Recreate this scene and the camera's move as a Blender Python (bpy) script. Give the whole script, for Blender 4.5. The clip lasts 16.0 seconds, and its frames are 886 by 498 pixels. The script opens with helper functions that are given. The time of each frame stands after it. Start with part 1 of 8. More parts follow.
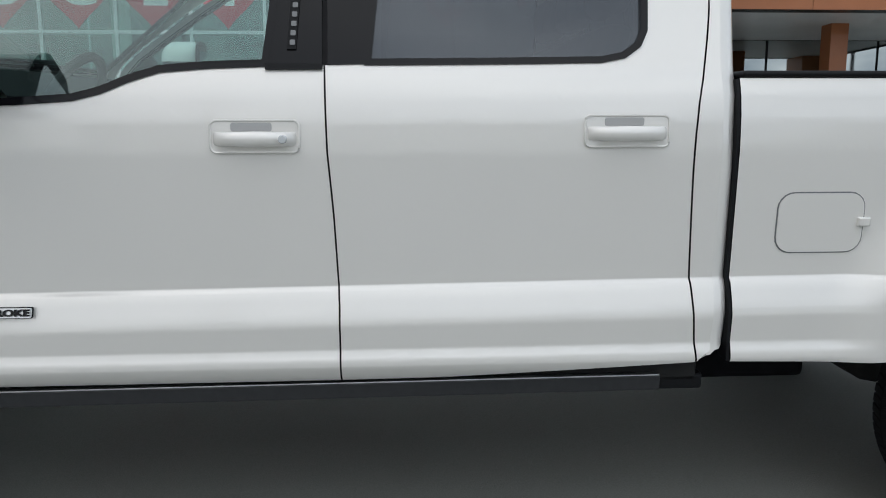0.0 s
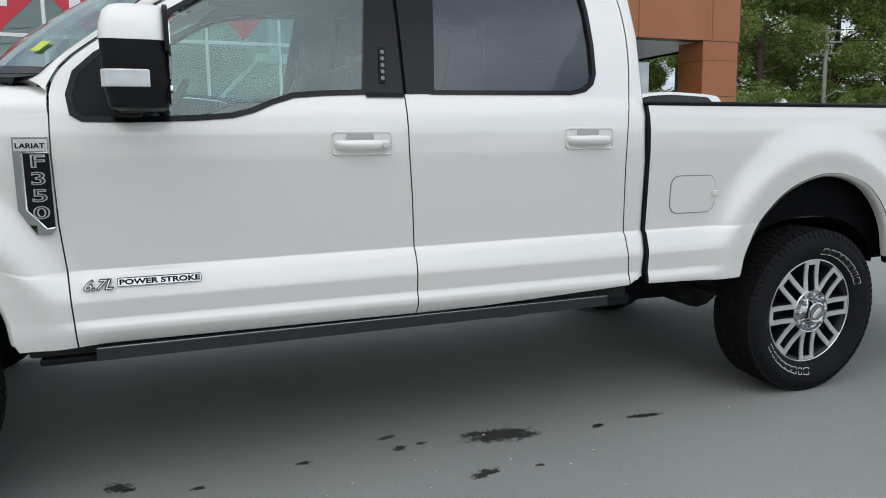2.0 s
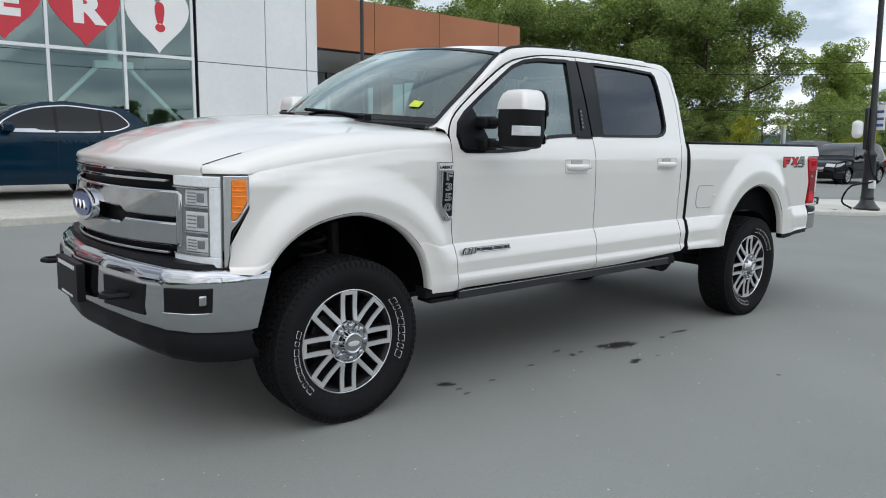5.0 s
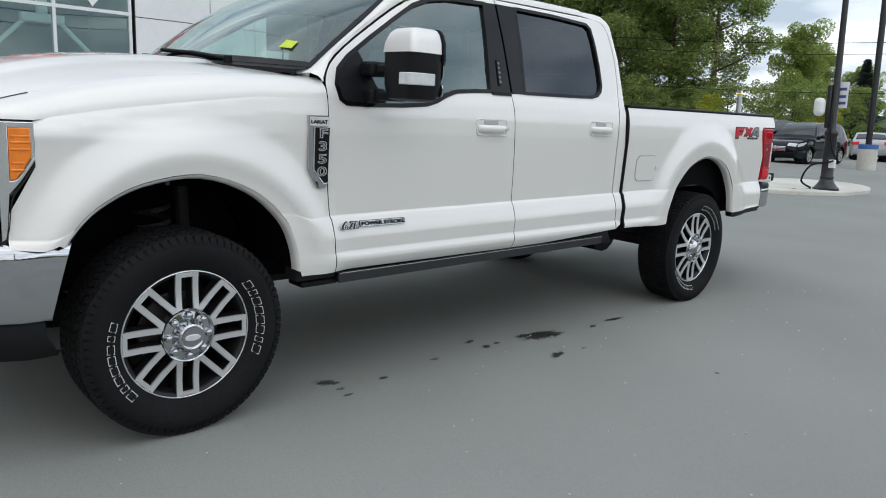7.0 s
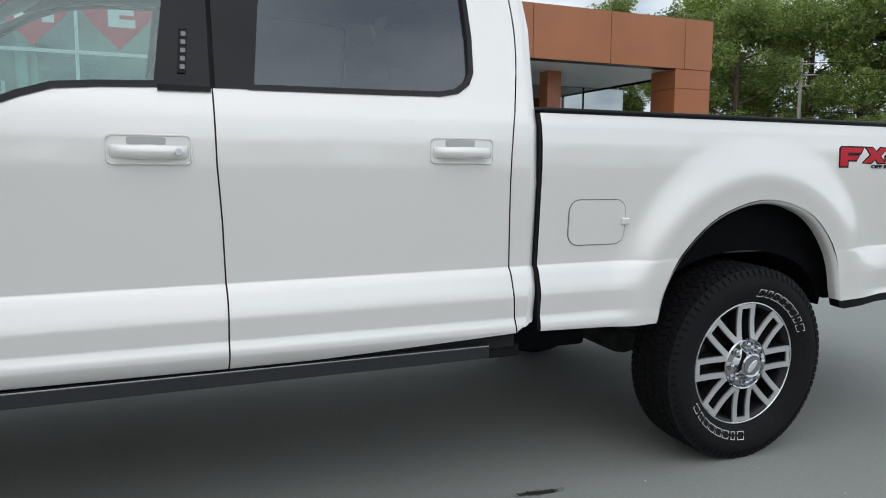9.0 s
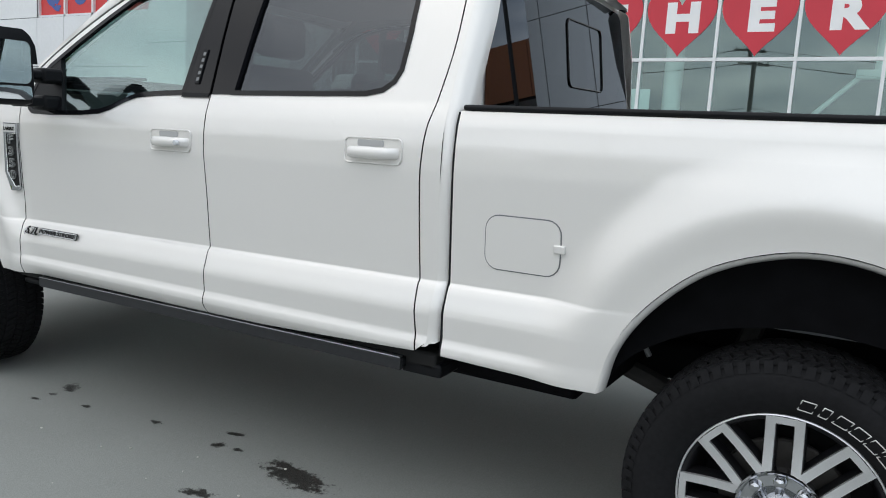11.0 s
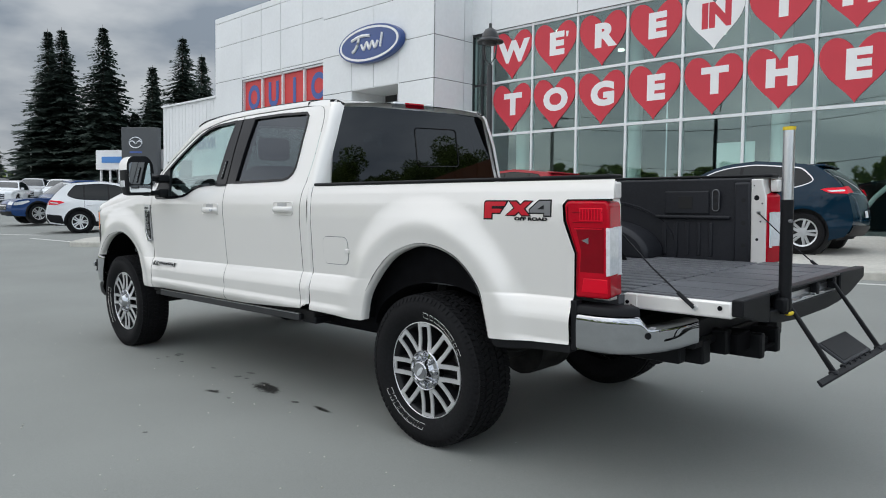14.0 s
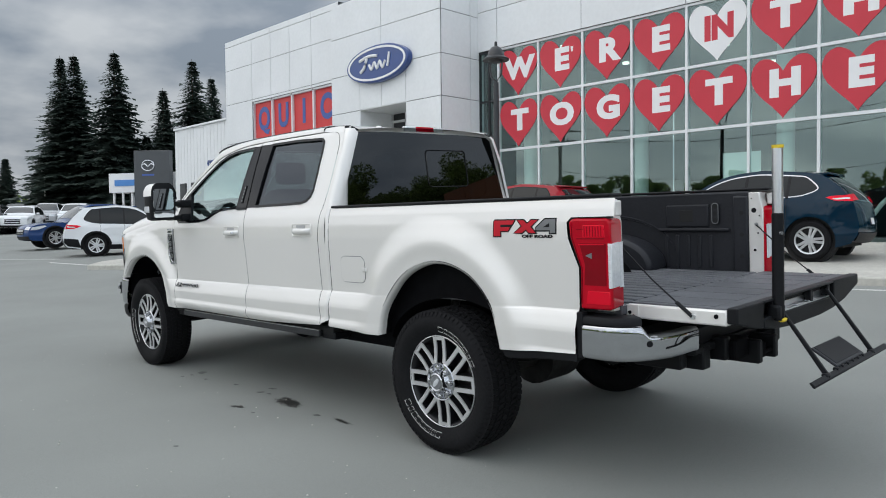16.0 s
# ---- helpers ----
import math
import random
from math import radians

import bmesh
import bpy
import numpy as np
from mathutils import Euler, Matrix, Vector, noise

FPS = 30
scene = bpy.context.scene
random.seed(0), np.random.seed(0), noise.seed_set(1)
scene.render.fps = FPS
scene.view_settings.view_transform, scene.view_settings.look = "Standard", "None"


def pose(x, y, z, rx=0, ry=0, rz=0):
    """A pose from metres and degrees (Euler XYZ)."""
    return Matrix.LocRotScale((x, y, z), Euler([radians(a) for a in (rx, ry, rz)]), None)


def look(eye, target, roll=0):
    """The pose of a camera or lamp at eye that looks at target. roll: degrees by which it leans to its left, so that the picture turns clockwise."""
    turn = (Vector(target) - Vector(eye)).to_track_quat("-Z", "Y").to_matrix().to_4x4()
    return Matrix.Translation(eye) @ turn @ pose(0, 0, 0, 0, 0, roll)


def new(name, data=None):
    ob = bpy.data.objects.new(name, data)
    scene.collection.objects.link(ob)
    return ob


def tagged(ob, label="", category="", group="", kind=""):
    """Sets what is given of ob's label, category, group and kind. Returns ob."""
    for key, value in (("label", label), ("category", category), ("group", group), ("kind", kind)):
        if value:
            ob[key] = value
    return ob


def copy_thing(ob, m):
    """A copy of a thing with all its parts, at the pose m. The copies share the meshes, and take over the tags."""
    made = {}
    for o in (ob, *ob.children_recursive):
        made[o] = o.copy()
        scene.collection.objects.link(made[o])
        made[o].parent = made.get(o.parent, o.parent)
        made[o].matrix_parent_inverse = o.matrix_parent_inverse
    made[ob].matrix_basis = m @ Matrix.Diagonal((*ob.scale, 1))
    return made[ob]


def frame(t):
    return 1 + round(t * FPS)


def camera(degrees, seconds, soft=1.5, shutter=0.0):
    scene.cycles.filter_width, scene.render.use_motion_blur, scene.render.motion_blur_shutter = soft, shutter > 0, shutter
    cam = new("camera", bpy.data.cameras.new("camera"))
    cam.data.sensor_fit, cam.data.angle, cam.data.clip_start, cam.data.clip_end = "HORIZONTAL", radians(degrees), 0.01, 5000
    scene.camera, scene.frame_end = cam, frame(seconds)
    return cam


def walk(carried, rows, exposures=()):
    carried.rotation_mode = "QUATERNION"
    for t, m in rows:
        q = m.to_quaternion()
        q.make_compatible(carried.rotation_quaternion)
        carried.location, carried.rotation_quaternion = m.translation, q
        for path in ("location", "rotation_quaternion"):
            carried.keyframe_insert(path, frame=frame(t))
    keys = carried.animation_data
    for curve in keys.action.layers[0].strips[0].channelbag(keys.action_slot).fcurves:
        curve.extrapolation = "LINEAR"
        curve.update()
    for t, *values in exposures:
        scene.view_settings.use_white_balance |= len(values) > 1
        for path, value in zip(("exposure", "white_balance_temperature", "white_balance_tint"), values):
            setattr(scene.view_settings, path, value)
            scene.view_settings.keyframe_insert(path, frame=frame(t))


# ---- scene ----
cam = camera(61.7, 16.0, soft=1.0)
PATH = [
    (0, (2.091, -2.046, 1.274), (2.202, -0.069, 0.990), -0.2),
    (0.5, (2.064, -2.326, 1.175), (2.056, -0.337, 0.971), 0.5),
    (1, (1.829, -2.477, 1.240), (2.060, -0.508, 0.974), 2.0),
    (1.5, (1.403, -2.647, 1.259), (1.955, -0.748, 0.959), 1.2),
    (2, (0.958, -2.787, 1.268), (1.678, -0.941, 1.000), -0.7),
    (2.5, (0.482, -2.813, 1.273), (1.381, -1.045, 1.018), -1.2),
    (3, (-0.056, -2.926, 1.295), (0.978, -1.236, 1.022), -0.2),
    (3.5, (-0.589, -2.919, 1.308), (0.529, -1.283, 1.037), 0.4),
    (4, (-1.112, -2.977, 1.338), (0.070, -1.386, 1.068), 0.4),
    (4.2, (-1.289, -2.988, 1.334), (-0.081, -1.415, 1.077), 0.2),
    (4.7, (-1.769, -3.053, 1.347), (-0.508, -1.521, 1.098), 0.1),
    (5.2, (-2.134, -3.118, 1.350), (-0.834, -1.618, 1.102), 0.2),
    (5.7, (-2.267, -3.141, 1.342), (-0.944, -1.663, 1.086), 0.5),
    (6.3, (-1.962, -3.050, 1.316), (-0.624, -1.590, 1.035), 0.9),
    (6.5, (-1.789, -2.968, 1.304), (-0.444, -1.514, 1.025), 0.7),
    (7, (-1.238, -2.844, 1.274), (0.107, -1.398, 0.956), 1.5),
    (7.5, (-0.626, -2.708, 1.211), (0.732, -1.274, 0.898), 0.8),
    (8, (0.097, -2.623, 1.224), (1.405, -1.127, 0.998), 0.6),
    (8.5, (0.847, -2.486, 1.199), (1.926, -0.815, 0.993), 0.9),
    (9, (1.654, -2.377, 1.226), (2.424, -0.543, 1.024), 0.3),
    (9.2, (1.975, -2.345, 1.241), (2.556, -0.442, 1.044), 0.6),
    (9.7, (2.704, -2.261, 1.270), (2.843, -0.277, 1.064), 0.9),
    (10.2, (3.316, -2.197, 1.295), (2.956, -0.244, 1.061), 2.1),
    (10.7, (3.866, -2.136, 1.311), (3.066, -0.320, 1.056), 3.2),
    (11.3, (4.523, -2.040, 1.312), (3.395, -0.406, 1.073), 3.6),
    (11.5, (4.785, -1.976, 1.276), (3.569, -0.403, 1.062), 3.1),
    (12, (5.312, -1.898, 1.333), (3.967, -0.432, 1.134), 2.65),
    (12.5, (5.866, -2.075, 1.315), (4.434, -0.684, 1.191), 0.8),
    (13, (6.311, -2.348, 1.274), (4.866, -0.968, 1.191), 0.4),
    (13.5, (6.750, -2.571, 1.283), (5.310, -1.187, 1.179), 1.1),
    (14, (6.978, -2.813, 1.303), (5.570, -1.396, 1.199), 0.7),
    (14.5, (7.039, -2.988, 1.312), (5.651, -1.551, 1.226), 0.3),
    (15, (7.123, -3.003, 1.330), (5.728, -1.572, 1.256), 0.2),
    (15.5, (7.154, -2.990, 1.329), (5.744, -1.573, 1.266), -0.3),
    (16, (7.134, -2.983, 1.328), (5.705, -1.585, 1.264), -0.6),
]
walk(cam, [(t, look(eye, target, roll)) for t, eye, target, roll in PATH], exposures=[(0, 0.47), (1, 0.60), (4.2, 0.68), (6.5, 0.66), (9.2, 0.67), (11.3, 0.75), (13, 0.72), (16, 0.75)])

# ---- world and sun ----
SUN_AZ, SUN_EL = radians(222), radians(46)
world = bpy.data.worlds.new("overcast_sky")
scene.world = world
world.use_nodes = True
wn, wl = world.node_tree.nodes, world.node_tree.links
wn.clear()
w_out, w_bg = wn.new("ShaderNodeOutputWorld"), wn.new("ShaderNodeBackground")
w_sky = wn.new("ShaderNodeTexSky")
w_sky.sky_type = "NISHITA"
w_sky.sun_disc = False
w_sky.sun_elevation, w_sky.sun_rotation = SUN_EL, SUN_AZ
w_sky.dust_density = 4.0
w_tc = wn.new("ShaderNodeTexCoord")
w_sep = wn.new("ShaderNodeSeparateXYZ")
wl.new(w_tc.outputs["Generated"], w_sep.inputs[0])
# flatten the directions onto a cloud layer
w_up = wn.new("ShaderNodeMath"); w_up.operation = "MAXIMUM"; w_up.inputs[1].default_value = 0.0
wl.new(w_sep.outputs["Z"], w_up.inputs[0])
w_add = wn.new("ShaderNodeMath"); w_add.operation = "ADD"; w_add.inputs[1].default_value = 0.22
wl.new(w_up.outputs[0], w_add.inputs[0])
w_div = wn.new("ShaderNodeVectorMath"); w_div.operation = "DIVIDE"
wl.new(w_tc.outputs["Generated"], w_div.inputs[0]); wl.new(w_add.outputs[0], w_div.inputs[1])
w_noise = wn.new("ShaderNodeTexNoise")
w_noise.inputs["Scale"].default_value, w_noise.inputs["Detail"].default_value = 2.4, 5.0
w_noise.inputs["Roughness"].default_value = 0.48
wl.new(w_div.outputs[0], w_noise.inputs["Vector"])
w_ramp = wn.new("ShaderNodeValToRGB")
w_ramp.color_ramp.elements[0].position, w_ramp.color_ramp.elements[0].color = 0.38, (0.375, 0.445, 0.53, 1)
w_ramp.color_ramp.elements[1].position, w_ramp.color_ramp.elements[1].color = 0.64, (0.85, 0.90, 0.945, 1)
wl.new(w_noise.outputs["Fac"], w_ramp.inputs["Fac"])
w_scale = wn.new("ShaderNodeVectorMath"); w_scale.operation = "SCALE"; w_scale.inputs["Scale"].default_value = 0.09
wl.new(w_sky.outputs[0], w_scale.inputs[0])
w_mix = wn.new("ShaderNodeMix"); w_mix.data_type = "RGBA"; w_mix.inputs["Factor"].default_value = 0.88
wl.new(w_scale.outputs[0], w_mix.inputs["A"]); wl.new(w_ramp.outputs[0], w_mix.inputs["B"])
# the cloud thins out towards the east
w_east = wn.new("ShaderNodeMapRange")
for key, val in (("From Min", -0.90), ("From Max", 0.35), ("To Min", 0.37), ("To Max", 1.0)):
    w_east.inputs[key].default_value = val
w_lift = wn.new("ShaderNodeMath"); w_lift.operation = "MULTIPLY_ADD"; w_lift.inputs[1].default_value = 0.55
wl.new(w_up.outputs[0], w_lift.inputs[0]); wl.new(w_sep.outputs["X"], w_lift.inputs[2])
wl.new(w_lift.outputs[0], w_east.inputs["Value"])
# and towards the south, where the sun stands behind it
w_south = wn.new("ShaderNodeMapRange")
for key, val in (("From Min", -0.1), ("From Max", 0.8), ("To Min", 1.03), ("To Max", 0.76)):
    w_south.inputs[key].default_value = val
wl.new(w_sep.outputs["Y"], w_south.inputs["Value"])
w_both = wn.new("ShaderNodeMath"); w_both.operation = "MULTIPLY"
wl.new(w_east.outputs[0], w_both.inputs[0]); wl.new(w_south.outputs[0], w_both.inputs[1])
w_dim = wn.new("ShaderNodeVectorMath"); w_dim.operation = "SCALE"
wl.new(w_mix.outputs["Result"], w_dim.inputs[0]); wl.new(w_both.outputs[0], w_dim.inputs["Scale"])
w_bg.inputs["Strength"].default_value = 1.10
wl.new(w_dim.outputs[0], w_bg.inputs["Color"]); wl.new(w_bg.outputs[0], w_out.inputs[0])

sun = new("sun", bpy.data.lights.new("sun", "SUN"))
sun.data.energy, sun.data.angle, sun.data.color = 0.6, radians(120), (1.0, 0.985, 0.965)
sun.matrix_world = look((math.sin(SUN_AZ) * 50, math.cos(SUN_AZ) * 50, math.tan(SUN_EL) * 50), (0, 0, 0))


# ---- materials ----
def mat(name, color, rough=0.5, metal=0.0, coat=0.0, spec=0.5, grain=0.0, grain_scale=30.0, blotch=0.0, blotch_scale=1.5, bump=0.0, bump_scale=80.0, rvar=0.0, trans=0.0, ior=1.45, alpha=1.0):
    """A Principled material with colour variation at two scales and fine relief."""
    m = bpy.data.materials.new(name)
    m.use_nodes = True
    nt = m.node_tree
    p = nt.nodes["Principled BSDF"]
    p.inputs["Roughness"].default_value = rough
    p.inputs["Metallic"].default_value = metal
    p.inputs["Coat Weight"].default_value = coat
    p.inputs["Coat Roughness"].default_value = 0.03
    p.inputs["Specular IOR Level"].default_value = spec
    p.inputs["Transmission Weight"].default_value = trans
    p.inputs["IOR"].default_value = ior
    p.inputs["Alpha"].default_value = alpha
    p.inputs["Base Color"].default_value = (*color, 1)
    tc = nt.nodes.new("ShaderNodeTexCoord")
    last = None
    for amount, scale in ((grain, grain_scale), (blotch, blotch_scale)):
        if amount:
            n = nt.nodes.new("ShaderNodeTexNoise")
            n.inputs["Scale"].default_value, n.inputs["Detail"].default_value = scale, 5
            nt.links.new(tc.outputs["Object"], n.inputs["Vector"])
            r = nt.nodes.new("ShaderNodeMapRange")
            r.inputs["From Min"].default_value, r.inputs["From Max"].default_value = 0.3, 0.7
            r.inputs["To Min"].default_value, r.inputs["To Max"].default_value = 1 - amount, 1 + amount
            nt.links.new(n.outputs["Fac"], r.inputs["Value"])
            v = nt.nodes.new("ShaderNodeVectorMath"); v.operation = "SCALE"
            if last:
                nt.links.new(last, v.inputs[0])
            else:
                v.inputs[0].default_value = color
            nt.links.new(r.outputs[0], v.inputs["Scale"])
            last = v.outputs[0]
    if last:
        nt.links.new(last, p.inputs["Base Color"])
    if rvar:
        n = nt.nodes.new("ShaderNodeTexNoise")
        n.inputs["Scale"].default_value = blotch_scale * 2.3
        nt.links.new(tc.outputs["Object"], n.inputs["Vector"])
        r = nt.nodes.new("ShaderNodeMapRange")
        r.inputs["To Min"].default_value, r.inputs["To Max"].default_value = max(0, rough - rvar), rough + rvar
        nt.links.new(n.outputs["Fac"], r.inputs["Value"])
        nt.links.new(r.outputs[0], p.inputs["Roughness"])
    if bump:
        n = nt.nodes.new("ShaderNodeTexNoise")
        n.inputs["Scale"].default_value, n.inputs["Detail"].default_value = bump_scale, 4
        nt.links.new(tc.outputs["Object"], n.inputs["Vector"])
        b = nt.nodes.new("ShaderNodeBump")
        b.inputs["Strength"].default_value, b.inputs["Distance"].default_value = bump, 0.01
        nt.links.new(n.outputs["Fac"], b.inputs["Height"])
        nt.links.new(b.outputs[0], p.inputs["Normal"])
    return m


def glow(name, color, strength):
    m = mat(name, color, 0.5)
    p = m.node_tree.nodes["Principled BSDF"]
    p.inputs["Emission Color"].default_value = (*color, 1)
    p.inputs["Emission Strength"].default_value = strength
    return m


def pane(name, tint, f0=0.08, power=4.0, gloss=(0.95, 0.95, 0.95)):
    """Thin tinted glazing: a clear tinted sheet with a mirror coat that grows towards grazing angles."""
    m = bpy.data.materials.new(name)
    m.use_nodes = True
    nt = m.node_tree
    nt.nodes.clear()
    out, mix = nt.nodes.new("ShaderNodeOutputMaterial"), nt.nodes.new("ShaderNodeMixShader")
    clear, shine, lw = nt.nodes.new("ShaderNodeBsdfTransparent"), nt.nodes.new("ShaderNodeBsdfGlossy"), nt.nodes.new("ShaderNodeLayerWeight")
    clear.inputs["Color"].default_value = (*tint, 1)
    shine.inputs["Roughness"].default_value = 0.01
    shine.inputs["Color"].default_value = (*gloss, 1)
    lw.inputs["Blend"].default_value = 0.5
    pw = nt.nodes.new("ShaderNodeMath"); pw.operation = "POWER"; pw.inputs[1].default_value = power
    ma = nt.nodes.new("ShaderNodeMath"); ma.operation = "MULTIPLY_ADD"; ma.inputs[1].default_value, ma.inputs[2].default_value = 1 - f0, f0
    nt.links.new(lw.outputs["Facing"], pw.inputs[0]); nt.links.new(pw.outputs[0], ma.inputs[0])
    nt.links.new(ma.outputs[0], mix.inputs["Fac"])
    nt.links.new(clear.outputs[0], mix.inputs[1]); nt.links.new(shine.outputs[0], mix.inputs[2])
    nt.links.new(mix.outputs[0], out.inputs["Surface"])
    return m


WHITE = mat("pearl_white_paint", (0.785, 0.765, 0.735), 0.32, 0.22, coat=1.0, spec=0.4, blotch=0.012, blotch_scale=0.8, grain=0.012, grain_scale=900)
CHROME = mat("chrome", (0.50, 0.51, 0.53), 0.04, 1.0, rvar=0.025, blotch=0.02)
SATIN = mat("machined_aluminium", (0.66, 0.67, 0.68), 0.28, 1.0, grain=0.03, grain_scale=300)
POCKET = mat("dark_grey_wheel_paint", (0.011, 0.011, 0.0125), 0.4, 0.1, coat=0.1, spec=0.3, grain=0.1)
RUBBER = mat("tyre_rubber", (0.0115, 0.0115, 0.0125), 0.8, spec=0.14, grain=0.18, grain_scale=60, blotch=0.12, blotch_scale=4, bump=0.06, bump_scale=220)
BLACK = mat("black_plastic", (0.009, 0.0095, 0.011), 0.46, spec=0.18, grain=0.12, grain_scale=90, blotch=0.1, bump=0.05, bump_scale=350)
BADGE_BLACK = mat("badge_black", (0.008, 0.008, 0.009), 0.35, spec=0.2)
GLOSSBLACK = mat("gloss_black_trim", (0.006, 0.006, 0.0075), 0.10, spec=0.28, coat=0.0, blotch=0.05)
# Lighter than LINER: wear, and the reflected sky put into the colour.
FLOOR_LINER = mat("worn_sky_lit_floor_liner", (0.082, 0.085, 0.094), 0.50, spec=0.5, grain=0.15, grain_scale=70, blotch=0.25, blotch_scale=2.0, bump=0.10, bump_scale=200, rvar=0.1)
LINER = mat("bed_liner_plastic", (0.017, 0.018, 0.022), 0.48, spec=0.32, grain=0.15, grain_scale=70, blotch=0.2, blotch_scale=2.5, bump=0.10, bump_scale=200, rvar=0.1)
# Near-black: the deep shade of wheel wells and underside is put into this colour.
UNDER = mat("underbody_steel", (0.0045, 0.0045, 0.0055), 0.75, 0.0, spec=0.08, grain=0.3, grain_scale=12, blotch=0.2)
CHASSIS = mat("dusty_chassis_steel", (0.030, 0.029, 0.028), 0.7, 0.2, spec=0.3, grain=0.3, grain_scale=14, blotch=0.3, blotch_scale=5)
# Near-black for gaskets and joints, and for the shade in gaps, holes and recesses.
SHADOWGAP = mat("gasket_and_gap_shade_black", (0.012, 0.012, 0.012), 0.8)
HANDLE_SHADE = mat("handle_shade_grey", (0.42, 0.42, 0.42), 0.5, coat=0.3, blotch=0.03)
CABIN = mat("grey_cabin_trim", (0.13, 0.125, 0.12), 0.8, grain=0.08, grain_scale=50)
CABIN_DARK = mat("dark_cabin_trim", (0.05, 0.05, 0.052), 0.75, grain=0.08, grain_scale=50)
RED = mat("red_lens", (0.46, 0.001, 0.013), 0.16, spec=0.22, coat=0.10, blotch=0.1, blotch_scale=6)
RED_DEEP = mat("deep_red_lens", (0.21, 0.001, 0.007), 0.16, spec=0.2, coat=0.10, blotch=0.12, blotch_scale=8)
CLEAR = mat("clear_lens", (0.62, 0.64, 0.66), 0.12, 0.35, coat=1.0, grain=0.15, grain_scale=40)
AMBER = mat("amber_lens", (0.85, 0.22, 0.01), 0.2, coat=1.0, grain=0.12, grain_scale=25)
SILVER = mat("silver_reflector", (0.72, 0.74, 0.77), 0.24, 0.35, coat=0.6, grain=0.1, grain_scale=25)
GLASS_CLEAR = pane("windscreen_glass", (0.56, 0.72, 0.68), 0.07, 2.4, (0.85, 0.98, 0.97))
GLASS_SIDE = pane("front_door_glass", (0.60, 0.76, 0.73), 0.11, 2.2, (0.82, 0.97, 0.97))
GLASS_DARK = pane("privacy_glass", (0.10, 0.115, 0.115), 0.085, 5.0, (0.84, 0.91, 1.0))
GLASS_REAR = pane("tinted_rear_glass", (0.012, 0.013, 0.015), 0.042, 4.5, (0.84, 0.91, 1.0))
LAMP_CHROME = mat("lamp_chrome", (0.80, 0.81, 0.82), 0.22, 1.0, blotch=0.03, blotch_scale=8)
GLASS_SHOP = pane("showroom_glass", (0.56, 0.73, 0.69), 0.17, 3.5, (0.77, 0.97, 0.94))
# Base colour lowered so that the mirrors' reflection comes out darker.
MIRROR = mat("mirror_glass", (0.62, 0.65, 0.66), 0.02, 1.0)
BADGE_RED = mat("badge_red", (0.50, 0.012, 0.025), 0.35, spec=0.25)
BADGE_GREY = mat("badge_grey", (0.16, 0.165, 0.17), 0.35, coat=0.5)
YELLOW = mat("yellow_plastic", (0.75, 0.55, 0.03), 0.5)
SPOKE = mat("bright_machined_face", (0.80, 0.80, 0.81), 0.30, 0.85, grain=0.03, grain_scale=300)
RED_BRIGHT = mat("bright_red_lens", (0.68, 0.004, 0.022), 0.16, spec=0.2, coat=0.10)
LENS_WHITE = mat("white_reversing_lens", (0.66, 0.68, 0.70), 0.15, coat=1.0, grain=0.08, grain_scale=60)
LAMP_GUIDE = mat("clear_light_guide", (0.80, 0.82, 0.85), 0.16, 0.0, spec=0.5, coat=0.6, grain=0.06, grain_scale=50)
LAMP_DARK = mat("headlamp_back", (0.22, 0.225, 0.235), 0.2, 0.3, coat=0.6, grain=0.1)
LETTER_WHITE = mat("tyre_letter_white", (0.62, 0.62, 0.60), 0.6, grain=0.1)
BOARD = mat("board_grey_metal", (0.030, 0.031, 0.034), 0.4, 0.2, grain=0.1, grain_scale=40)
STICKER = mat("yellow_green_sticker", (0.55, 0.68, 0.05), 0.5, grain=0.1)
BLUE = mat("sign_blue", (0.022, 0.060, 0.22), 0.3, coat=0.4)
ACM = mat("white_panel_cladding", (0.74, 0.755, 0.76), 0.42, coat=0.15, blotch=0.04, blotch_scale=0.5, grain=0.02, grain_scale=8)
ACM_ORANGE = mat("copper_orange_cladding", (0.36, 0.125, 0.045), 0.45, coat=0.2, blotch=0.08, blotch_scale=0.6, grain=0.03)
ALU = mat("white_window_frame", (0.72, 0.74, 0.75), 0.4, 0.1, blotch=0.04)
DARKFRAME = mat("dark_window_frame", (0.03, 0.032, 0.035), 0.4)
CONCRETE = mat("kerb_concrete", (0.47, 0.455, 0.41), 0.9, grain=0.1, grain_scale=14, blotch=0.14, blotch_scale=0.7, bump=0.2, bump_scale=60)
HEART = mat("red_vinyl", (0.56, 0.035, 0.055), 0.45, blotch=0.04)
VINYL = mat("white_vinyl", (0.80, 0.80, 0.80), 0.5, blotch=0.03)
QRED = mat("red_banner", (0.60, 0.05, 0.05), 0.5, blotch=0.06)
QBLUE = mat("blue_vinyl", (0.06, 0.11, 0.34), 0.5)
# Floor and walls are coloured dark to stand for the unlit interior.
SHOPFLOOR = mat("dimmed_showroom_floor", (0.07, 0.07, 0.07), 0.35, blotch=0.05)
SHOPWALL = mat("dimmed_showroom_wall", (0.055, 0.06, 0.06), 0.8, blotch=0.05)
BARK = mat("bark", (0.10, 0.075, 0.055), 0.95, grain=0.3, grain_scale=14, bump=0.4, bump_scale=20)
BLACKPOST = mat("black_powder_coat", (0.014, 0.015, 0.017), 0.38, coat=0.2, grain=0.1)
WOODPOLE = mat("weathered_pole_wood", (0.36, 0.34, 0.31), 0.95, grain=0.2)


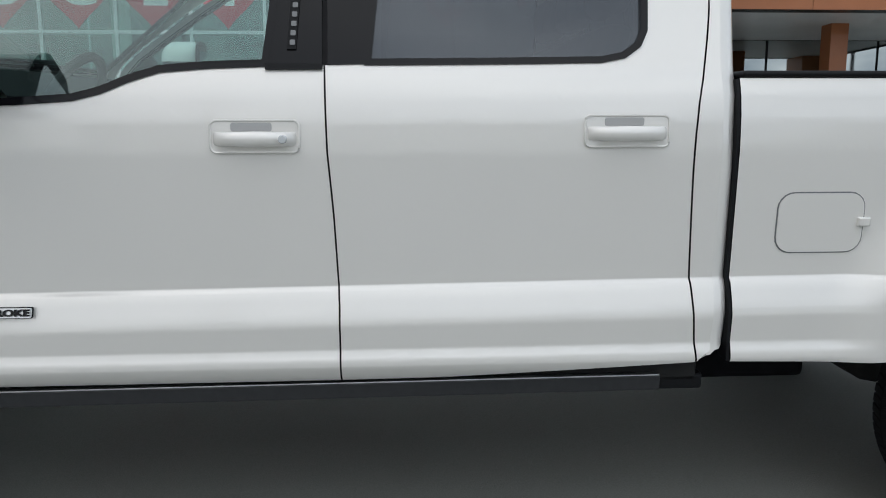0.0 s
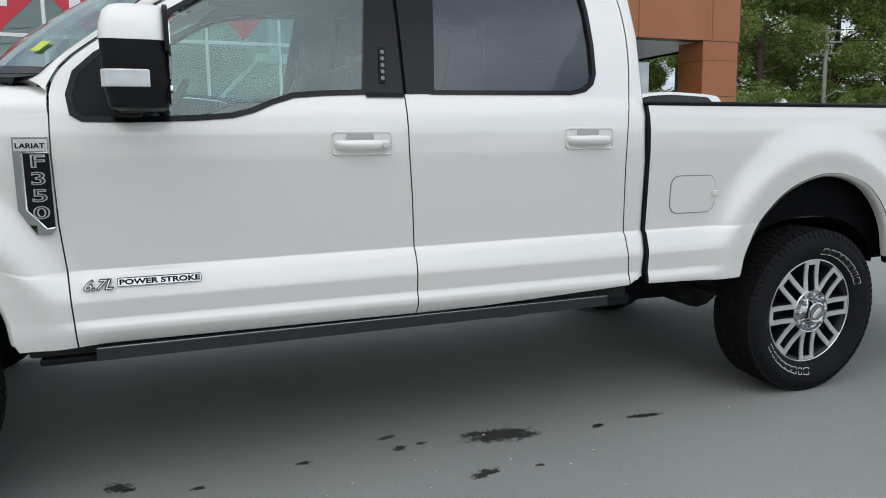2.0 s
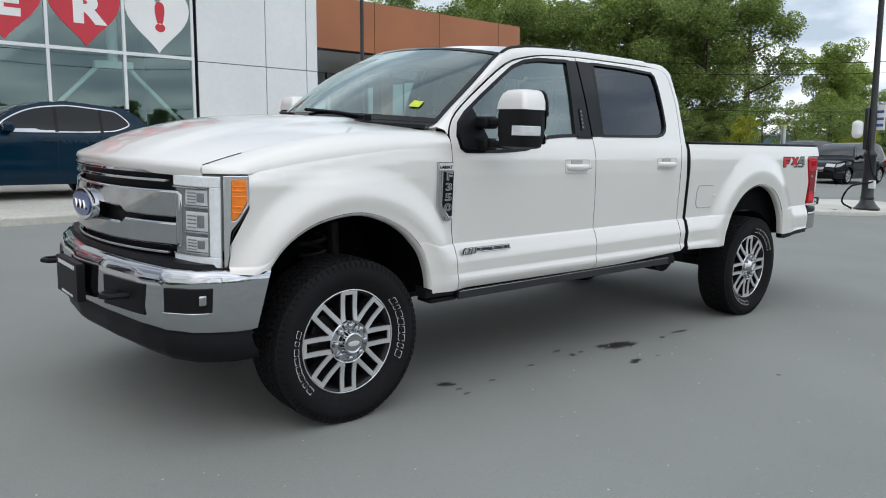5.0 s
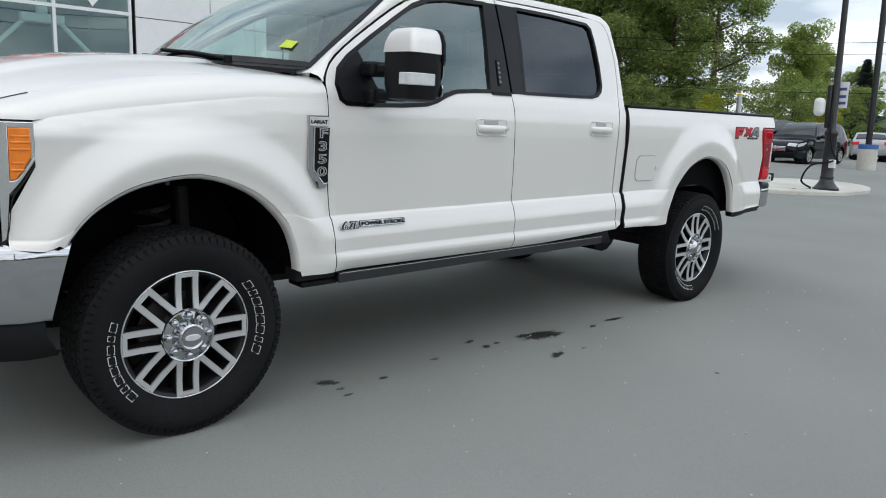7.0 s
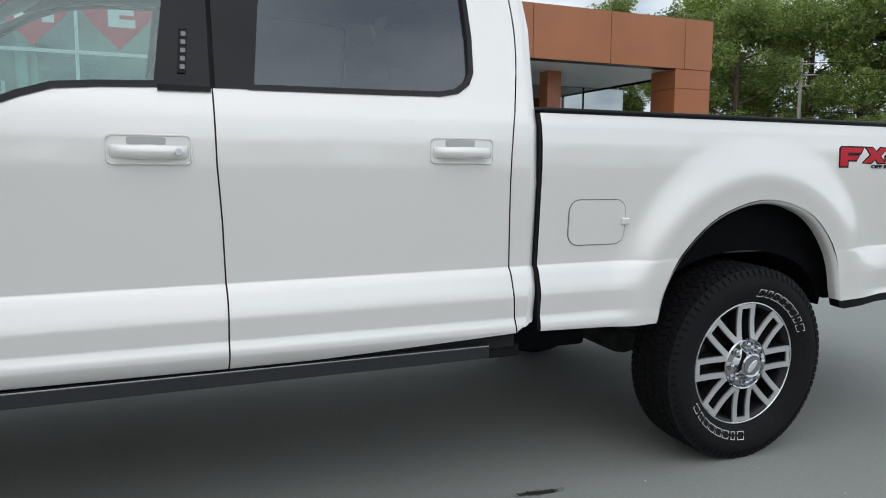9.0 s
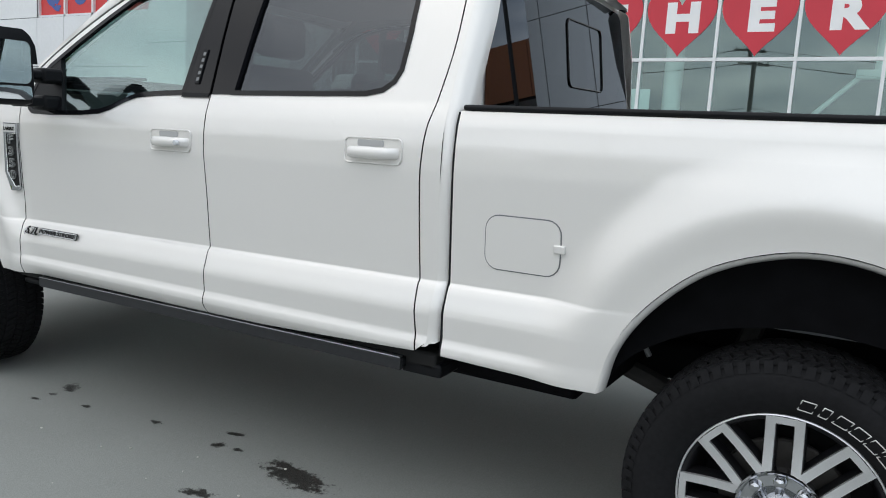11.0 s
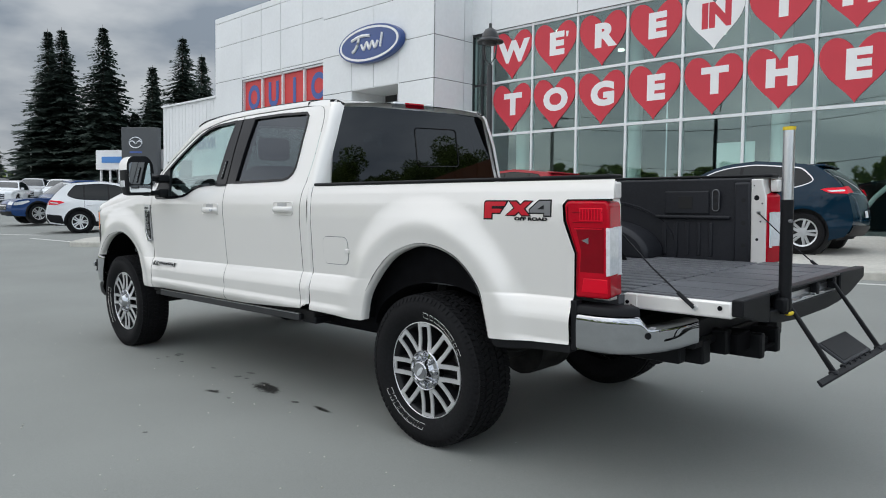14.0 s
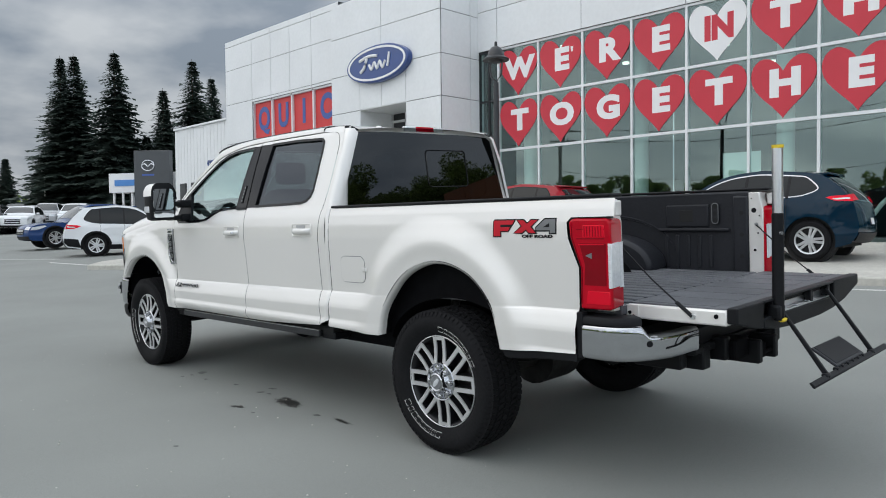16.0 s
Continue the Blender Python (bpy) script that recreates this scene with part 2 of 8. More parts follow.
def leaf_mat(name, a, b):
    m = bpy.data.materials.new(name)
    m.use_nodes = True
    nt = m.node_tree
    p = nt.nodes["Principled BSDF"]
    p.inputs["Roughness"].default_value = 0.7
    g = nt.nodes.new("ShaderNodeNewGeometry")
    r = nt.nodes.new("ShaderNodeValToRGB")
    r.color_ramp.elements[0].color, r.color_ramp.elements[1].color = (*a, 1), (*b, 1)
    nt.links.new(g.outputs["Random Per Island"], r.inputs["Fac"])
    nt.links.new(r.outputs[0], p.inputs["Base Color"])
    # thin leaves let light through
    tr, mx = nt.nodes.new("ShaderNodeBsdfTranslucent"), nt.nodes.new("ShaderNodeMixShader")
    mx.inputs["Fac"].default_value = 0.45
    nt.links.new(r.outputs[0], tr.inputs["Color"])
    nt.links.new(p.outputs[0], mx.inputs[1]); nt.links.new(tr.outputs[0], mx.inputs[2])
    nt.links.new(mx.outputs[0], nt.nodes["Material Output"].inputs["Surface"])
    return m


LEAF = leaf_mat("poplar_leaves", (0.150, 0.225, 0.050), (0.42, 0.51, 0.13))
LEAF_DARK = leaf_mat("cottonwood_leaves", (0.115, 0.180, 0.050), (0.34, 0.42, 0.12))
LEAF_YELLOW = leaf_mat("young_yellow_leaves", (0.22, 0.25, 0.02), (0.40, 0.40, 0.04))
NEEDLE = leaf_mat("fir_needles", (0.026, 0.045, 0.038), (0.078, 0.108, 0.086))

# asphalt with its wet oil drips
STAINS = [(0.765, 0.154, 0.050, 0.034, -35), (0.80, 0.125, 0.030, 0.018, 0), (0.785, 0.042, 0.022, 0.014, 0), (0.775, -0.038, 0.030, 0.012, 10), (1.048, 0.040, 0.032, 0.014, 10), (1.468, 0.108, 0.035, 0.015, 0),
          (1.856, 0.222, 0.045, 0.016, 10), (1.877, 0.098, 0.035, 0.022, 20), (1.975, 0.113, 0.026, 0.014, 0), (2.34, 0.062, 0.165, 0.062, -8), (2.24, 0.11, 0.07, 0.03, -20), (2.118, -0.239, 0.065, 0.026, 20),
          (2.80, 0.0, 0.035, 0.018, 0), (3.065, 0.022, 0.100, 0.020, -6), (2.65, -0.962, 0.018, 0.012, 0), (2.36, -0.25, 0.018, 0.011, 0)]
ASPHALT = mat("asphalt", (0.236, 0.248, 0.242), 0.88, grain=0.10, grain_scale=150, blotch=0.09, blotch_scale=0.45, bump=0.3, bump_scale=240)


def add_stains(m):
    nt = m.node_tree
    p = nt.nodes["Principled BSDF"]
    base = p.inputs["Base Color"].links[0].from_socket
    geo = nt.nodes.new("ShaderNodeNewGeometry")
    nz = nt.nodes.new("ShaderNodeTexNoise")
    nz.inputs["Scale"].default_value, nz.inputs["Detail"].default_value, nz.inputs["Roughness"].default_value = 26, 6, 0.75
    nt.links.new(geo.outputs["Position"], nz.inputs["Vector"])
    total = None
    for x, y, rx, ry, a in STAINS:
        mp = nt.nodes.new("ShaderNodeMapping")
        mp.vector_type = "TEXTURE"
        mp.inputs["Location"].default_value = (x, y, 0)
        mp.inputs["Rotation"].default_value = (0, 0, radians(a))
        mp.inputs["Scale"].default_value = (rx, ry, 100)
        nt.links.new(geo.outputs["Position"], mp.inputs["Vector"])
        ln = nt.nodes.new("ShaderNodeVectorMath"); ln.operation = "LENGTH"
        nt.links.new(mp.outputs[0], ln.inputs[0])
        if total is None:
            total = ln.outputs["Value"]
        else:
            mn = nt.nodes.new("ShaderNodeMath"); mn.operation = "MINIMUM"
            nt.links.new(total, mn.inputs[0]); nt.links.new(ln.outputs["Value"], mn.inputs[1])
            total = mn.outputs[0]
    # a ragged edge: distance plus noise
    ms = nt.nodes.new("ShaderNodeMath"); ms.operation = "MULTIPLY_ADD"
    ms.inputs[1].default_value, ms.inputs[2].default_value = 3.4, -1.75
    nt.links.new(nz.outputs["Fac"], ms.inputs[0])
    ad = nt.nodes.new("ShaderNodeMath"); ad.operation = "ADD"
    nt.links.new(total, ad.inputs[0]); nt.links.new(ms.outputs[0], ad.inputs[1])
    rg = nt.nodes.new("ShaderNodeMapRange")
    rg.inputs["From Min"].default_value, rg.inputs["From Max"].default_value = 0.75, 1.05
    rg.inputs["To Min"].default_value, rg.inputs["To Max"].default_value = 1, 0
    nt.links.new(ad.outputs[0], rg.inputs["Value"])
    mx = nt.nodes.new("ShaderNodeMix"); mx.data_type = "RGBA"
    mx.inputs["B"].default_value = (0.030, 0.030, 0.028, 1)
    nt.links.new(rg.outputs[0], mx.inputs["Factor"]); nt.links.new(base, mx.inputs["A"])
    # faint olive and brown tints in the worn surface
    tn = nt.nodes.new("ShaderNodeTexNoise")
    tn.inputs["Scale"].default_value, tn.inputs["Detail"].default_value = 0.9, 4
    nt.links.new(geo.outputs["Position"], tn.inputs["Vector"])
    tr = nt.nodes.new("ShaderNodeValToRGB")
    tr.color_ramp.elements[0].position, tr.color_ramp.elements[0].color = 0.38, (0.97, 1.0, 0.97, 1)
    tr.color_ramp.elements[1].position, tr.color_ramp.elements[1].color = 0.62, (1.06, 1.0, 0.95, 1)
    tm = nt.nodes.new("ShaderNodeMix"); tm.data_type, tm.blend_type = "RGBA", "MULTIPLY"
    tm.inputs["Factor"].default_value = 1.0
    nt.links.new(mx.outputs["Result"], tm.inputs["A"]); nt.links.new(tr.outputs[0], tm.inputs["B"])
    mx = tm
    # pale specks of grit
    vo = nt.nodes.new("ShaderNodeTexVoronoi")
    vo.inputs["Scale"].default_value = 2.6
    nt.links.new(geo.outputs["Position"], vo.inputs["Vector"])
    lt = nt.nodes.new("ShaderNodeMath"); lt.operation = "LESS_THAN"; lt.inputs[1].default_value = 0.016
    nt.links.new(vo.outputs["Distance"], lt.inputs[0])
    mg = nt.nodes.new("ShaderNodeMix"); mg.data_type = "RGBA"
    mg.inputs["B"].default_value = (0.55, 0.54, 0.5, 1)
    nt.links.new(lt.outputs[0], mg.inputs["Factor"]); nt.links.new(mx.outputs["Result"], mg.inputs["A"])
    nt.links.new(mg.outputs["Result"], p.inputs["Base Color"])
    rr = nt.nodes.new("ShaderNodeMapRange")
    rr.inputs["To Min"].default_value, rr.inputs["To Max"].default_value = 0.88, 0.45
    nt.links.new(rg.outputs[0], rr.inputs["Value"]); nt.links.new(rr.outputs[0], p.inputs["Roughness"])


add_stains(ASPHALT)


# ---- mesh helpers ----
def part(name, bm, material, parent=None, label="", bevel=0.0, sharp=35, seg=2):
    bmesh.ops.recalc_face_normals(bm, faces=bm.faces)
    me = bpy.data.meshes.new(name)
    flow = bm.verts.layers.float_vector.get("flow")
    bm.verts.index_update()
    along = [v[flow].copy() for v in bm.verts] if flow else None
    if flow:
        bm.verts.layers.float_vector.remove(flow)
    bm.to_mesh(me)
    bm.free()
    me.materials.append(material)
    me.polygons.foreach_set("use_smooth", [True] * len(me.polygons))
    me.set_sharp_from_angle(angle=radians(sharp))
    if along:
        # pressed sheet: shade by the true curve of the flank
        nor = [Vector()] * len(me.loops)
        for f in me.polygons:
            for i in f.loop_indices:
                n = along[me.loops[i].vertex_index]
                if n.length > 0.5 and abs(n.dot(f.normal)) > 0.7:
                    nor[i] = n if n.dot(f.normal) > 0 else -n
                else:
                    nor[i] = f.normal.copy()
        me.normals_split_custom_set(nor)
    ob = new(name, me)
    if parent is not None:
        ob.parent = parent
    if bevel:
        b = ob.modifiers.new("bevel", "BEVEL")
        b.width, b.segments, b.limit_method, b.angle_limit = bevel, seg, "ANGLE", radians(40)
    if label:
        tagged(ob, label)
    return ob


def box(bm, x0, x1, y0, y1, z0, z1):
    v = [bm.verts.new(p) for p in ((x0, y0, z0), (x1, y0, z0), (x1, y1, z0), (x0, y1, z0), (x0, y0, z1), (x1, y0, z1), (x1, y1, z1), (x0, y1, z1))]
    for f in ((3, 2, 1, 0), (4, 5, 6, 7), (0, 1, 5, 4), (1, 2, 6, 5), (2, 3, 7, 6), (3, 0, 4, 7)):
        bm.faces.new([v[i] for i in f])
    return v


def boxes(*dims):
    bm = bmesh.new()
    for d in dims:
        box(bm, *d)
    return bm


def prism(bm, outline, y0, y1, frame_of=lambda u, v, w: (u, w, v)):
    """A polygon in (u, v) drawn out from w=y0 to w=y1."""
    a = [bm.verts.new(frame_of(u, v, y0)) for u, v in outline]
    b = [bm.verts.new(frame_of(u, v, y1)) for u, v in outline]
    n = len(a)
    bm.faces.new(a)
    bm.faces.new(b[::-1])
    for i in range(n):
        bm.faces.new((a[i], a[(i + 1) % n], b[(i + 1) % n], b[i]))
    return a + b


def prisms(outline, y0, y1, frame_of=lambda u, v, w: (u, w, v)):
    bm = bmesh.new()
    prism(bm, outline, y0, y1, frame_of)
    return bm


def loft(bm, rings, closed=False, caps=False):
    vs = [[bm.verts.new(p) for p in r] for r in rings]
    n = len(vs[0])
    for a, b in zip(vs, vs[1:]):
        for i in range(n if closed else n - 1):
            j = (i + 1) % n
            q = (a[i], a[j], b[j], b[i])
            if len(set(q)) == 4:
                bm.faces.new(q)
    if caps:
        bm.faces.new(vs[0])
        bm.faces.new(vs[-1][::-1])
    return vs


def tube(bm, pts, r, seg=8, r2=None):
    pts = [Vector(p) for p in pts]
    rings = []
    for i, p in enumerate(pts):
        d = (pts[min(i + 1, len(pts) - 1)] - pts[max(i - 1, 0)]).normalized()
        s = d.cross(Vector((0, 0, 1)) if abs(d.z) < 0.9 else Vector((1, 0, 0))).normalized()
        t = d.cross(s)
        rad = r if r2 is None else r + (r2 - r) * i / (len(pts) - 1)
        rings.append([p + rad * (math.cos(a) * s + math.sin(a) * t) for a in (2 * math.pi * k / seg for k in range(seg))])
    loft(bm, rings, closed=True, caps=True)


def tubes(*runs, seg=8):
    bm = bmesh.new()
    for pts, r in runs:
        tube(bm, pts, r, seg)
    return bm


def lathe(bm, profile, c, axis="y", seg=48, close=False):
    """Turns (radius, along) points about an axis through c."""
    rings = []
    for k in range(seg):
        a = 2 * math.pi * k / seg
        ca, sa = math.cos(a), math.sin(a)
        if axis == "y":
            rings.append([(c[0] + r * ca, c[1] + h, c[2] + r * sa) for r, h in profile])
        elif axis == "z":
            rings.append([(c[0] + r * ca, c[1] + r * sa, c[2] + h) for r, h in profile])
        else:
            rings.append([(c[0] + h, c[1] + r * ca, c[2] + r * sa) for r, h in profile])
    loft(bm, rings + [rings[0]], closed=close)
    bmesh.ops.remove_doubles(bm, verts=bm.verts, dist=1e-5)


def rounded(x0, x1, z0, z1, r, n=5):
    pts = []
    for cx, cz, a0 in ((x1 - r, z1 - r, 0), (x0 + r, z1 - r, 90), (x0 + r, z0 + r, 180), (x1 - r, z0 + r, 270)):
        for k in range(n + 1):
            a = radians(a0 + 90 * k / n)
            pts.append((cx + r * math.cos(a), cz + r * math.sin(a)))
    return pts


def text_mesh(body, size, bold=0.0, depth=0.0, stretch=1.0, shear=0.0):
    """The built-in font as a bmesh in the xy plane, centred."""
    cu = bpy.data.curves.new("lettering", "FONT")
    cu.body, cu.size, cu.offset, cu.extrude, cu.shear = body, size, bold, depth, shear
    cu.align_x, cu.align_y, cu.resolution_u = "CENTER", "CENTER", 4
    ob = bpy.data.objects.new("lettering", cu)
    scene.collection.objects.link(ob)
    me = bpy.data.meshes.new_from_object(ob.evaluated_get(bpy.context.evaluated_depsgraph_get()))
    bm = bmesh.new()
    bm.from_mesh(me)
    bpy.data.objects.remove(ob)
    bpy.data.curves.remove(cu)
    bpy.data.meshes.remove(me)
    bmesh.ops.remove_doubles(bm, verts=bm.verts, dist=1e-5)
    if stretch != 1:
        bmesh.ops.scale(bm, vec=(stretch, 1, 1), verts=bm.verts)
    return bm


def thing(name, label, category, at=(0, 0, 0), rot=(0, 0, 0), group="", kind=""):
    ob = new(name)
    ob.matrix_basis = pose(*at, *rot)
    return tagged(ob, label, category, group, kind)


# ---- the pickup truck ----
TILT_DEG = 2.5
YC = 0.995
truck = thing("pickup_truck", "clean pearl-white crew cab pickup truck with its tailgate down", "pickup truck", rot=(TILT_DEG, 0, 0))

ZB = (0.58, 0.60, 0.62, 0.64, 0.662, 0.685, 0.712, 0.795, 0.82, 0.875, 0.893, 0.897, 0.901, 0.92, 1.10, 1.25, 1.34, 1.40, 1.44, 1.47, 1.75, 1.98, 2.03)
YB = (0.052, 0.026, 0.004, -0.011, -0.021, -0.018, -0.009, -0.0135, -0.009, 0.009, 0.018, 0.027, 0.026, 0.0255, 0.019, 0.0145, 0.020, 0.031, 0.045, 0.058, 0.148, 0.236, 0.278)


def ease(a, b, v):
    t = min(1.0, max(0.0, (v - a) / (b - a)))
    return t * t * (3 - 2 * t)


def side_y(x, z):
    """The left flank of the body."""
    zz = z
    if x < 0.62 and z > 1.15:
        zz = z + 0.15 * ease(0.62, -0.75, x) * ease(1.15, 1.30, z)
    y = float(np.mean(np.interp([zz - 0.004, zz - 0.002, zz, zz + 0.002, zz + 0.004], ZB, YB)))
    for cx, cz, a, b, out in ((0.03, 0.60, 0.52, 0.47, 0.052), (4.06, 0.60, 0.52, 0.53, 0.050)):
        rho = math.hypot((x - cx) / a, (z - cz) / b)
        if rho < 1.75 and z < 1.38:
            k = ease(1.50, 1.12, rho)
            y = y * (1 - 0.8 * k) - 0.030 * k if y > -0.045 else y
            y += 0.014 * ease(1.24, 0.98, rho)
    if x < -0.42:
        y += 0.7 * (-0.42 - x) ** 2
    if x > 5.15:
        y += 0.8 * (x - 5.15) ** 2
    return y


def crease_shear(x, z):
    """How far the lower door crease and its surroundings sink below their level: it rises gently towards the tail."""
    f = (0.0376 - 0.0096 * x) * ease(0.64, 0.83, z) * ease(1.20, 0.93, z)
    for cx, a, b in ((0.03, 0.52, 0.47), (4.06, 0.52, 0.53)):
        f *= ease(1.02, 1.22, math.hypot((x - cx) / a, (z - 0.60) / b))
    return f


def smooth_line(pts, n=4):
    """Catmull-Rom through the points."""
    p = [Vector(q) for q in pts]
    p = [2 * p[0] - p[1]] + p + [2 * p[-1] - p[-2]]
    out = []
    for i in range(1, len(p) - 2):
        for k in range(n):
            t = k / n
            a, b, c, d = p[i - 1], p[i], p[i + 1], p[i + 2]
            out.append(0.5 * (2 * b + (c - a) * t + (2 * a - 5 * b + 4 * c - d) * t * t + (3 * b - a - 3 * c + d) * t ** 3))
    out.append(p[-2])
    return [tuple(q) for q in out]


def offset_poly(pts, d):
    """A closed polygon moved outward by d."""
    n = len(pts)
    area = sum(pts[i][0] * pts[(i + 1) % n][1] - pts[(i + 1) % n][0] * pts[i][1] for i in range(n))
    s = 1 if area > 0 else -1
    out = []
    for i in range(n):
        p0, p1, p2 = Vector(pts[i - 1]), Vector(pts[i]), Vector(pts[(i + 1) % n])
        a, b = (p1 - p0).normalized(), (p2 - p1).normalized()
        na, nb = Vector((a.y, -a.x)) * s, Vector((b.y, -b.x)) * s
        m = na + nb
        m = m / max(0.35, m.length_squared / 2) if m.length > 1e-6 else na
        out.append(tuple(p1 + d * m))
    return out


def panel(outer, holes=(), off=0.0, step=0.06, thick=0.022, zcuts=(), yfun=None, flip=False, shear=False):
    """A sheet on the flank, cut to an outline in (x, z), with returned edges."""
    yfun = yfun or side_y
    bm = bmesh.new()
    for loop in (outer, *holes):
        vs = [bm.verts.new((x, 0, z)) for x, z in loop]
        for i in range(len(vs)):
            bm.edges.new((vs[i], vs[(i + 1) % len(vs)]))
    bmesh.ops.triangle_fill(bm, use_beauty=True, use_dissolve=False, edges=bm.edges[:], normal=(0, -1, 0))
    xs, zs = [p[0] for p in outer], [p[1] for p in outer]
    cuts = [((x, 0, 0), (1, 0, 0)) for x in np.arange(math.ceil(min(xs) / step) * step, max(xs), step)]
    zz = set(np.round(np.arange(math.ceil(min(zs) / step) * step, max(zs), step), 4)) | {z for z in zcuts if min(zs) < z < max(zs)}
    cuts += [((0, 0, z), (0, 0, 1)) for z in zz]
    for co, no in cuts:
        bmesh.ops.bisect_plane(bm, geom=bm.verts[:] + bm.edges[:] + bm.faces[:], dist=1e-5, plane_co=co, plane_no=no)
    back = set()
    if thick:
        rim = [e for e in bm.edges if e.is_boundary]
        ext = bmesh.ops.extrude_edge_only(bm, edges=rim)["geom"]
        back = {v for v in ext if isinstance(v, bmesh.types.BMVert)}
    flow = bm.verts.layers.float_vector.new("flow") if shear else None
    on_flank = lambda x, z: Vector((x, yfun(x, z), z - crease_shear(x, z)))
    for v in bm.verts:
        x, z = v.co.x, v.co.z
        v.co.y = yfun(x, z) + off + (thick if v in back else 0)
        if shear:
            v.co.z -= crease_shear(x, z)
            if v not in back:
                n = (on_flank(x + 0.012, z) - on_flank(x - 0.012, z)).cross(on_flank(x, z + 0.003) - on_flank(x, z - 0.003)).normalized()
                v[flow] = n if n.y < 0 else -n
    if flip:
        for v in bm.verts:
            v.co.y = 2 * YC - v.co.y
    return bm


BODYCUTS = (0.61, 0.625, 0.64, 0.652, 0.664, 0.676, 0.69, 0.71, 0.785, 0.80, 0.82, 0.84, 0.85, 0.862, 0.874, 0.886, 0.893, 0.898, 0.904, 0.912, 0.93, 1.16, 1.20, 1.23, 1.28, 1.30, 1.34, 1.37, 1.40, 1.42, 1.44, 1.46, 1.48)


def mirrored(bm):
    """The same mesh on the right flank."""
    b = bm.copy()
    flow = b.verts.layers.float_vector.get("flow")
    for v in b.verts:
        v.co.y = 2 * YC - v.co.y
        if flow:
            v[flow] = v[flow] * Vector((1, -1, 1))
    bmesh.ops.reverse_faces(b, faces=b.faces)
    return b


def both(name, bm, material, parents, label="", **k):
    """One mesh on each flank, under the two parents given."""
    r = mirrored(bm)
    return part(name, bm, material, parents[0], label, **k), part(name, r, material, parents[1], label, **k)


TT = (truck, truck)
# outlines, in (x, z)
A_SEAM = [(0.695, 0.612), (0.690, 0.70), (0.680, 0.88), (0.663, 1.05), (0.658, 1.25), (0.660, 1.40), (0.668, 1.49), (0.735, 1.583), (0.945, 1.731), (1.215, 1.889), (1.40, 1.943), (1.60, 1.974), (1.886, 1.988)]
A_SEAM_S = A_SEAM[:3] + smooth_line(A_SEAM[3:], 3)
WIN_F = [(1.74, 1.478), (1.58, 1.472), (1.46, 1.462), (1.38, 1.436), (1.31, 1.406), (1.24, 1.388), (1.10, 1.378), (0.90, 1.372), (0.755, 1.374), (0.722, 1.395), (0.712, 1.46), (0.735, 1.535), (0.80, 1.597), (0.95, 1.697), (1.12, 1.803), (1.26, 1.886), (1.38, 1.930), (1.52, 1.953), (1.80, 1.964)]
front_door = [*A_SEAM_S, (1.886, 1.966), *WIN_F[::-1], (1.888, 1.477), (1.893, 1.25), (1.906, 1.08), (1.916, 0.85), (1.916, 0.612)]
C_SEAM = [(2.920, 0.655), (2.912, 0.74), (2.903, 0.88), (2.895, 1.10), (2.893, 1.25), (2.903, 1.38), (2.922, 1.47), (2.945, 1.62), (2.952, 1.75), (2.945, 1.88), (2.920, 1.95), (2.86, 1.982), (2.70, 1.990)]
C_SEAM_S = smooth_line(C_SEAM, 3)
WIN_R = [(2.00, 1.482), (2.40, 1.486), (2.64, 1.490), (2.705, 1.503), (2.748, 1.533), (2.768, 1.575), (2.775, 1.70), (2.772, 1.85), (2.762, 1.925), (2.725, 1.952), (2.40, 1.966), (2.05, 1.967)]
rear_door = [(1.921, 0.612), (2.2, 0.616), *C_SEAM_S, (1.894, 1.990), (1.894, 1.968), (2.05, 1.967), *WIN_R[::-1][1:], (2.00, 1.482), (1.893, 1.478), (1.898, 1.25), (1.911, 1.08), (1.921, 0.85)]
rear_door = [p for i, p in enumerate(rear_door) if i == 0 or p != rear_door[i - 1]]
F_ARCH = smooth_line([(-0.462, 0.835), (-0.43, 0.880), (-0.34, 0.967), (-0.18, 1.045), (0.05, 1.074), (0.27, 1.005), (0.42, 0.880), (0.485, 0.75), (0.505, 0.635)], 4)
R_ARCH = smooth_line([(3.545, 0.645), (3.580, 0.784), (3.665, 0.915), (3.80, 1.038), (3.95, 1.103), (4.09, 1.124), (4.24, 1.100), (4.38, 1.030), (4.50, 0.885), (4.560, 0.672)], 4)
fender = [(-0.53, 1.120), (-0.613, 0.988), (-0.622, 0.872), (-0.478, 0.858), *F_ARCH, (0.515, 0.612), (0.690, 0.612), (0.685, 0.70), (0.675, 0.88), (0.658, 1.05), (0.653, 1.25), (0.655, 1.40), (0.30, 1.388), (0.0, 1.352), (-0.30, 1.312), (-0.50, 1.285), (-0.53, 1.270)]
bedside = [(3.022, 0.655), (3.40, 0.645), *R_ARCH, (4.80, 0.690), (5.034, 0.700), (5.036, 0.90), (5.040, 0.915), (5.048, 1.115), (4.990, 1.262), (4.982, 1.335), (5.005, 1.360), (5.243, 1.362), (5.236, 1.446), (4.2, 1.447), (3.022, 1.446)]
fuel_outline = rounded(3.145, 3.395, 0.962, 1.132, 0.045)
c_pillar = [(2.928, 0.662), (2.962, 0.690), (2.972, 0.88), (2.972, 1.25), (2.972, 1.47), (2.985, 1.75), (2.985, 1.90), (2.97, 1.975), (2.93, 2.018), (2.86, 2.026), (2.70, 2.026), (2.70, 1.998), *[(x + 0.0055, z + 0.0015) for x, z in C_SEAM_S[::-1][3:]]]

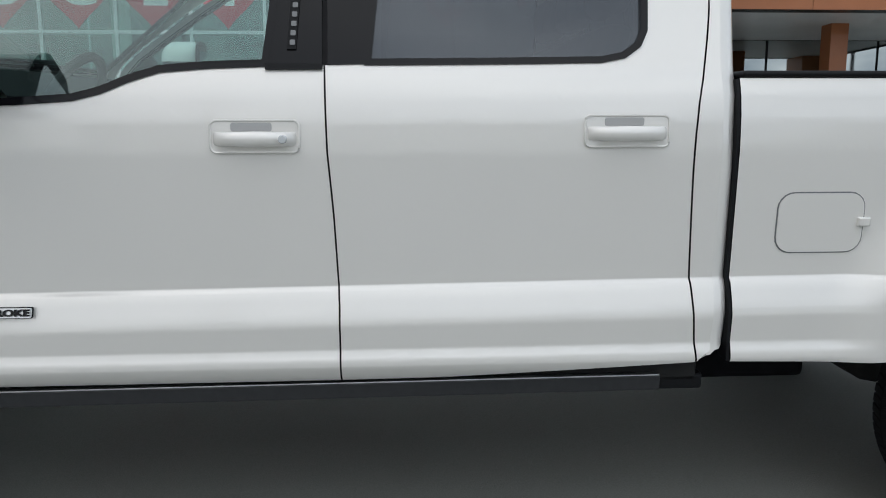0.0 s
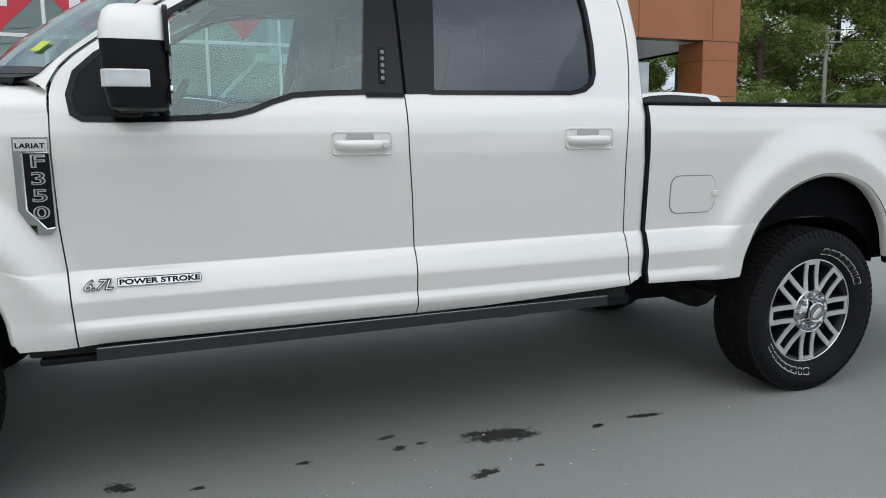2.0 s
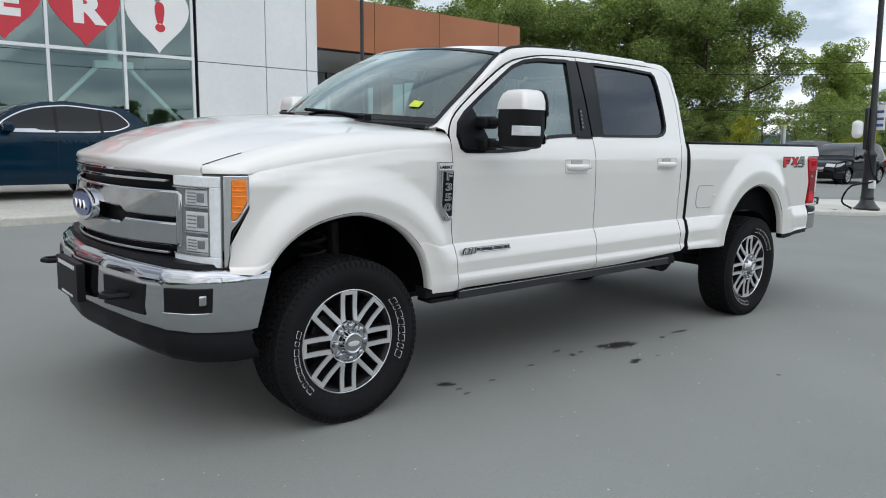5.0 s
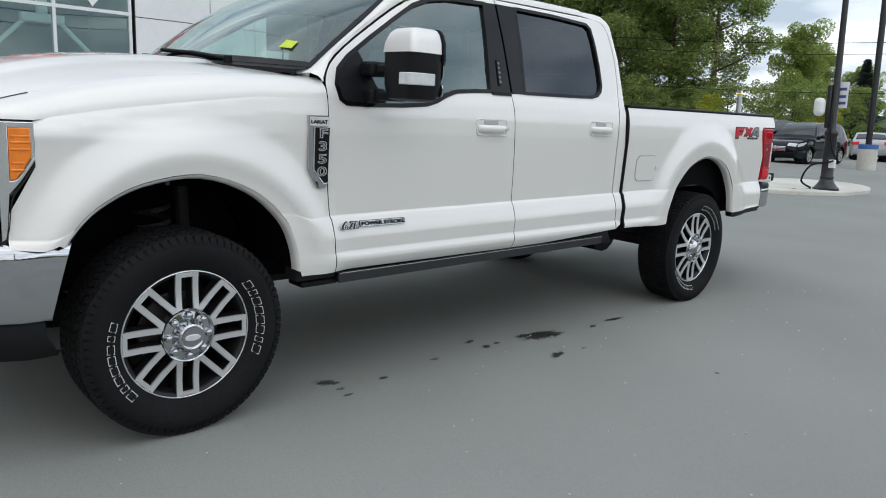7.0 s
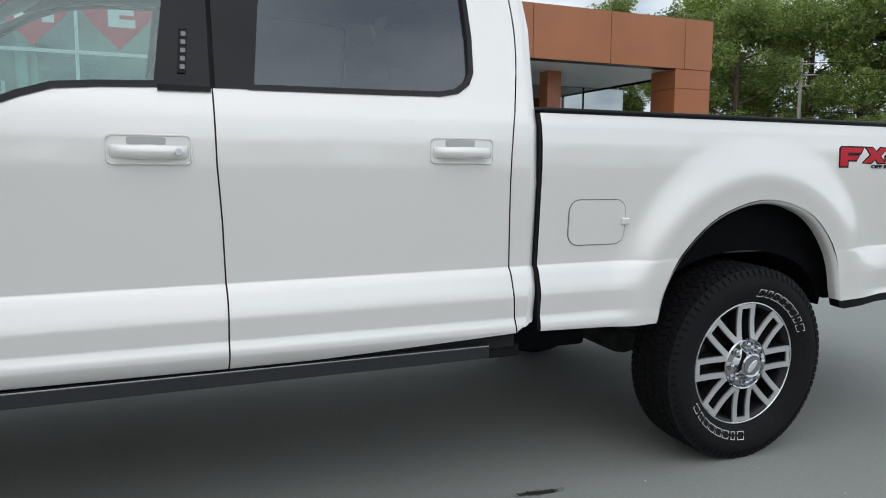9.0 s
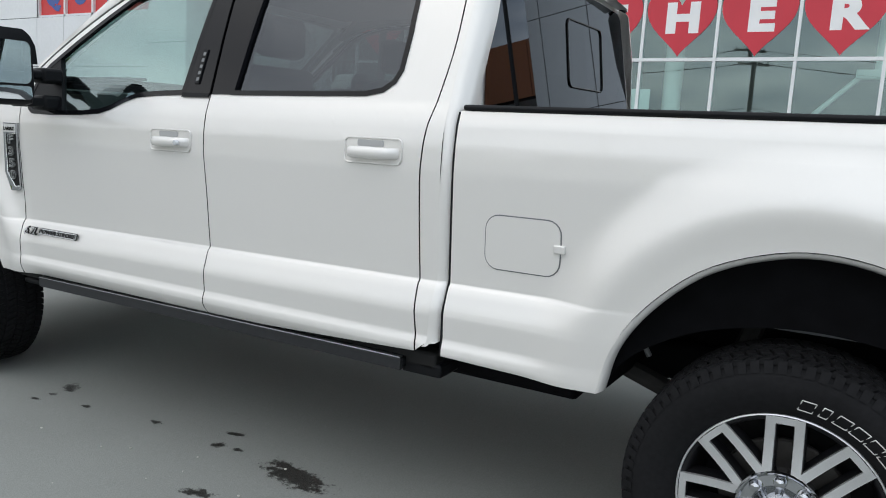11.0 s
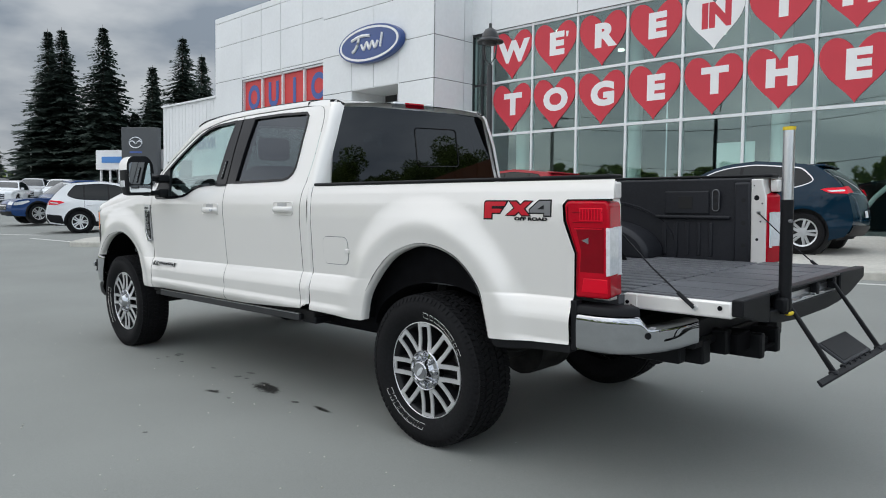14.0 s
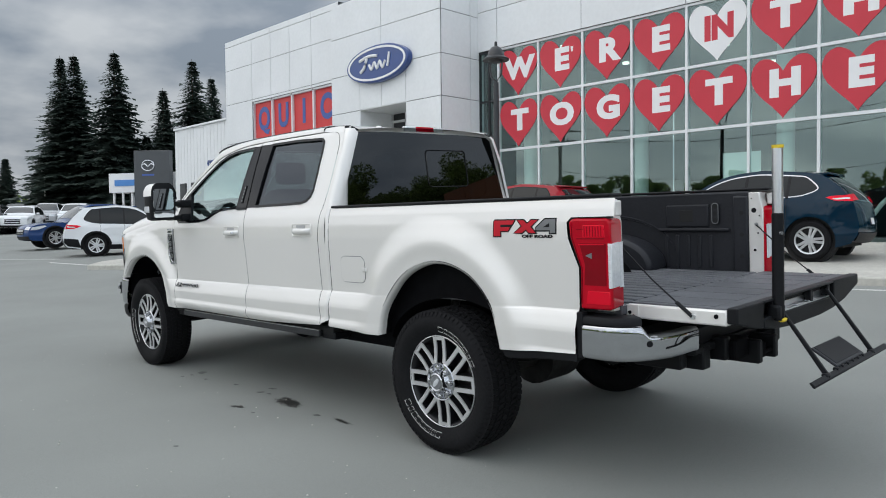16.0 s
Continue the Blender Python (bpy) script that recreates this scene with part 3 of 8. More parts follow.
front_doors = both("front_door", panel(front_door, zcuts=BODYCUTS, shear=True), WHITE, TT)
rear_doors = both("rear_door", panel(rear_door, zcuts=BODYCUTS, shear=True), WHITE, TT)
fenders = both("front_fender", panel(fender, zcuts=BODYCUTS, shear=True, thick=0.03, step=0.024), WHITE, TT)
fuel_gap = offset_poly(fuel_outline, 0.0025)
beds = both("bed_side", panel(bedside, zcuts=BODYCUTS, shear=True, thick=0.03, step=0.024), WHITE, TT)
both("cab_corner", panel(c_pillar, zcuts=BODYCUTS, shear=True), WHITE, TT)

# fuel door with its finger notch, set in a dark gap on the left bed side
part("fuel_door_gap", panel(fuel_gap, off=-0.0015, thick=0.004), BADGE_GREY, beds[0])
fuel_door = part("fuel_door", panel(offset_poly(fuel_outline, -0.0012), off=-0.004, thick=0.006), WHITE, beds[0])
bm = prisms(rounded(3.376, 3.412, 1.036, 1.062, 0.004), 0.004, 0.02)
for v in bm.verts:
    v.co.y += side_y(v.co.x, v.co.z) - 0.018
part("fuel_door_pull", bm, WHITE, beds[0], bevel=0.005)

# fender shoulders up to the bonnet
def shoulder_top(x):
    return np.interp(x, (-0.62, -0.53, -0.30, 0.0, 0.30, 0.652), (1.262, 1.270, 1.312, 1.352, 1.388, 1.400))


# bonnet
def nose_x(y):
    return -0.925 + 0.165 * (abs(y - YC) / 0.70) ** 2.2


def hood_pt(u, s):
    """u from the nose to the cowl, s from -1 to 1 across."""
    y = YC + 0.868 * s
    xf, xr = -0.90 + 0.20 * abs(s) ** 2.6, 0.22 + 0.40 * abs(s) ** 2.0
    zf, zr = 1.318 - 0.012 * abs(s) ** 2, 1.538 - 0.052 * abs(s) ** 2.5
    x = xf + (xr - xf) * u
    z = zf + (zr - zf) * (1 - (1 - u) ** 2.4)
    z += 0.016 * ease(0.62, 0.50, abs(s)) * ease(0.0, 0.2, u)
    return x, y, z


bm = bmesh.new()
S = [math.sin(radians(a)) for a in np.linspace(-90, 90, 41)]
rows = []
for u in (-2, -1, 0, 0.02, 0.05, 0.1, 0.16, 0.24, 0.34, 0.46, 0.6, 0.75, 0.88, 1.0):
    row = []
    for s in S:
        x, y, z = hood_pt(max(u, 0.0), s)
        if u == -1:
            x, z = x - 0.012, z - 0.022
        if u == -2:
            x, z = x + 0.004, z - 0.055
        row.append((x, y, z))
    skirt = lambda p, d: (p[0], p[1] + d, p[2] - 0.055)
    rows.append([skirt(row[0], 0.006)] + row + [skirt(row[-1], -0.006)])
loft(bm, rows)
part("bonnet", bm, WHITE, truck, sharp=60)

# fender shoulders up to the bonnet's edge, and on over the headlamps
HL = [(-0.768, 0.288), (-0.745, 0.205), (-0.712, 0.130), (-0.668, 0.075), (-0.615, 0.045), (-0.570, 0.032), (-0.530, 0.026)]
edge_pts = [hood_pt(u, -1) for u in np.linspace(0, 1, 30)]
edge_z = lambda x: float(np.interp(x, [p[0] for p in edge_pts], [p[2] for p in edge_pts]))
bm = bmesh.new()
rings = []
for x in list(np.linspace(-0.705, -0.53, 8)) + list(np.linspace(-0.49, 0.653, 24)):
    z0 = float(shoulder_top(x)) if x > -0.53 else 1.270
    y0 = side_y(x, z0) if x > -0.53 else float(np.interp(x, [p[0] for p in HL], [p[1] for p in HL]))
    hgt = edge_z(x) - 0.0006 - z0
    wid = max(0.003, 0.1266 - y0)
    c78, s78 = 1 - math.cos(radians(78)), math.sin(radians(78))
    rings.append([(x, y0 + wid * (1 - math.cos(radians(a))) / c78, z0 + hgt * math.sin(radians(a)) / s78) for a in (0, 10, 21, 33, 45, 57, 68, 78)])
loft(bm, rings)
both("fender_top", bm, WHITE, fenders, sharp=60)
# open shut line at the bonnet's front corners
bm = bmesh.new()
tube(bm, [(p[0], p[1] - 0.001, p[2] - 0.001) for p in edge_pts[:5]], 0.0035, 6)
both("bonnet_seam", bm, SHADOWGAP, fenders)

# cowl, wipers, windscreen
def screen_pt(u, s):
    y0, y1 = YC + 0.862 * s, YC + 0.765 * s
    xb, zb = 0.30 + 0.335 * abs(s) ** 2.2, 1.545 - 0.018 * abs(s) ** 2
    xt, zt = 1.06 + 0.13 * abs(s) ** 2.2, 2.012 - 0.055 * abs(s) ** 2.2
    bow = 0.035 * math.sin(math.pi * u) * (1 - abs(s) ** 5)
    return xb + (xt - xb) * u - 0.6 * bow, y0 + (y1 - y0) * u, zb + (zt - zb) * u + bow


bm = bmesh.new()
loft(bm, [[screen_pt(u, s) for s in np.linspace(-1, 1, 25)] for u in np.linspace(0, 1, 9)])
screen = part("windscreen", bm, GLASS_CLEAR, truck, "clear curved windscreen glass", sharp=60)
screen.visible_shadow = False
bm = bmesh.new()
for lo, hi in ((0.0, 0.05), (0.965, 1.0)):
    loft(bm, [[(lambda p: (p[0] - 0.003, p[1], p[2] + 0.003))(screen_pt(u, s)) for s in np.linspace(-1, 1, 25)] for u in (lo, hi)])
for s0, s1 in ((-1, -0.975), (0.975, 1)):
    loft(bm, [[(lambda p: (p[0] - 0.003, p[1], p[2] + 0.003))(screen_pt(u, s)) for u in np.linspace(0.02, 1, 12)] for s in (s0, s1)])
part("windscreen_border", bm, GLOSSBLACK, screen, sharp=60)
bm = bmesh.new()
loft(bm, [[(p[0] - d, p[1], p[2] + e) for p in (screen_pt(0.0, s) for s in np.linspace(-1, 1, 25))] for d, e in ((-0.02, 0.004), (0.03, -0.004), (0.08, -0.012), (0.10, -0.06))])
part("cowl_panel", bm, BLACK, truck)
bm = bmesh.new()
loft(bm, [[hood_pt(1.0, s), Vector(hood_pt(1.0, s)).lerp(Vector(screen_pt(0.0, s)), 0.5) + Vector((0, 0, 0.004)), screen_pt(0.03, s)] for s in np.linspace(-1.0, -0.86, 6)])
both("cowl_corner", bm, WHITE, TT, sharp=60)
for yy in (0.45, 1.10):
    a, b = screen_pt(0.0, (yy - YC) / 0.862), screen_pt(0.05, min(1, (yy + 0.55 - YC) / 0.862))
    p0, p1 = Vector(a) + Vector((-0.03, 0, 0.012)), Vector(b) + Vector((-0.02, 0, 0.016))
    w = part("wiper", tubes(([p0, p0.lerp(p1, 0.5) + Vector((0, 0, 0.006)), p1], 0.010)), BLACK, truck)
    part("wiper_pivot", tubes(([p0 + Vector((0, 0, -0.03)), p0 + Vector((0, 0, 0.012))], 0.02)), BLACK, w)
q = [screen_pt(u, s) for u, s in ((0.15, -0.85), (0.15, -0.79), (0.22, -0.79), (0.22, -0.85))]
bm = bmesh.new()
bm.faces.new([bm.verts.new((p[0] - 0.006, p[1], p[2] + 0.006)) for p in q])
part("price_sticker", bm, STICKER, screen, "yellow-green sticker on the windscreen")

# A pillars, roof rails and roof skin
OUTER = [(0.652, 1.47), (0.660, 1.50), (0.727, 1.590), (0.937, 1.738), (1.205, 1.896), (1.39, 1.951), (1.60, 1.982), (1.90, 1.996), (2.30, 1.999), (2.70, 1.998)]
INNER = [(0.575, 0.135, 1.50), (0.63, 0.133, 1.527), (0.72, 0.150, 1.598), (0.935, 0.180, 1.762), (1.195, 0.232, 1.957), (1.37, 0.275, 2.008), (1.60, 0.295, 2.026), (1.90, 0.305, 2.034), (2.30, 0.305, 2.036), (2.70, 0.305, 2.030)]
bm = bmesh.new()
rings = []
OUT3 = smooth_line([(x, side_y(x, z), z) for x, z in OUTER], 3)
INN3 = smooth_line(INNER, 3)
for a, b in zip(OUT3, INN3):
    a, b = Vector(a), Vector(b)
    m1, m2 = a.lerp(b, 0.3) + Vector((0, -0.012, 0.014)), a.lerp(b, 0.65) + Vector((0, -0.008, 0.016))
    rings.append([a + Vector((0, 0.02, -0.004)), a, m1, m2, b])
loft(bm, rings)
both("a_pillar_and_rail", bm, WHITE, TT, sharp=60)
both("roof_drip_strip", tubes(([Vector(p) + Vector((0, -0.006, 0.004)) for p in INN3[12:]] + [(2.95, 0.305, 2.016), (3.02, 0.31, 1.985)], 0.009), seg=6), BLACK, TT)
bm = bmesh.new()
rows = []
for i, x in enumerate((0, 1.22, 1.37, 1.6, 1.9, 2.3, 2.7, 2.9, 3.0, 3.035)):
    row = []
    for s in np.linspace(-1, 1, 25):
        p = Vector(screen_pt(1.0, s))
        edge = np.interp(max(x, 1.195), [v[0] for v in INNER[4:]] + [3.035], [v[2] for v in INNER[4:]] + [1.99])
        yy = YC + s * np.interp(max(x, 1.195), [v[0] for v in INNER[4:]] + [3.035], [YC - v[1] for v in INNER[4:]] + [0.67])
        zc = edge + 0.028 * (1 - abs(s) ** 2.6)
        if i == 0:
            row.append((p.x, p.y, p.z + 0.002))
        else:
            k = 0.18 * (1 - min(1, (i - 1) / 3)) * (1 - abs(s) ** 2.2)
            row.append((x - k, yy, zc))
    rows.append(row)
loft(bm, rows)
part("roof", bm, WHITE, truck, sharp=60)
part("roof_fin_antenna", prisms([(2.30, 2.06), (2.46, 2.06), (2.45, 2.10), (2.42, 2.105)], YC - 0.02, YC + 0.02), WHITE, truck, bevel=0.012)

# cab back: rounded corners, rear wall, rear glass with its slider, high stop lamp
bm = bmesh.new()
rings = []
for z in (0.66, 0.675, 0.69, 0.71, 0.75, 0.80, 0.82, 0.84, 0.862, 0.874, 0.886, 0.893, 0.898, 0.904, 0.93, 1.0, 1.2, 1.40, 1.47, 1.6, 1.75, 1.90, 1.96, 2.0):
    xe = float(np.interp(z, (0.655, 0.69, 0.88, 1.2, 1.47, 1.75, 1.96, 2.0), (2.930, 2.961, 2.971, 2.971, 2.971, 2.984, 2.971, 2.944)))
    ring = []
    for a in (0, 15, 30, 45, 60, 75, 90):
        sa, zz = math.sin(radians(a)), max(z, 0.664 + 0.05 * math.sin(radians(a)))
        ring.append((xe + 0.060 * sa, side_y(2.93, zz) + 0.075 * (1 - math.cos(radians(a))), zz - crease_shear(2.97, zz)))
    rings.append(ring)
loft(bm, rings)
both("cab_rear_corner", bm, WHITE, TT, sharp=60)
REAR_GLASS = [(0.175, 1.43), (1.815, 1.43), (1.795, 1.55), (1.72, 1.95), (1.68, 1.975), (1.40, 1.987), (0.60, 1.987), (0.31, 1.975), (0.27, 1.95), (0.195, 1.55)]
to_back = lambda u, v, w: (3.030 + w - 0.11 * max(0.0, v - 1.43), u, v)
bm = bmesh.new()
for yz in (((0.10, 0.75), (1.89, 0.75), (1.89, 1.45), (0.10, 1.45)), ((0.13, 1.44), (0.19, 1.44), (0.29, 1.97), (0.24, 1.985)), ((1.86, 1.44), (1.80, 1.44), (1.70, 1.97), (1.75, 1.985)), ((0.24, 1.965), (1.75, 1.965), (1.70, 2.02), (0.29, 2.02))):
    prism(bm, yz, -0.004, 0.0, to_back)
part("cab_back_wall", bm, WHITE, truck)
bm = bmesh.new()
bm.faces.new([bm.verts.new(to_back(u, v, 0.008)) for u, v in REAR_GLASS])
rear_glass = part("rear_window", bm, GLASS_REAR, truck, "dark tinted rear window with a sliding pane")
rear_glass.visible_shadow = False
bm = bmesh.new()
fr = rounded(0.97, 1.40, 1.58, 1.86, 0.03)
for a, b in zip(fr, fr[1:] + fr[:1]):
    tube(bm, [to_back(*a, 0.011), to_back(*b, 0.011)], 0.004, 5)
part("slider_frame", bm, GLOSSBLACK, rear_glass)
lamp3 = part("high_stop_lamp", prisms([(0.78, 1.998), (1.20, 1.998), (1.18, 2.038), (0.80, 2.038)], -0.03, 0.012, to_back), CLEAR, truck, "clear high-mounted stop lamp with a red centre", bevel=0.006)
part("red_lens", prisms([(0.90, 2.000), (1.08, 2.000), (1.08, 2.036), (0.90, 2.036)], 0.011, 0.016, to_back), RED, lamp3)

# window trims, B pillars, side glass
def ring_panel(outer, inner, **k):
    return panel(outer, [inner], **k)


trim_f_in = offset_poly(WIN_F, -0.016)
both("window_trim", ring_panel(offset_poly(WIN_F, 0.004), trim_f_in, off=-0.004, step=0.12), GLOSSBLACK, front_doors)
for g in both("window", panel(offset_poly(WIN_F, -0.010), off=0.012, step=0.12, thick=0), GLASS_SIDE, front_doors, "lightly tinted front door window"):
    g.visible_shadow = False
both("window_trim", ring_panel(offset_poly(WIN_R, 0.004), offset_poly(WIN_R, -0.014), off=-0.004, step=0.12), GLOSSBLACK, rear_doors)
for g in both("window", panel(offset_poly(WIN_R, -0.008), off=0.012, step=0.12, thick=0), GLASS_DARK, rear_doors, "dark privacy glass rear door window"):
    g.visible_shadow = False
both("b_pillar_cover", panel([(1.738, 1.476), (1.884, 1.476), (1.882, 1.966), (1.802, 1.964)], off=-0.003, step=0.1), GLOSSBLACK, front_doors)
both("b_pillar_cover", panel([(1.899, 1.479), (2.002, 1.481), (2.052, 1.967), (1.897, 1.967)], off=-0.003, step=0.1), GLOSSBLACK, rear_doors)
both("belt_strip", panel([(1.735, 1.466), (1.886, 1.467), (1.886, 1.482), (1.735, 1.484)], off=-0.008, step=0.2), BLACK, front_doors)
# mirror sail of the front window
both("mirror_sail", panel([(0.742, 1.384), (0.98, 1.384), (0.93, 1.50), (0.865, 1.625), (0.80, 1.588), (0.742, 1.53), (0.728, 1.46), (0.732, 1.40)], off=-0.002, step=0.1), BLACK, front_doors)
# keypad
kp = panel([(1.792, 1.520), (1.816, 1.520), (1.826, 1.655), (1.802, 1.655)], off=-0.009, thick=0.006, step=0.2)
keypad = part("door_keypad", kp, BLACK, front_doors[0], "black five-button door keypad")
for k in range(5):
    z = 1.538 + 0.025 * k
    part("keypad_button", panel(rounded(1.800 + k * 0.0018, 1.814 + k * 0.0018, z - 0.007, z + 0.007, 0.003), off=-0.011, thick=0.002, step=0.5), BADGE_GREY, keypad)

# door handles in their cups
def handle(parents, cx, cz, lock):
    cup = panel(offset_poly(rounded(cx - 0.118, cx + 0.118, cz - 0.044, cz + 0.044, 0.018), 0.0), off=-0.003, step=0.5, thick=0.004)
    cups = both("handle_cup", cup, WHITE, parents, bevel=0.003)
    rim = bmesh.new()
    loop = rounded(cx - 0.116, cx + 0.116, cz - 0.042, cz + 0.042, 0.017)
    tube(rim, [(x, side_y(x, z) - 0.004, z) for x, z in loop + loop[:1]], 0.0035, 5)
    both("handle_rim", rim, WHITE, parents)
    bm = bmesh.new()
    rings = []
    for t in np.linspace(-1, 1, 17):
        x = cx + 0.108 * t
        out = 0.036 * (1 - abs(t) ** 4) + 0.008
        hh = 0.021 - 0.003 * abs(t)
        zc = cz - 0.006
        y0 = side_y(x, zc)
        rings.append([(x, y0 - out + 0.016 * (1 - math.cos(a)) * 0.8, zc + hh * math.sin(a)) for a in np.linspace(-math.pi, math.pi, 12, endpoint=False)])
    loft(bm, rings, closed=True, caps=True)
    hs = both("door_handle", bm, WHITE, parents, sharp=50)
    # grey patch above the pull stands in for the shading inside the white cup
    sc = bmesh.new()
    prism(sc, rounded(cx - 0.062, cx + 0.045, cz + 0.014, cz + 0.036, 0.006), side_y(cx, cz + 0.03) - 0.0065, side_y(cx, cz + 0.03) + 0.0)
    both("handle_recess", sc, HANDLE_SHADE, parents)
    if lock:
        bm = bmesh.new()
        lathe(bm, [(0.0, -0.004), (0.009, -0.004), (0.011, 0.0), (0.011, 0.012)], (cx + 0.078, side_y(cx, cz) - 0.046, cz - 0.006), seg=16)
        part("door_lock", bm, SILVER, hs[0])


handle(front_doors, 1.707, 1.292, True)
handle(rear_doors, 2.705, 1.304, False)

# towing mirrors
def mirror_unit(parents):
    bm = bmesh.new()
    rings = []
    for z, x0, x1, y0, y1 in ((1.425, 0.865, 0.960, -0.315, -0.130), (1.435, 0.845, 0.972, -0.338, -0.112), (1.50, 0.835, 0.978, -0.350, -0.104), (1.63, 0.832, 0.976, -0.350, -0.106)):
        loop = rounded(x0, x1, y0, y1, 0.045, 4)
        rings.append([(x, y, z) for x, y in loop])
    loft(bm, rings, closed=True, caps=True)
    heads = both("mirror_head", bm, BLACK, parents, "black towing mirror with a white cap", sharp=45)
    bm = bmesh.new()
    rings = []
    for z, x0, x1, y0, y1, r in ((1.631, 0.831, 0.971, -0.351, -0.105, 0.030), (1.675, 0.834, 0.971, -0.346, -0.114, 0.028), (1.712, 0.842, 0.969, -0.330, -0.136, 0.026), (1.730, 0.854, 0.966, -0.312, -0.158, 0.022), (1.737, 0.872, 0.956, -0.292, -0.176, 0.020)):
        rings.append([(x, y, z) for x, y in rounded(x0, x1, y0, y1, r, 4)])
    loft(bm, rings, closed=True, caps=True)
    both("mirror_cap", bm, WHITE, heads, sharp=50)
    bm = bmesh.new()
    loft(bm, [[(x, y, z) for x, y in rounded(0.968, 0.9785, y0, y1, 0.005, 4)] for z, y0, y1 in ((1.60, -0.351, -0.106), (1.676, -0.346, -0.114), (1.713, -0.330, -0.136), (1.731, -0.312, -0.158), (1.739, -0.292, -0.176))], closed=True, caps=True)
    both("mirror_back", bm, BLACK, heads, sharp=50)
    for z in (1.420, 1.540):
        both("mirror_arm", boxes((0.865, 0.925, -0.16, 0.06, z, z + 0.042)), BLACK, heads, bevel=0.012)
        both("arm_hinge", boxes((0.850, 0.945, -0.035, 0.07, z - 0.014, z + 0.054)), BLACK, heads, bevel=0.016)
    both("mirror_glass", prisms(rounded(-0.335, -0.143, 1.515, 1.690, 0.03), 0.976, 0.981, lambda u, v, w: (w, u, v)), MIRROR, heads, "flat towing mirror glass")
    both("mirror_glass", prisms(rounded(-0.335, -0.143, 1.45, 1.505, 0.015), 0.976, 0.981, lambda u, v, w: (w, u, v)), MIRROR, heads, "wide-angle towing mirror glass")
    both("mirror_rim", prisms(rounded(-0.322, -0.132, 1.446, 1.672, 0.03), 0.958, 0.9775, lambda u, v, w: (w, u, v)), BLACK, heads)
    bm = bmesh.new()
    plan = [(0.830, -0.258), (0.831, -0.300), (0.836, -0.330), (0.850, -0.347), (0.870, -0.354), (0.930, -0.354)]
    loft(bm, [[(x, y, z0) for z0 in (1.494, 1.546)] + [(x + 0.012, y + 0.014, z0) for z0 in (1.546, 1.494)] for x, y in plan], closed=True, caps=True)
    both("turn_signal", bm, SILVER, heads, "clear turn signal lens", bevel=0.004)

    for head, sg in zip(heads, (1, -1)):
        for ob in (head, *head.children):
            for v in ob.data.vertices:
                y = v.co.y if sg > 0 else 2 * YC - v.co.y
                if y < -0.1:
                    y = -0.1 + (y + 0.1) * 0.90
                v.co.y = y if sg > 0 else 2 * YC - y
                v.co.z -= 0.02
                if y < -0.08:
                    v.co.x = 0.835 + (v.co.x - 0.83) * 1.32


mirror_unit(front_doors)

# flank badges
def flank_text(body, size, cx, cz, material, parents, name, bold=0.0, stretch=1.0, shear=0.0, out=0.004, depth=0.002):
    bm = text_mesh(body, size, bold, depth, stretch, shear)
    for v in bm.verts:
        u, w, d = v.co
        v.co = (cx + u, side_y(cx + u, cz + w) - out - d, cz + w)
    for p in parents:
        b = bm.copy()
        if p in (truck.children[1], front_doors[1], beds[1], fenders[1]):
            for v in b.verts:
                x, y, z = v.co
                v.co = (2 * cx - x, 2 * YC - y, z)
        part(name, b, material, p)
    bm.free()


DECAL = ((BADGE_RED, [(4.520, 1.351), (4.656, 1.351), (4.640, 1.327), (4.560, 1.327), (4.560, 1.316), (4.628, 1.316), (4.612, 1.294), (4.560, 1.294), (4.560, 1.267), (4.512, 1.267), (4.512, 1.343)]),
         (BADGE_RED, [(4.672, 1.351), (4.714, 1.351), (4.738, 1.332), (4.764, 1.351), (4.808, 1.351), (4.762, 1.316), (4.796, 1.284), (4.750, 1.284), (4.731, 1.302), (4.706, 1.284), (4.652, 1.284), (4.704, 1.319)]),
         (BADGE_GREY, [(4.850, 1.354), (4.917, 1.354), (4.917, 1.284), (4.882, 1.284), (4.882, 1.297), (4.796, 1.297), (4.796, 1.312)]))
for flip in (False, True):
    turn = (lambda pts: [(2 * 4.7145 - x, z) for x, z in pts]) if flip else list
    for m, shape in DECAL:
        part("decal_outline", panel(turn(offset_poly(shape, 0.0055)), off=-0.0018, thick=0.0015, step=0.2, flip=flip), BADGE_BLACK, beds[flip])
        part("decal_letter", panel(turn(offset_poly(shape, -0.0012)), off=-0.0032, thick=0.0012, step=0.2, flip=flip), m, beds[flip])
    part("decal_counter", panel(turn([(4.842, 1.314), (4.880, 1.314), (4.880, 1.335)]), off=-0.0045, thick=0.001, step=0.2, flip=flip), BADGE_BLACK, beds[flip])
flank_text("OFF ROAD", 0.0205, 4.803, 1.2675, BADGE_BLACK, beds, "decal_letter", bold=0.0012, stretch=1.95, out=0.003, depth=0.0006)
flank_text("6.7L", 0.046, 0.765, 0.824, GLOSSBLACK, front_doors, "engine_badge", bold=0.0022, stretch=1.18, shear=0.36, out=0.008, depth=0.004)
flank_text("6.7L", 0.046, 0.765, 0.824, SATIN, front_doors, "engine_badge", bold=-0.0006, stretch=1.18, shear=0.36, out=0.0125, depth=0.0008)
both("engine_badge_plate", panel(rounded(0.827, 1.103, 0.8135, 0.8425, 0.005), off=-0.003, thick=0.004, step=0.3), GLOSSBLACK, front_doors, bevel=0.001)
both("engine_badge_plate", panel(rounded(0.829, 1.101, 0.8155, 0.8405, 0.004), off=-0.006, thick=0.008, step=0.3), SATIN, front_doors, bevel=0.002)
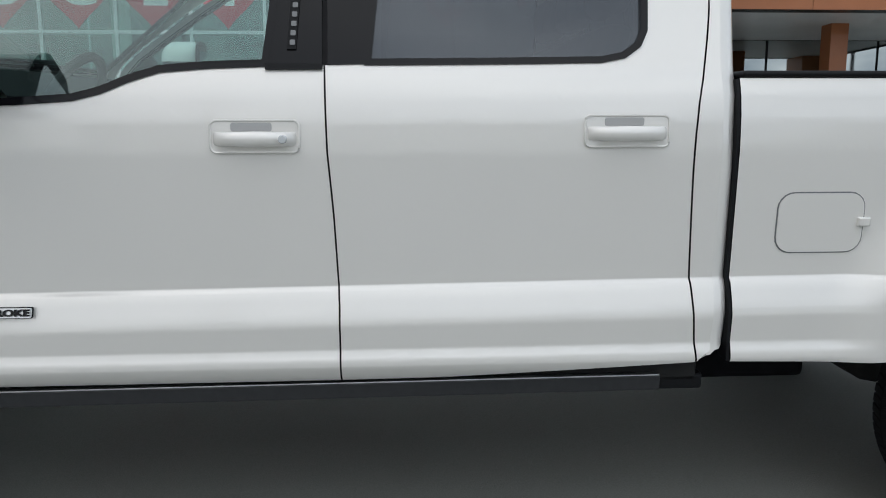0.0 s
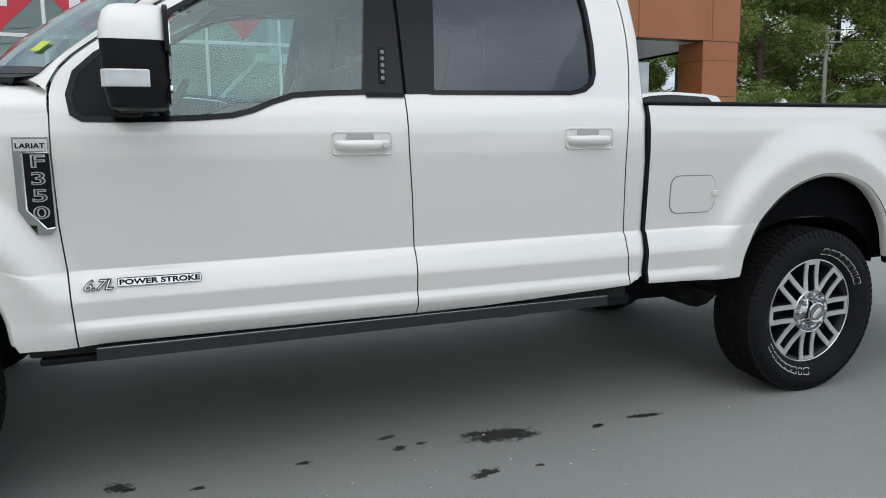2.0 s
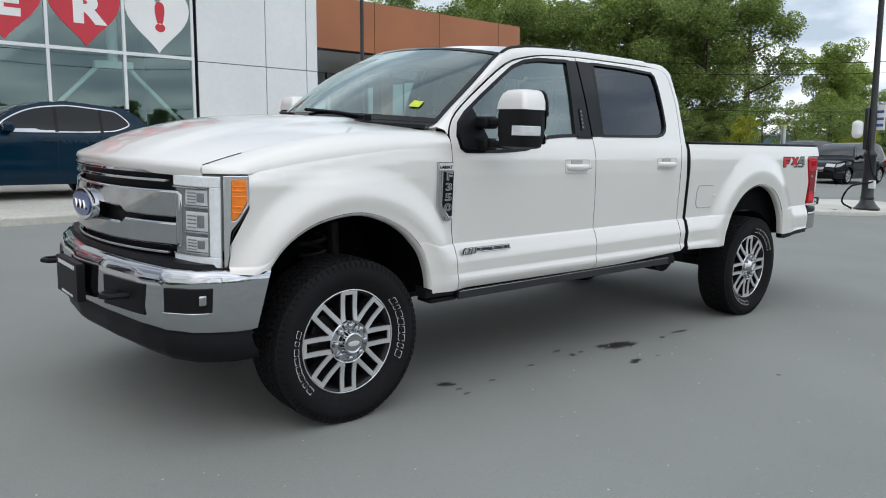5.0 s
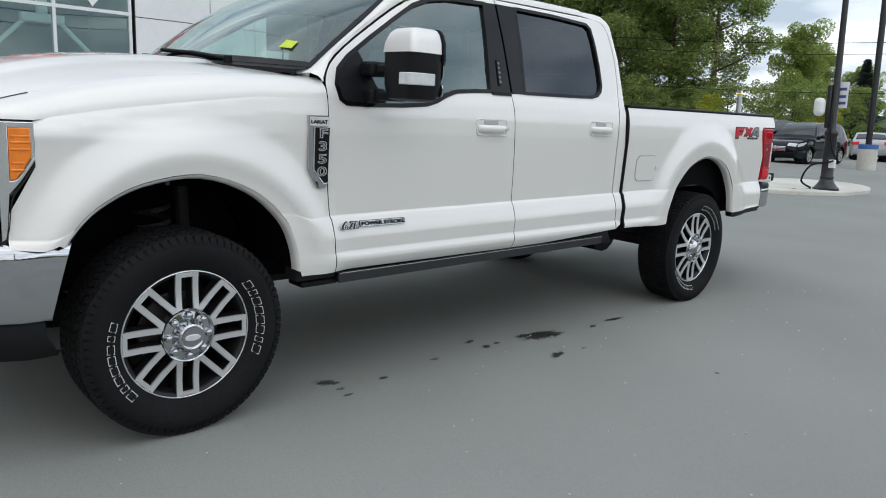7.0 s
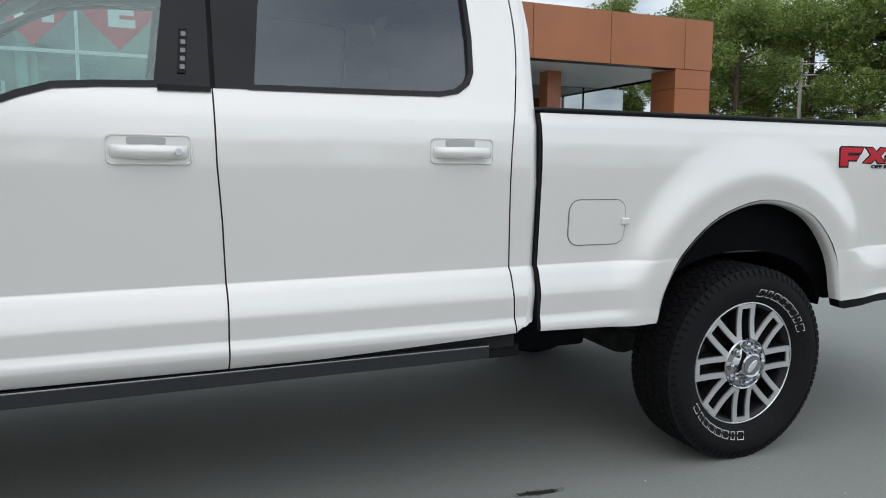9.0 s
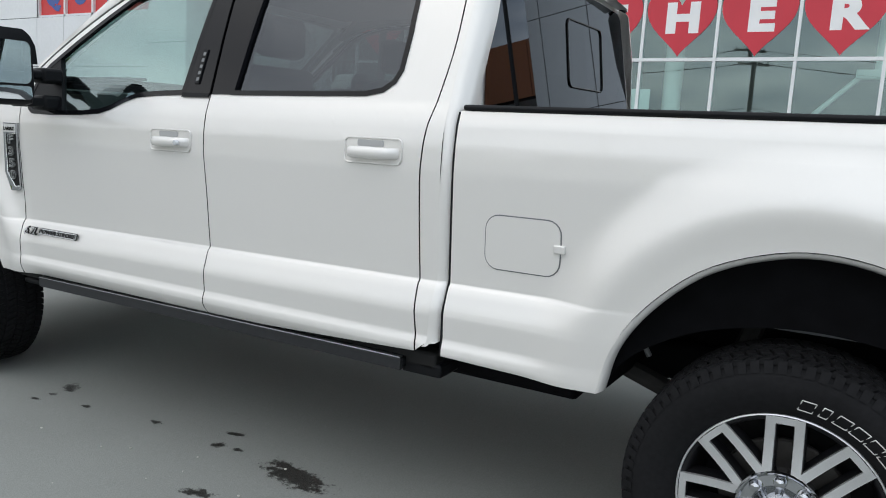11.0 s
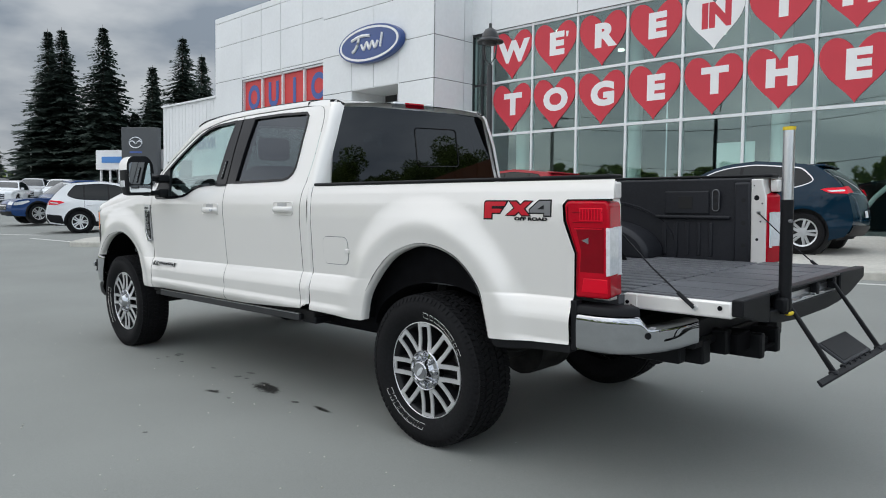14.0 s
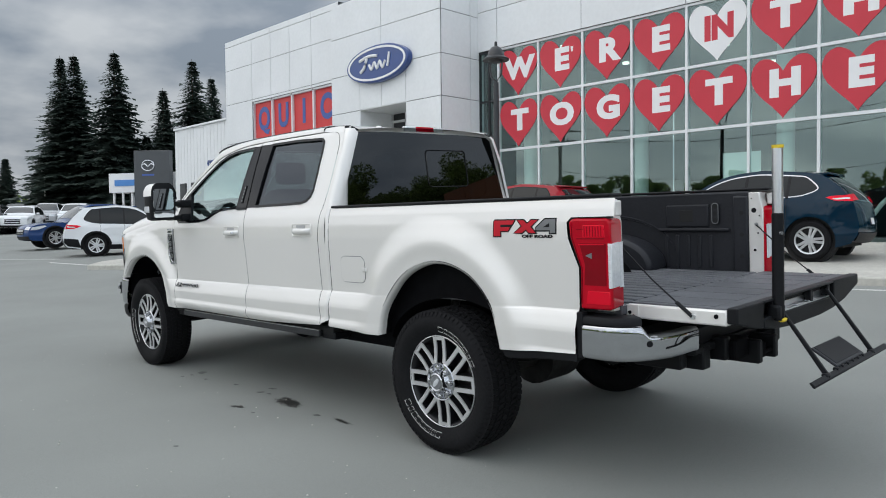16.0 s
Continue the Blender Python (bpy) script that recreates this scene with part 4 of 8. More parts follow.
flank_text("POWER STROKE", 0.0235, 0.965, 0.8285, GLOSSBLACK, front_doors, "engine_badge", bold=0.0009, stretch=1.52, out=0.0095, depth=0.001)

# fender vent badges
VENT = [(0.546, 1.322), (0.651, 1.322), (0.653, 1.02), (0.640, 1.002), (0.598, 1.002), (0.548, 1.085)]
vents = both("fender_badge", panel(VENT, off=-0.014, thick=0.016, step=0.2), CHROME, fenders, "chrome fender vent badge with a black centre", bevel=0.009, seg=3)
INLAY = [(0.576, 1.270), (0.6515, 1.270), (0.652, 1.028), (0.630, 1.024), (0.576, 1.086)]
both("badge_inlay", panel(INLAY, off=-0.0165, thick=0.004, step=0.5), BADGE_BLACK, vents)
# brighter ridge and flat white plate stand in for glints on the chrome
both("badge_ridge", tubes(([(x, side_y(x, z) - 0.0165, z) for x, z in ((0.651, 1.273), (0.573, 1.273), (0.573, 1.086), (0.628, 1.021), (0.652, 1.024))], 0.0035), seg=6), LAMP_CHROME, vents)
both("badge_plate", panel([(0.552, 1.278), (0.648, 1.278), (0.648, 1.316), (0.552, 1.316)], off=-0.0148, thick=0.002, step=0.5), LETTER_WHITE, vents)
for k, ch in enumerate("F350"):
    flank_text(ch, 0.056, 0.6160, 1.243 - 0.0560 * k, SATIN, vents[:1], "badge_letter", bold=0.0020, stretch=1.75, out=0.019, depth=0.003)
    flank_text(ch, 0.056, 0.6160, 1.243 - 0.0560 * k, BADGE_BLACK, vents[:1], "badge_letter", bold=-0.0012, stretch=1.75, out=0.0224, depth=0.0006)
flank_text("LARIAT", 0.022, 0.598, 1.294, GLOSSBLACK, vents[:1], "badge_letter", bold=0.0006, stretch=1.2, out=0.0172, depth=0.0006)


# ---- truck nose: grille, lamps, bumper ----
def along_nose(y0, y1, z0, z1, out, n=22, deep=0.03):
    """A bar that follows the nose's curve."""
    bm = bmesh.new()
    rings = []
    for y in np.linspace(y0, y1, n):
        x = nose_x(y) - out
        a, b = (z(abs(y - YC)) if callable(z) else z for z in (z0, z1))
        rings.append([(x, y, a), (x, y, b), (x + deep, y, b), (x + deep, y, a)])
    loft(bm, rings, closed=True, caps=True)
    return bm


grille = part("grille", along_nose(0.28, 1.71, 0.84, 1.29, -0.035, deep=0.06), BLACK, truck, "black grille with chrome bars")
# two broad chrome bars, tied at their ends, whose dark slot opens wider beside the emblem
for z0, z1 in ((lambda d: 1.060 + 0.024 * ease(0.40, 0.37, d), 1.186), (0.928, lambda d: 1.040 - 0.022 * ease(0.40, 0.37, d))):
    part("grille_bar", along_nose(0.262, 1.728, z0, z1, 0.016, n=80), CHROME, grille, bevel=0.012)
for y0, y1 in ((0.250, 0.276), (1.714, 1.740)):
    part("grille_bar_end", along_nose(y0, y1, 0.938, 1.176, 0.020, n=3), CHROME, grille, bevel=0.008)
for z in (1.226, 1.263, 0.897, 0.864):
    part("grille_slat", along_nose(0.335, 1.655, z - 0.007, z + 0.007, 0.012), CHROME, grille, bevel=0.003)
def ellipse(ry, rz, cy, cz, n=40):
    return [(cy + ry * math.cos(2 * math.pi * k / n), cz + rz * math.sin(2 * math.pi * k / n)) for k in range(n)]


to_front = lambda u, v, w: (w, u, v)
emblem = part("emblem", prisms(ellipse(0.175, 0.082, YC, 1.068), -0.972, -0.93, to_front), CHROME, grille, "oval blue emblem with a chrome rim", bevel=0.006)
part("emblem_field", prisms(ellipse(0.150, 0.060, YC, 1.068), -0.977, -0.971, to_front), BLUE, emblem)
bm = bmesh.new()
tube(bm, [(-0.979, YC + 0.10 * c, 1.068 + 0.02 * math.sin(9 * c)) for c in np.linspace(-1, 1, 24)], 0.006, 5)
part("emblem_stroke", bm, CHROME, emblem)

HL_BOT = (0.838, 0.842, 0.846, 0.850, 1.000, 1.066, 1.128)


def lamp_piece(lower, upper, out, deep=0.02, n=13):
    """A piece of the headlamp's curved face; lower and upper: (station, height) lines along it."""
    bm = bmesh.new()
    rings = []
    t0, t1 = lower[0][0], lower[-1][0]
    for t in np.linspace(t0, t1, n):
        x = float(np.interp(t, range(7), [p[0] for p in HL]))
        y = float(np.interp(t, range(7), [p[1] for p in HL]))
        z0 = float(np.interp(t, [p[0] for p in lower], [p[1] for p in lower]))
        z1 = float(np.interp(t, [p[0] for p in upper], [p[1] for p in upper]))
        nx, ny = -0.8 + 0.5 * t / 6, -0.6 - 0.4 * t / 6
        rings.append([(x + nx * out, y + ny * out, z0), (x + nx * out, y + ny * out, z1), (x - nx * deep, y - ny * deep, z1), (x - nx * deep, y - ny * deep, z0)])
    loft(bm, rings, closed=True, caps=True)
    return bm


def lamp_box(t0, t1, z0, z1, out, deep=0.012):
    return lamp_piece([(t0, z0), (t1, z0)], [(t0, z1), (t1, z1)], out, deep)


LOW = list(zip(range(7), HL_BOT))
lamps = both("headlight", lamp_piece(LOW, [(0, 1.266), (6, 1.266)], -0.012), LAMP_DARK, TT, "stacked headlight with chrome frame, clear light guide and amber corner", bevel=0.004)
# chrome frame: the upright beside the light guide and the surround of the amber lens
both("headlight_frame", lamp_piece([(3.58, 0.852), (3.85, 0.860), (4.1, 1.0), (4.2, 1.045)], [(3.58, 1.262), (4.2, 1.262)], 0.002), LAMP_CHROME, lamps, bevel=0.004)
both("headlight_frame", lamp_box(4.1, 5.98, 1.243, 1.263, 0.002), LAMP_CHROME, lamps, bevel=0.003)
both("headlight_frame", lamp_piece([(4.1, 1.015), (4.65, 1.045), (5.98, 1.128)], [(4.1, 1.062), (4.65, 1.068), (5.98, 1.150)], 0.002), LAMP_CHROME, lamps, bevel=0.003)
both("headlight_frame", lamp_box(5.72, 6.0, 1.13, 1.262, 0.0015), LAMP_CHROME, lamps, bevel=0.002)
both("headlight_gasket", lamp_piece([(3.6, 0.838), (3.9, 0.850), (4.25, 1.0), (5, 1.052), (6.05, 1.118)], [(3.6, 0.849), (3.9, 0.862), (4.25, 1.012), (5, 1.062), (6.05, 1.13)], 0.004), SHADOWGAP, lamps)
# clear C-shaped light guide
for z0, z1 in ((1.202, 1.207), (0.903, 0.908)):
    both("guide_edge", lamp_box(-0.02, 2.60, z0, z1, 0.009), CHROME, lamps)
both("guide_edge", lamp_box(2.53, 2.60, 0.904, 1.207, 0.009), CHROME, lamps)
both("guide_edge", lamp_box(3.42, 3.48, 0.852, 1.258, 0.009), CHROME, lamps)
for t0, t1, z0, z1 in ((-0.02, 3.42, 1.208, 1.258), (2.60, 3.42, 0.902, 1.208), (-0.02, 3.42, 0.852, 0.902)):
    both("light_guide", lamp_box(t0, t1, z0, z1, 0.006), LAMP_GUIDE, lamps, bevel=0.006)
for z0, z1 in ((1.126, 1.196), (1.012, 1.098), (0.918, 0.986)):
    cell = both("headlight_cell", lamp_box(0.9, 2.52, z0, z1, -0.002), SILVER, lamps, bevel=0.004)
    both("cell_bulb_cup", lamp_box(1.75, 2.25, z0 + 0.016, z1 - 0.014, 0.003), LAMP_DARK, cell, bevel=0.006)
    for k in range(4):
        zr = z0 + (z1 - z0) * (0.2 + 0.2 * k)
        both("cell_ridge", lamp_box(1.05, 1.70, zr - 0.004, zr + 0.002, 0.002), CHROME, cell, bevel=0.001)
    both("cell_brow", lamp_box(0.85, 2.56, z0 - 0.012, z0 - 0.002, 0.004), CHROME, lamps, bevel=0.002)
amber = both("corner_lens", lamp_piece([(4.22, 1.066), (4.60, 1.068), (5.72, 1.146)], [(4.22, 1.243), (5.72, 1.243)], 0.004), AMBER, lamps, "amber corner lens", bevel=0.003)
for z in (1.10, 1.125, 1.17, 1.195, 1.215):
    both("lens_ridge", lamp_box(4.35, 5.2 if z < 1.13 else 5.65, z - 0.004, z + 0.004, 0.0065), AMBER, amber, bevel=0.002)


def bumper_x(y):
    d = abs(y - YC)
    return float(np.interp(d, (0, 0.35, 0.65, 0.82, 0.92, 0.965, 0.985), (-1.02, -0.985, -0.925, -0.865, -0.775, -0.675, -0.60)))


def bumper_band(profile, side_x=-0.465):
    """profile: (z, inset) points swept along the bumper's plan."""
    plan = [(side_x, YC - 0.985), (-0.53, YC - 0.986)] + [(bumper_x(y), y) for y in np.linspace(YC - 0.985, YC + 0.985, 61)] + [(-0.53, YC + 0.986), (side_x, YC + 0.985)]
    bm = bmesh.new()
    rings = []
    for i, (x, y) in enumerate(plan):
        k = max(-1, min(1, (y - YC) / 0.985))
        lift = 0.015 * (1 - abs(k) ** 2)
        end = i in (0, len(plan) - 1)
        rings.append([(x + ins * (1 - 0.7 * abs(k) ** 6) + (0.04 - 0.27 * (0.86 - z) if end and z > 0.5 else 0), y - ins * k * 0.6, z + (lift * zt)) for z, ins, zt in profile])
    loft(bm, rings)
    return bm


bumper = part("front_bumper", bumper_band([(0.552, 0.06, 2.0), (0.556, 0.02, 2.0), (0.575, 0.0, 2.0), (0.66, -0.008, 1.0), (0.79, 0.0, 0.7), (0.822, 0.008, 0.9), (0.842, 0.03, 1), (0.846, 0.09, 1)]), CHROME, truck, "chrome front bumper with black openings", sharp=60)
part("bumper_top_pad", bumper_band([(0.846, 0.05, 1), (0.868, 0.06, 1), (0.872, 0.14, 1)]), BLACK, bumper, sharp=60)
part("front_valance", bumper_band([(0.57, 0.03, 2.2), (0.515, 0.012, 2.4), (0.455, 0.02, 2.6), (0.420, 0.055, 2.6), (0.412, 0.2, 2.6)], -0.50), BLACK, bumper, sharp=60)
for ys in ((0.046, 0.172), (1.818, 1.944)):
    yy = np.linspace(*ys, 10)
    bm = bmesh.new()
    loft(bm, [[(bumper_x(y) - 0.012, y - 0.012 * (1 if y > 1 else 1), 0.66), (bumper_x(y) - 0.012, y - 0.010 * (-1 if y > 1 else 1), 0.771), (bumper_x(y) + 0.05, y, 0.771), (bumper_x(y) + 0.05, y, 0.66)] for y in yy], closed=True, caps=True)
    for v in bm.verts:
        if v.co.z < 0.7 and v.co.x < bumper_x(v.co.y) + 0.02 and v.co.y > 1:
            v.co.y += 0.022
    pocket = part("fog_pocket", bm, BLACK, bumper, "black fog lamp pocket", bevel=0.004)
    sg = -1 if ys[0] < 1 else 1
    bm = bmesh.new()
    loft(bm, [[(bumper_x(y) - 0.022, y + sg * 0.016, 0.650), (bumper_x(y) - 0.022, y + sg * 0.016, 0.664), (bumper_x(y) + 0.02, y, 0.664), (bumper_x(y) + 0.02, y, 0.650)] for y in yy], closed=True, caps=True)
    part("pocket_lip", bm, CHROME, pocket, bevel=0.003)
    yf = ys[0] + 0.016 if ys[0] < 1 else ys[1] - 0.016
    part("fog_lamp", boxes((bumper_x(yf) - 0.022, bumper_x(yf) + 0.012, yf + sg * 0.028 - 0.012, yf + sg * 0.028 + 0.012, 0.700, 0.745)), CHROME, pocket, "clear fog lamp", bevel=0.006)
for ys in ((0.285, 0.62), (1.37, 1.705)):
    bm = bmesh.new()
    loft(bm, [[(bumper_x(y) - 0.011, y, 0.628), (bumper_x(y) - 0.011, y, 0.770), (bumper_x(y) + 0.05, y, 0.770), (bumper_x(y) + 0.05, y, 0.628)] for y in np.linspace(*ys, 8)], closed=True, caps=True)
    op = part("tow_hook_opening", bm, BLACK, bumper, bevel=0.004)
    ym = sum(ys) / 2
    part("tow_hook", tubes(([(-0.93, ym - 0.05, 0.70), (-1.03, ym - 0.04, 0.70), (-1.05, ym, 0.70), (-1.03, ym + 0.04, 0.70), (-0.93, ym + 0.05, 0.70)], 0.014)), BLACK, op)
plate = part("plate_bracket", boxes((-1.06, -1.02, YC - 0.19, YC + 0.19, 0.60, 0.79)), BLACK, bumper, "black plate holder with white bars of writing", bevel=0.006)
for k in range(9):
    part("lettering_bar", boxes((-1.0615, -1.0595, YC - 0.15 + 0.034 * k, YC - 0.125 + 0.034 * k, 0.755, 0.775)), VINYL, plate)
for k in range(5):
    part("lettering_bar", boxes((-1.0615, -1.0595, YC - 0.10 + 0.042 * k, YC - 0.07 + 0.042 * k, 0.612, 0.624)), VINYL, plate)


# ---- wheels ----
def make_wheel():
    """A wheel about the origin; its outer face looks to -y."""
    w = new("wheel")
    w.parent = truck
    bm = bmesh.new()
    lathe(bm, [(0.255, 0.03), (0.262, 0.010), (0.275, -0.004), (0.31, -0.028), (0.345, -0.037), (0.380, -0.033), (0.398, -0.019), (0.409, -0.005), (0.414, 0.012), (0.416, 0.104), (0.414, 0.196), (0.409, 0.213), (0.398, 0.227), (0.345, 0.245), (0.275, 0.23), (0.255, 0.20)], (0, 0, 0), seg=72)
    tyre = part("tyre", bm, RUBBER, w, "black all-terrain tyre with white outlined lettering", sharp=50)
    # tread lugs
    bm = bmesh.new()
    rnd = random.Random(4)
    for row, (yc, wid, n, ph) in enumerate(((0.003, 0.038, 76, 0.0), (0.054, 0.042, 76, 0.5), (0.104, 0.038, 76, 0.2), (0.154, 0.042, 76, 0.7), (0.205, 0.038, 76, 0.0))):
        for k in range(n):
            a = 2 * math.pi * (k + ph) / n
            half = 0.44 * 2 * math.pi / n
            r0, r1 = 0.405, 0.4245 - (0.004 if row in (0, 4) else 0)
            sk = 0.012 * (1 if row % 2 else -1)
            lo, hi = yc - wid / 2, yc + wid / 2
            vs = []
            for r in (r0, r1):
                t = half * (1 if r == r0 else 0.86)
                for yy, s in ((lo, -1), (hi, 1)):
                    for d in (-t, t):
                        aa = a + d + s * sk * 1.6
                        vs.append(bm.verts.new((r * math.cos(aa), yy, r * math.sin(aa))))
            for f in ((0, 1, 3, 2), (4, 6, 7, 5), (0, 4, 5, 1), (2, 3, 7, 6), (0, 2, 6, 4), (1, 5, 7, 3)):
                bm.faces.new([vs[i] for i in f])
    # shoulder lugs running onto the sidewall
    for k in range(76):
        a = 2 * math.pi * k / 76
        for side in (0, 1):
            vs = []
            for r, y in ((0.386, -0.0300), (0.4165, -0.0120)):
                yy = y if side == 0 else 0.208 - y
                dy = -0.0025 if side == 0 else 0.0025
                for e in (0, 1):
                    for d in (-0.030, 0.026):
                        vs.append(bm.verts.new((r * math.cos(a + d), yy + (0.0 if e else dy), r * math.sin(a + d))))
            for f in ((0, 1, 3, 2), (4, 6, 7, 5), (0, 4, 5, 1), (2, 3, 7, 6), (0, 2, 6, 4), (1, 5, 7, 3)):
                bm.faces.new([vs[i] for i in f])
    part("tread", bm, RUBBER, tyre)
    # white outlined blocks where the maker's lettering stands
    for base in (8, 192):
        for k in range(8):
            bm = bmesh.new()
            a = radians(base + 28 - 56 * k / 7)
            hw = 0.010 if k in (1, 6) else 0.017
            pts = []
            for u, v in ((-hw, -0.0155), (hw, -0.0155), (hw, 0.0155), (-hw, 0.0155)):
                r = 0.313 + v
                aa = a - (u + 0.2 * v) / r
                pts.append(np.array((r * math.cos(aa), float(np.interp(r, (0.275, 0.31, 0.345), (-0.004, -0.028, -0.037))) - 0.001, r * math.sin(aa))))
            runs = list(zip(pts, pts[1:] + pts[:1]))
            if k % 2 == 0:
                runs.append(((pts[0] + pts[3]) / 2, (pts[1] + pts[2]) / 2))
            for p, q in runs:
                tube(bm, [tuple(p), tuple(q)], 0.0016, 4)
            part("lettering_block", bm, LETTER_WHITE, tyre)
    # rim
    bm = bmesh.new()
    lathe(bm, [(0.240, 0.040), (0.249, 0.012), (0.255, 0.006), (0.263, 0.001)], (0, 0, 0), seg=72)
    rim = part("rim", bm, POCKET, w, "two-tone machined alloy rim with eight split spokes", sharp=40)
    bm = bmesh.new()
    lathe(bm, [(0.2625, 0.004), (0.263, -0.001), (0.265, -0.003), (0.268, -0.002), (0.270, 0.006), (0.270, 0.02)], (0, 0, 0), seg=72)
    part("rim_lip", bm, SPOKE, rim, sharp=40)
    bm = bmesh.new()
    lathe(bm, [(0.250, 0.012), (0.240, 0.05), (0.226, 0.10), (0.222, 0.2), (0.05, 0.19), (0.0, 0.19)], (0, 0, 0), seg=48)
    part("rim_barrel", bm, POCKET, rim)
    bm = bmesh.new()
    lathe(bm, [(0.06, 0.085), (0.165, 0.085), (0.17, 0.09), (0.17, 0.105), (0.0, 0.105)], (0, 0, 0), seg=40)
    part("brake_disc", bm, mat("cast_iron", (0.10, 0.095, 0.09), 0.55, 0.7, grain=0.15), w)
    face, body = bmesh.new(), bmesh.new()
    for k in range(8):
        a0 = radians(22.5 + 45 * k)
        for sgn in (-1, 1):
            p = Vector((0.106 * math.cos(a0 + sgn * 0.05), 0, 0.106 * math.sin(a0 + sgn * 0.05)))
            q = Vector((0.261 * math.cos(a0 + sgn * radians(14.7)), 0, 0.261 * math.sin(a0 + sgn * radians(14.7))))
            d = (q - p).normalized()
            n = Vector((-d.z, 0, d.x))
            for b, hw, y0, y1, dip in ((face, 0.0120, 0.000, 0.008, 0.012), (body, 0.0150, 0.006, 0.055, 0.012)):
                ring = []
                for t in np.linspace(0, 1, 6):
                    c = p.lerp(q, t)
                    yd = dip * math.sin(math.pi * t) * 0.6 - 0.006 * (1 - t)
                    ring.append([c + n * hw + Vector((0, y0 + yd, 0)), c - n * hw + Vector((0, y0 + yd, 0)), c - n * hw * 1.15 + Vector((0, y1 + yd, 0)), c + n * hw * 1.15 + Vector((0, y1 + yd, 0))])
                loft(b, ring, closed=True, caps=True)
        # the bar that ties a split pair at the rim
        a1 = a0 + radians(22.5)
        for b, y0, y1 in ((face, 0.001, 0.008), (body, 0.008, 0.05)):
            vs = []
            for r in (0.243, 0.262):
                for d in (-radians(6.6), radians(6.6)):
                    for y in (y0, y1):
                        vs.append(b.verts.new((r * math.cos(a1 + d), y, r * math.sin(a1 + d))))
            for f in ((0, 1, 3, 2), (4, 6, 7, 5), (0, 4, 5, 1), (2, 3, 7, 6), (0, 2, 6, 4), (1, 5, 7, 3)):
                b.faces.new([vs[i] for i in f])
    part("spoke_face", face, SPOKE, rim, "bright machined spoke faces", sharp=30)
    part("spoke_body", body, POCKET, rim, "dark painted spoke sides", sharp=30)
    bm = bmesh.new()
    lathe(bm, [(0.112, 0.03), (0.113, -0.004), (0.109, -0.010), (0.104, -0.008), (0.098, 0.002), (0.072, -0.004), (0.062, -0.020), (0.055, -0.042), (0.048, -0.046), (0.042, -0.042), (0.0, -0.040)], (0, 0, 0), seg=40)
    hub = part("hub_cap", bm, CHROME, w, "chrome hub cap with eight lug covers", sharp=35)
    for k in range(8):
        a = radians(45 * k)
        b = bmesh.new()
        lathe(b, [(0.0165, 0.02), (0.0165, -0.010), (0.0135, -0.018), (0.006, -0.022), (0.0, -0.0225)], (0.084 * math.cos(a), -0.004, 0.084 * math.sin(a)), seg=12)
        part("lug_cover", b, CHROME, hub)
    bm = bmesh.new()
    lathe(bm, [(0.040, -0.038), (0.040, -0.043), (0.0, -0.044)], (0, 0, 0), seg=24)
    part("hub_centre", bm, BADGE_GREY, hub)
    part("hub_plate", prisms([(0.034 * math.cos(a), 0.014 * math.sin(a)) for a in np.linspace(0, 2 * math.pi, 20, endpoint=False)], -0.0475, -0.043), SILVER, hub, bevel=0.002)
    return w


WY, WZ = 0.018, 0.421
wheel = make_wheel()
wheel.matrix_basis = pose(0.0, WY, WZ, 0, 0, 0)
copy_thing(wheel, pose(4.059, WY, WZ, 0, -47, 0))
copy_thing(wheel, pose(0.0, 2 * YC - WY, WZ, 0, 20, 180))
copy_thing(wheel, pose(4.059, 2 * YC - WY, WZ, 0, 75, 180))

# rolled lips round the wheel arches
for arch, parents in ((F_ARCH, fenders), (R_ARCH, beds)):
    inner = offset_poly(list(arch) + [((arch[0][0] + arch[-1][0]) / 2, 0.2)], -0.016)[:len(arch)]
    bm = bmesh.new()
    loft(bm, [[(x, side_y(x, z) - 0.001, z) for x, z in arch], [((x + u) / 2, side_y(x, z) + 0.004, (z + w) / 2) for (x, z), (u, w) in zip(arch, inner)], [(u, side_y(x, z) + 0.022, w) for (x, z), (u, w) in zip(arch, inner)], [(u, side_y(x, z) + 0.05, w) for (x, z), (u, w) in zip(arch, inner)]])
    both("arch_lip", bm, WHITE, parents, sharp=60)

# wheel wells
for arch in (F_ARCH, R_ARCH):
    bm = bmesh.new()
    arc = ([(-0.515, 0.50), (-0.505, 0.60), (-0.492, 0.70), (-0.478, 0.79)] if arch is F_ARCH else []) + list(arch)
    mx = (arch[0][0] + arch[-1][0]) / 2
    inner = ((0.55, 1.0, 1.0),) if arch is F_ARCH else ((0.105, 1.03, 1.0), (0.112, 1.03, 0.60), (0.55, 1.0, 0.60))
    loft(bm, [[(mx + (x - mx) * k, max(y, 0.06) if x < mx and z < 0.80 and arch is F_ARCH else y, 0.56 + (z - 0.56) * kz) for x, z in arc] for y, k, kz in ((-0.018, 1.004, 1.004), (0.04, 1.03, 1.03), (0.10, 1.03, 1.03), *inner)])
    bm.faces.new([bm.verts.new((x, 0.55, z)) for x, z in arc])
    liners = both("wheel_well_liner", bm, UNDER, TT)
    for dx, z, y in ((-0.36, 0.86, 0.28), (-0.22, 0.97, 0.30), (-0.43, 0.72, 0.24), (0.02, 1.01, 0.30), (-0.30, 0.92, 0.45)):
        both("liner_clip", tubes(([(mx + dx * 0.98, y, z - 0.01), (mx + dx * 1.02, y, z + 0.020)], 0.009), seg=10), BADGE_GREY, liners)


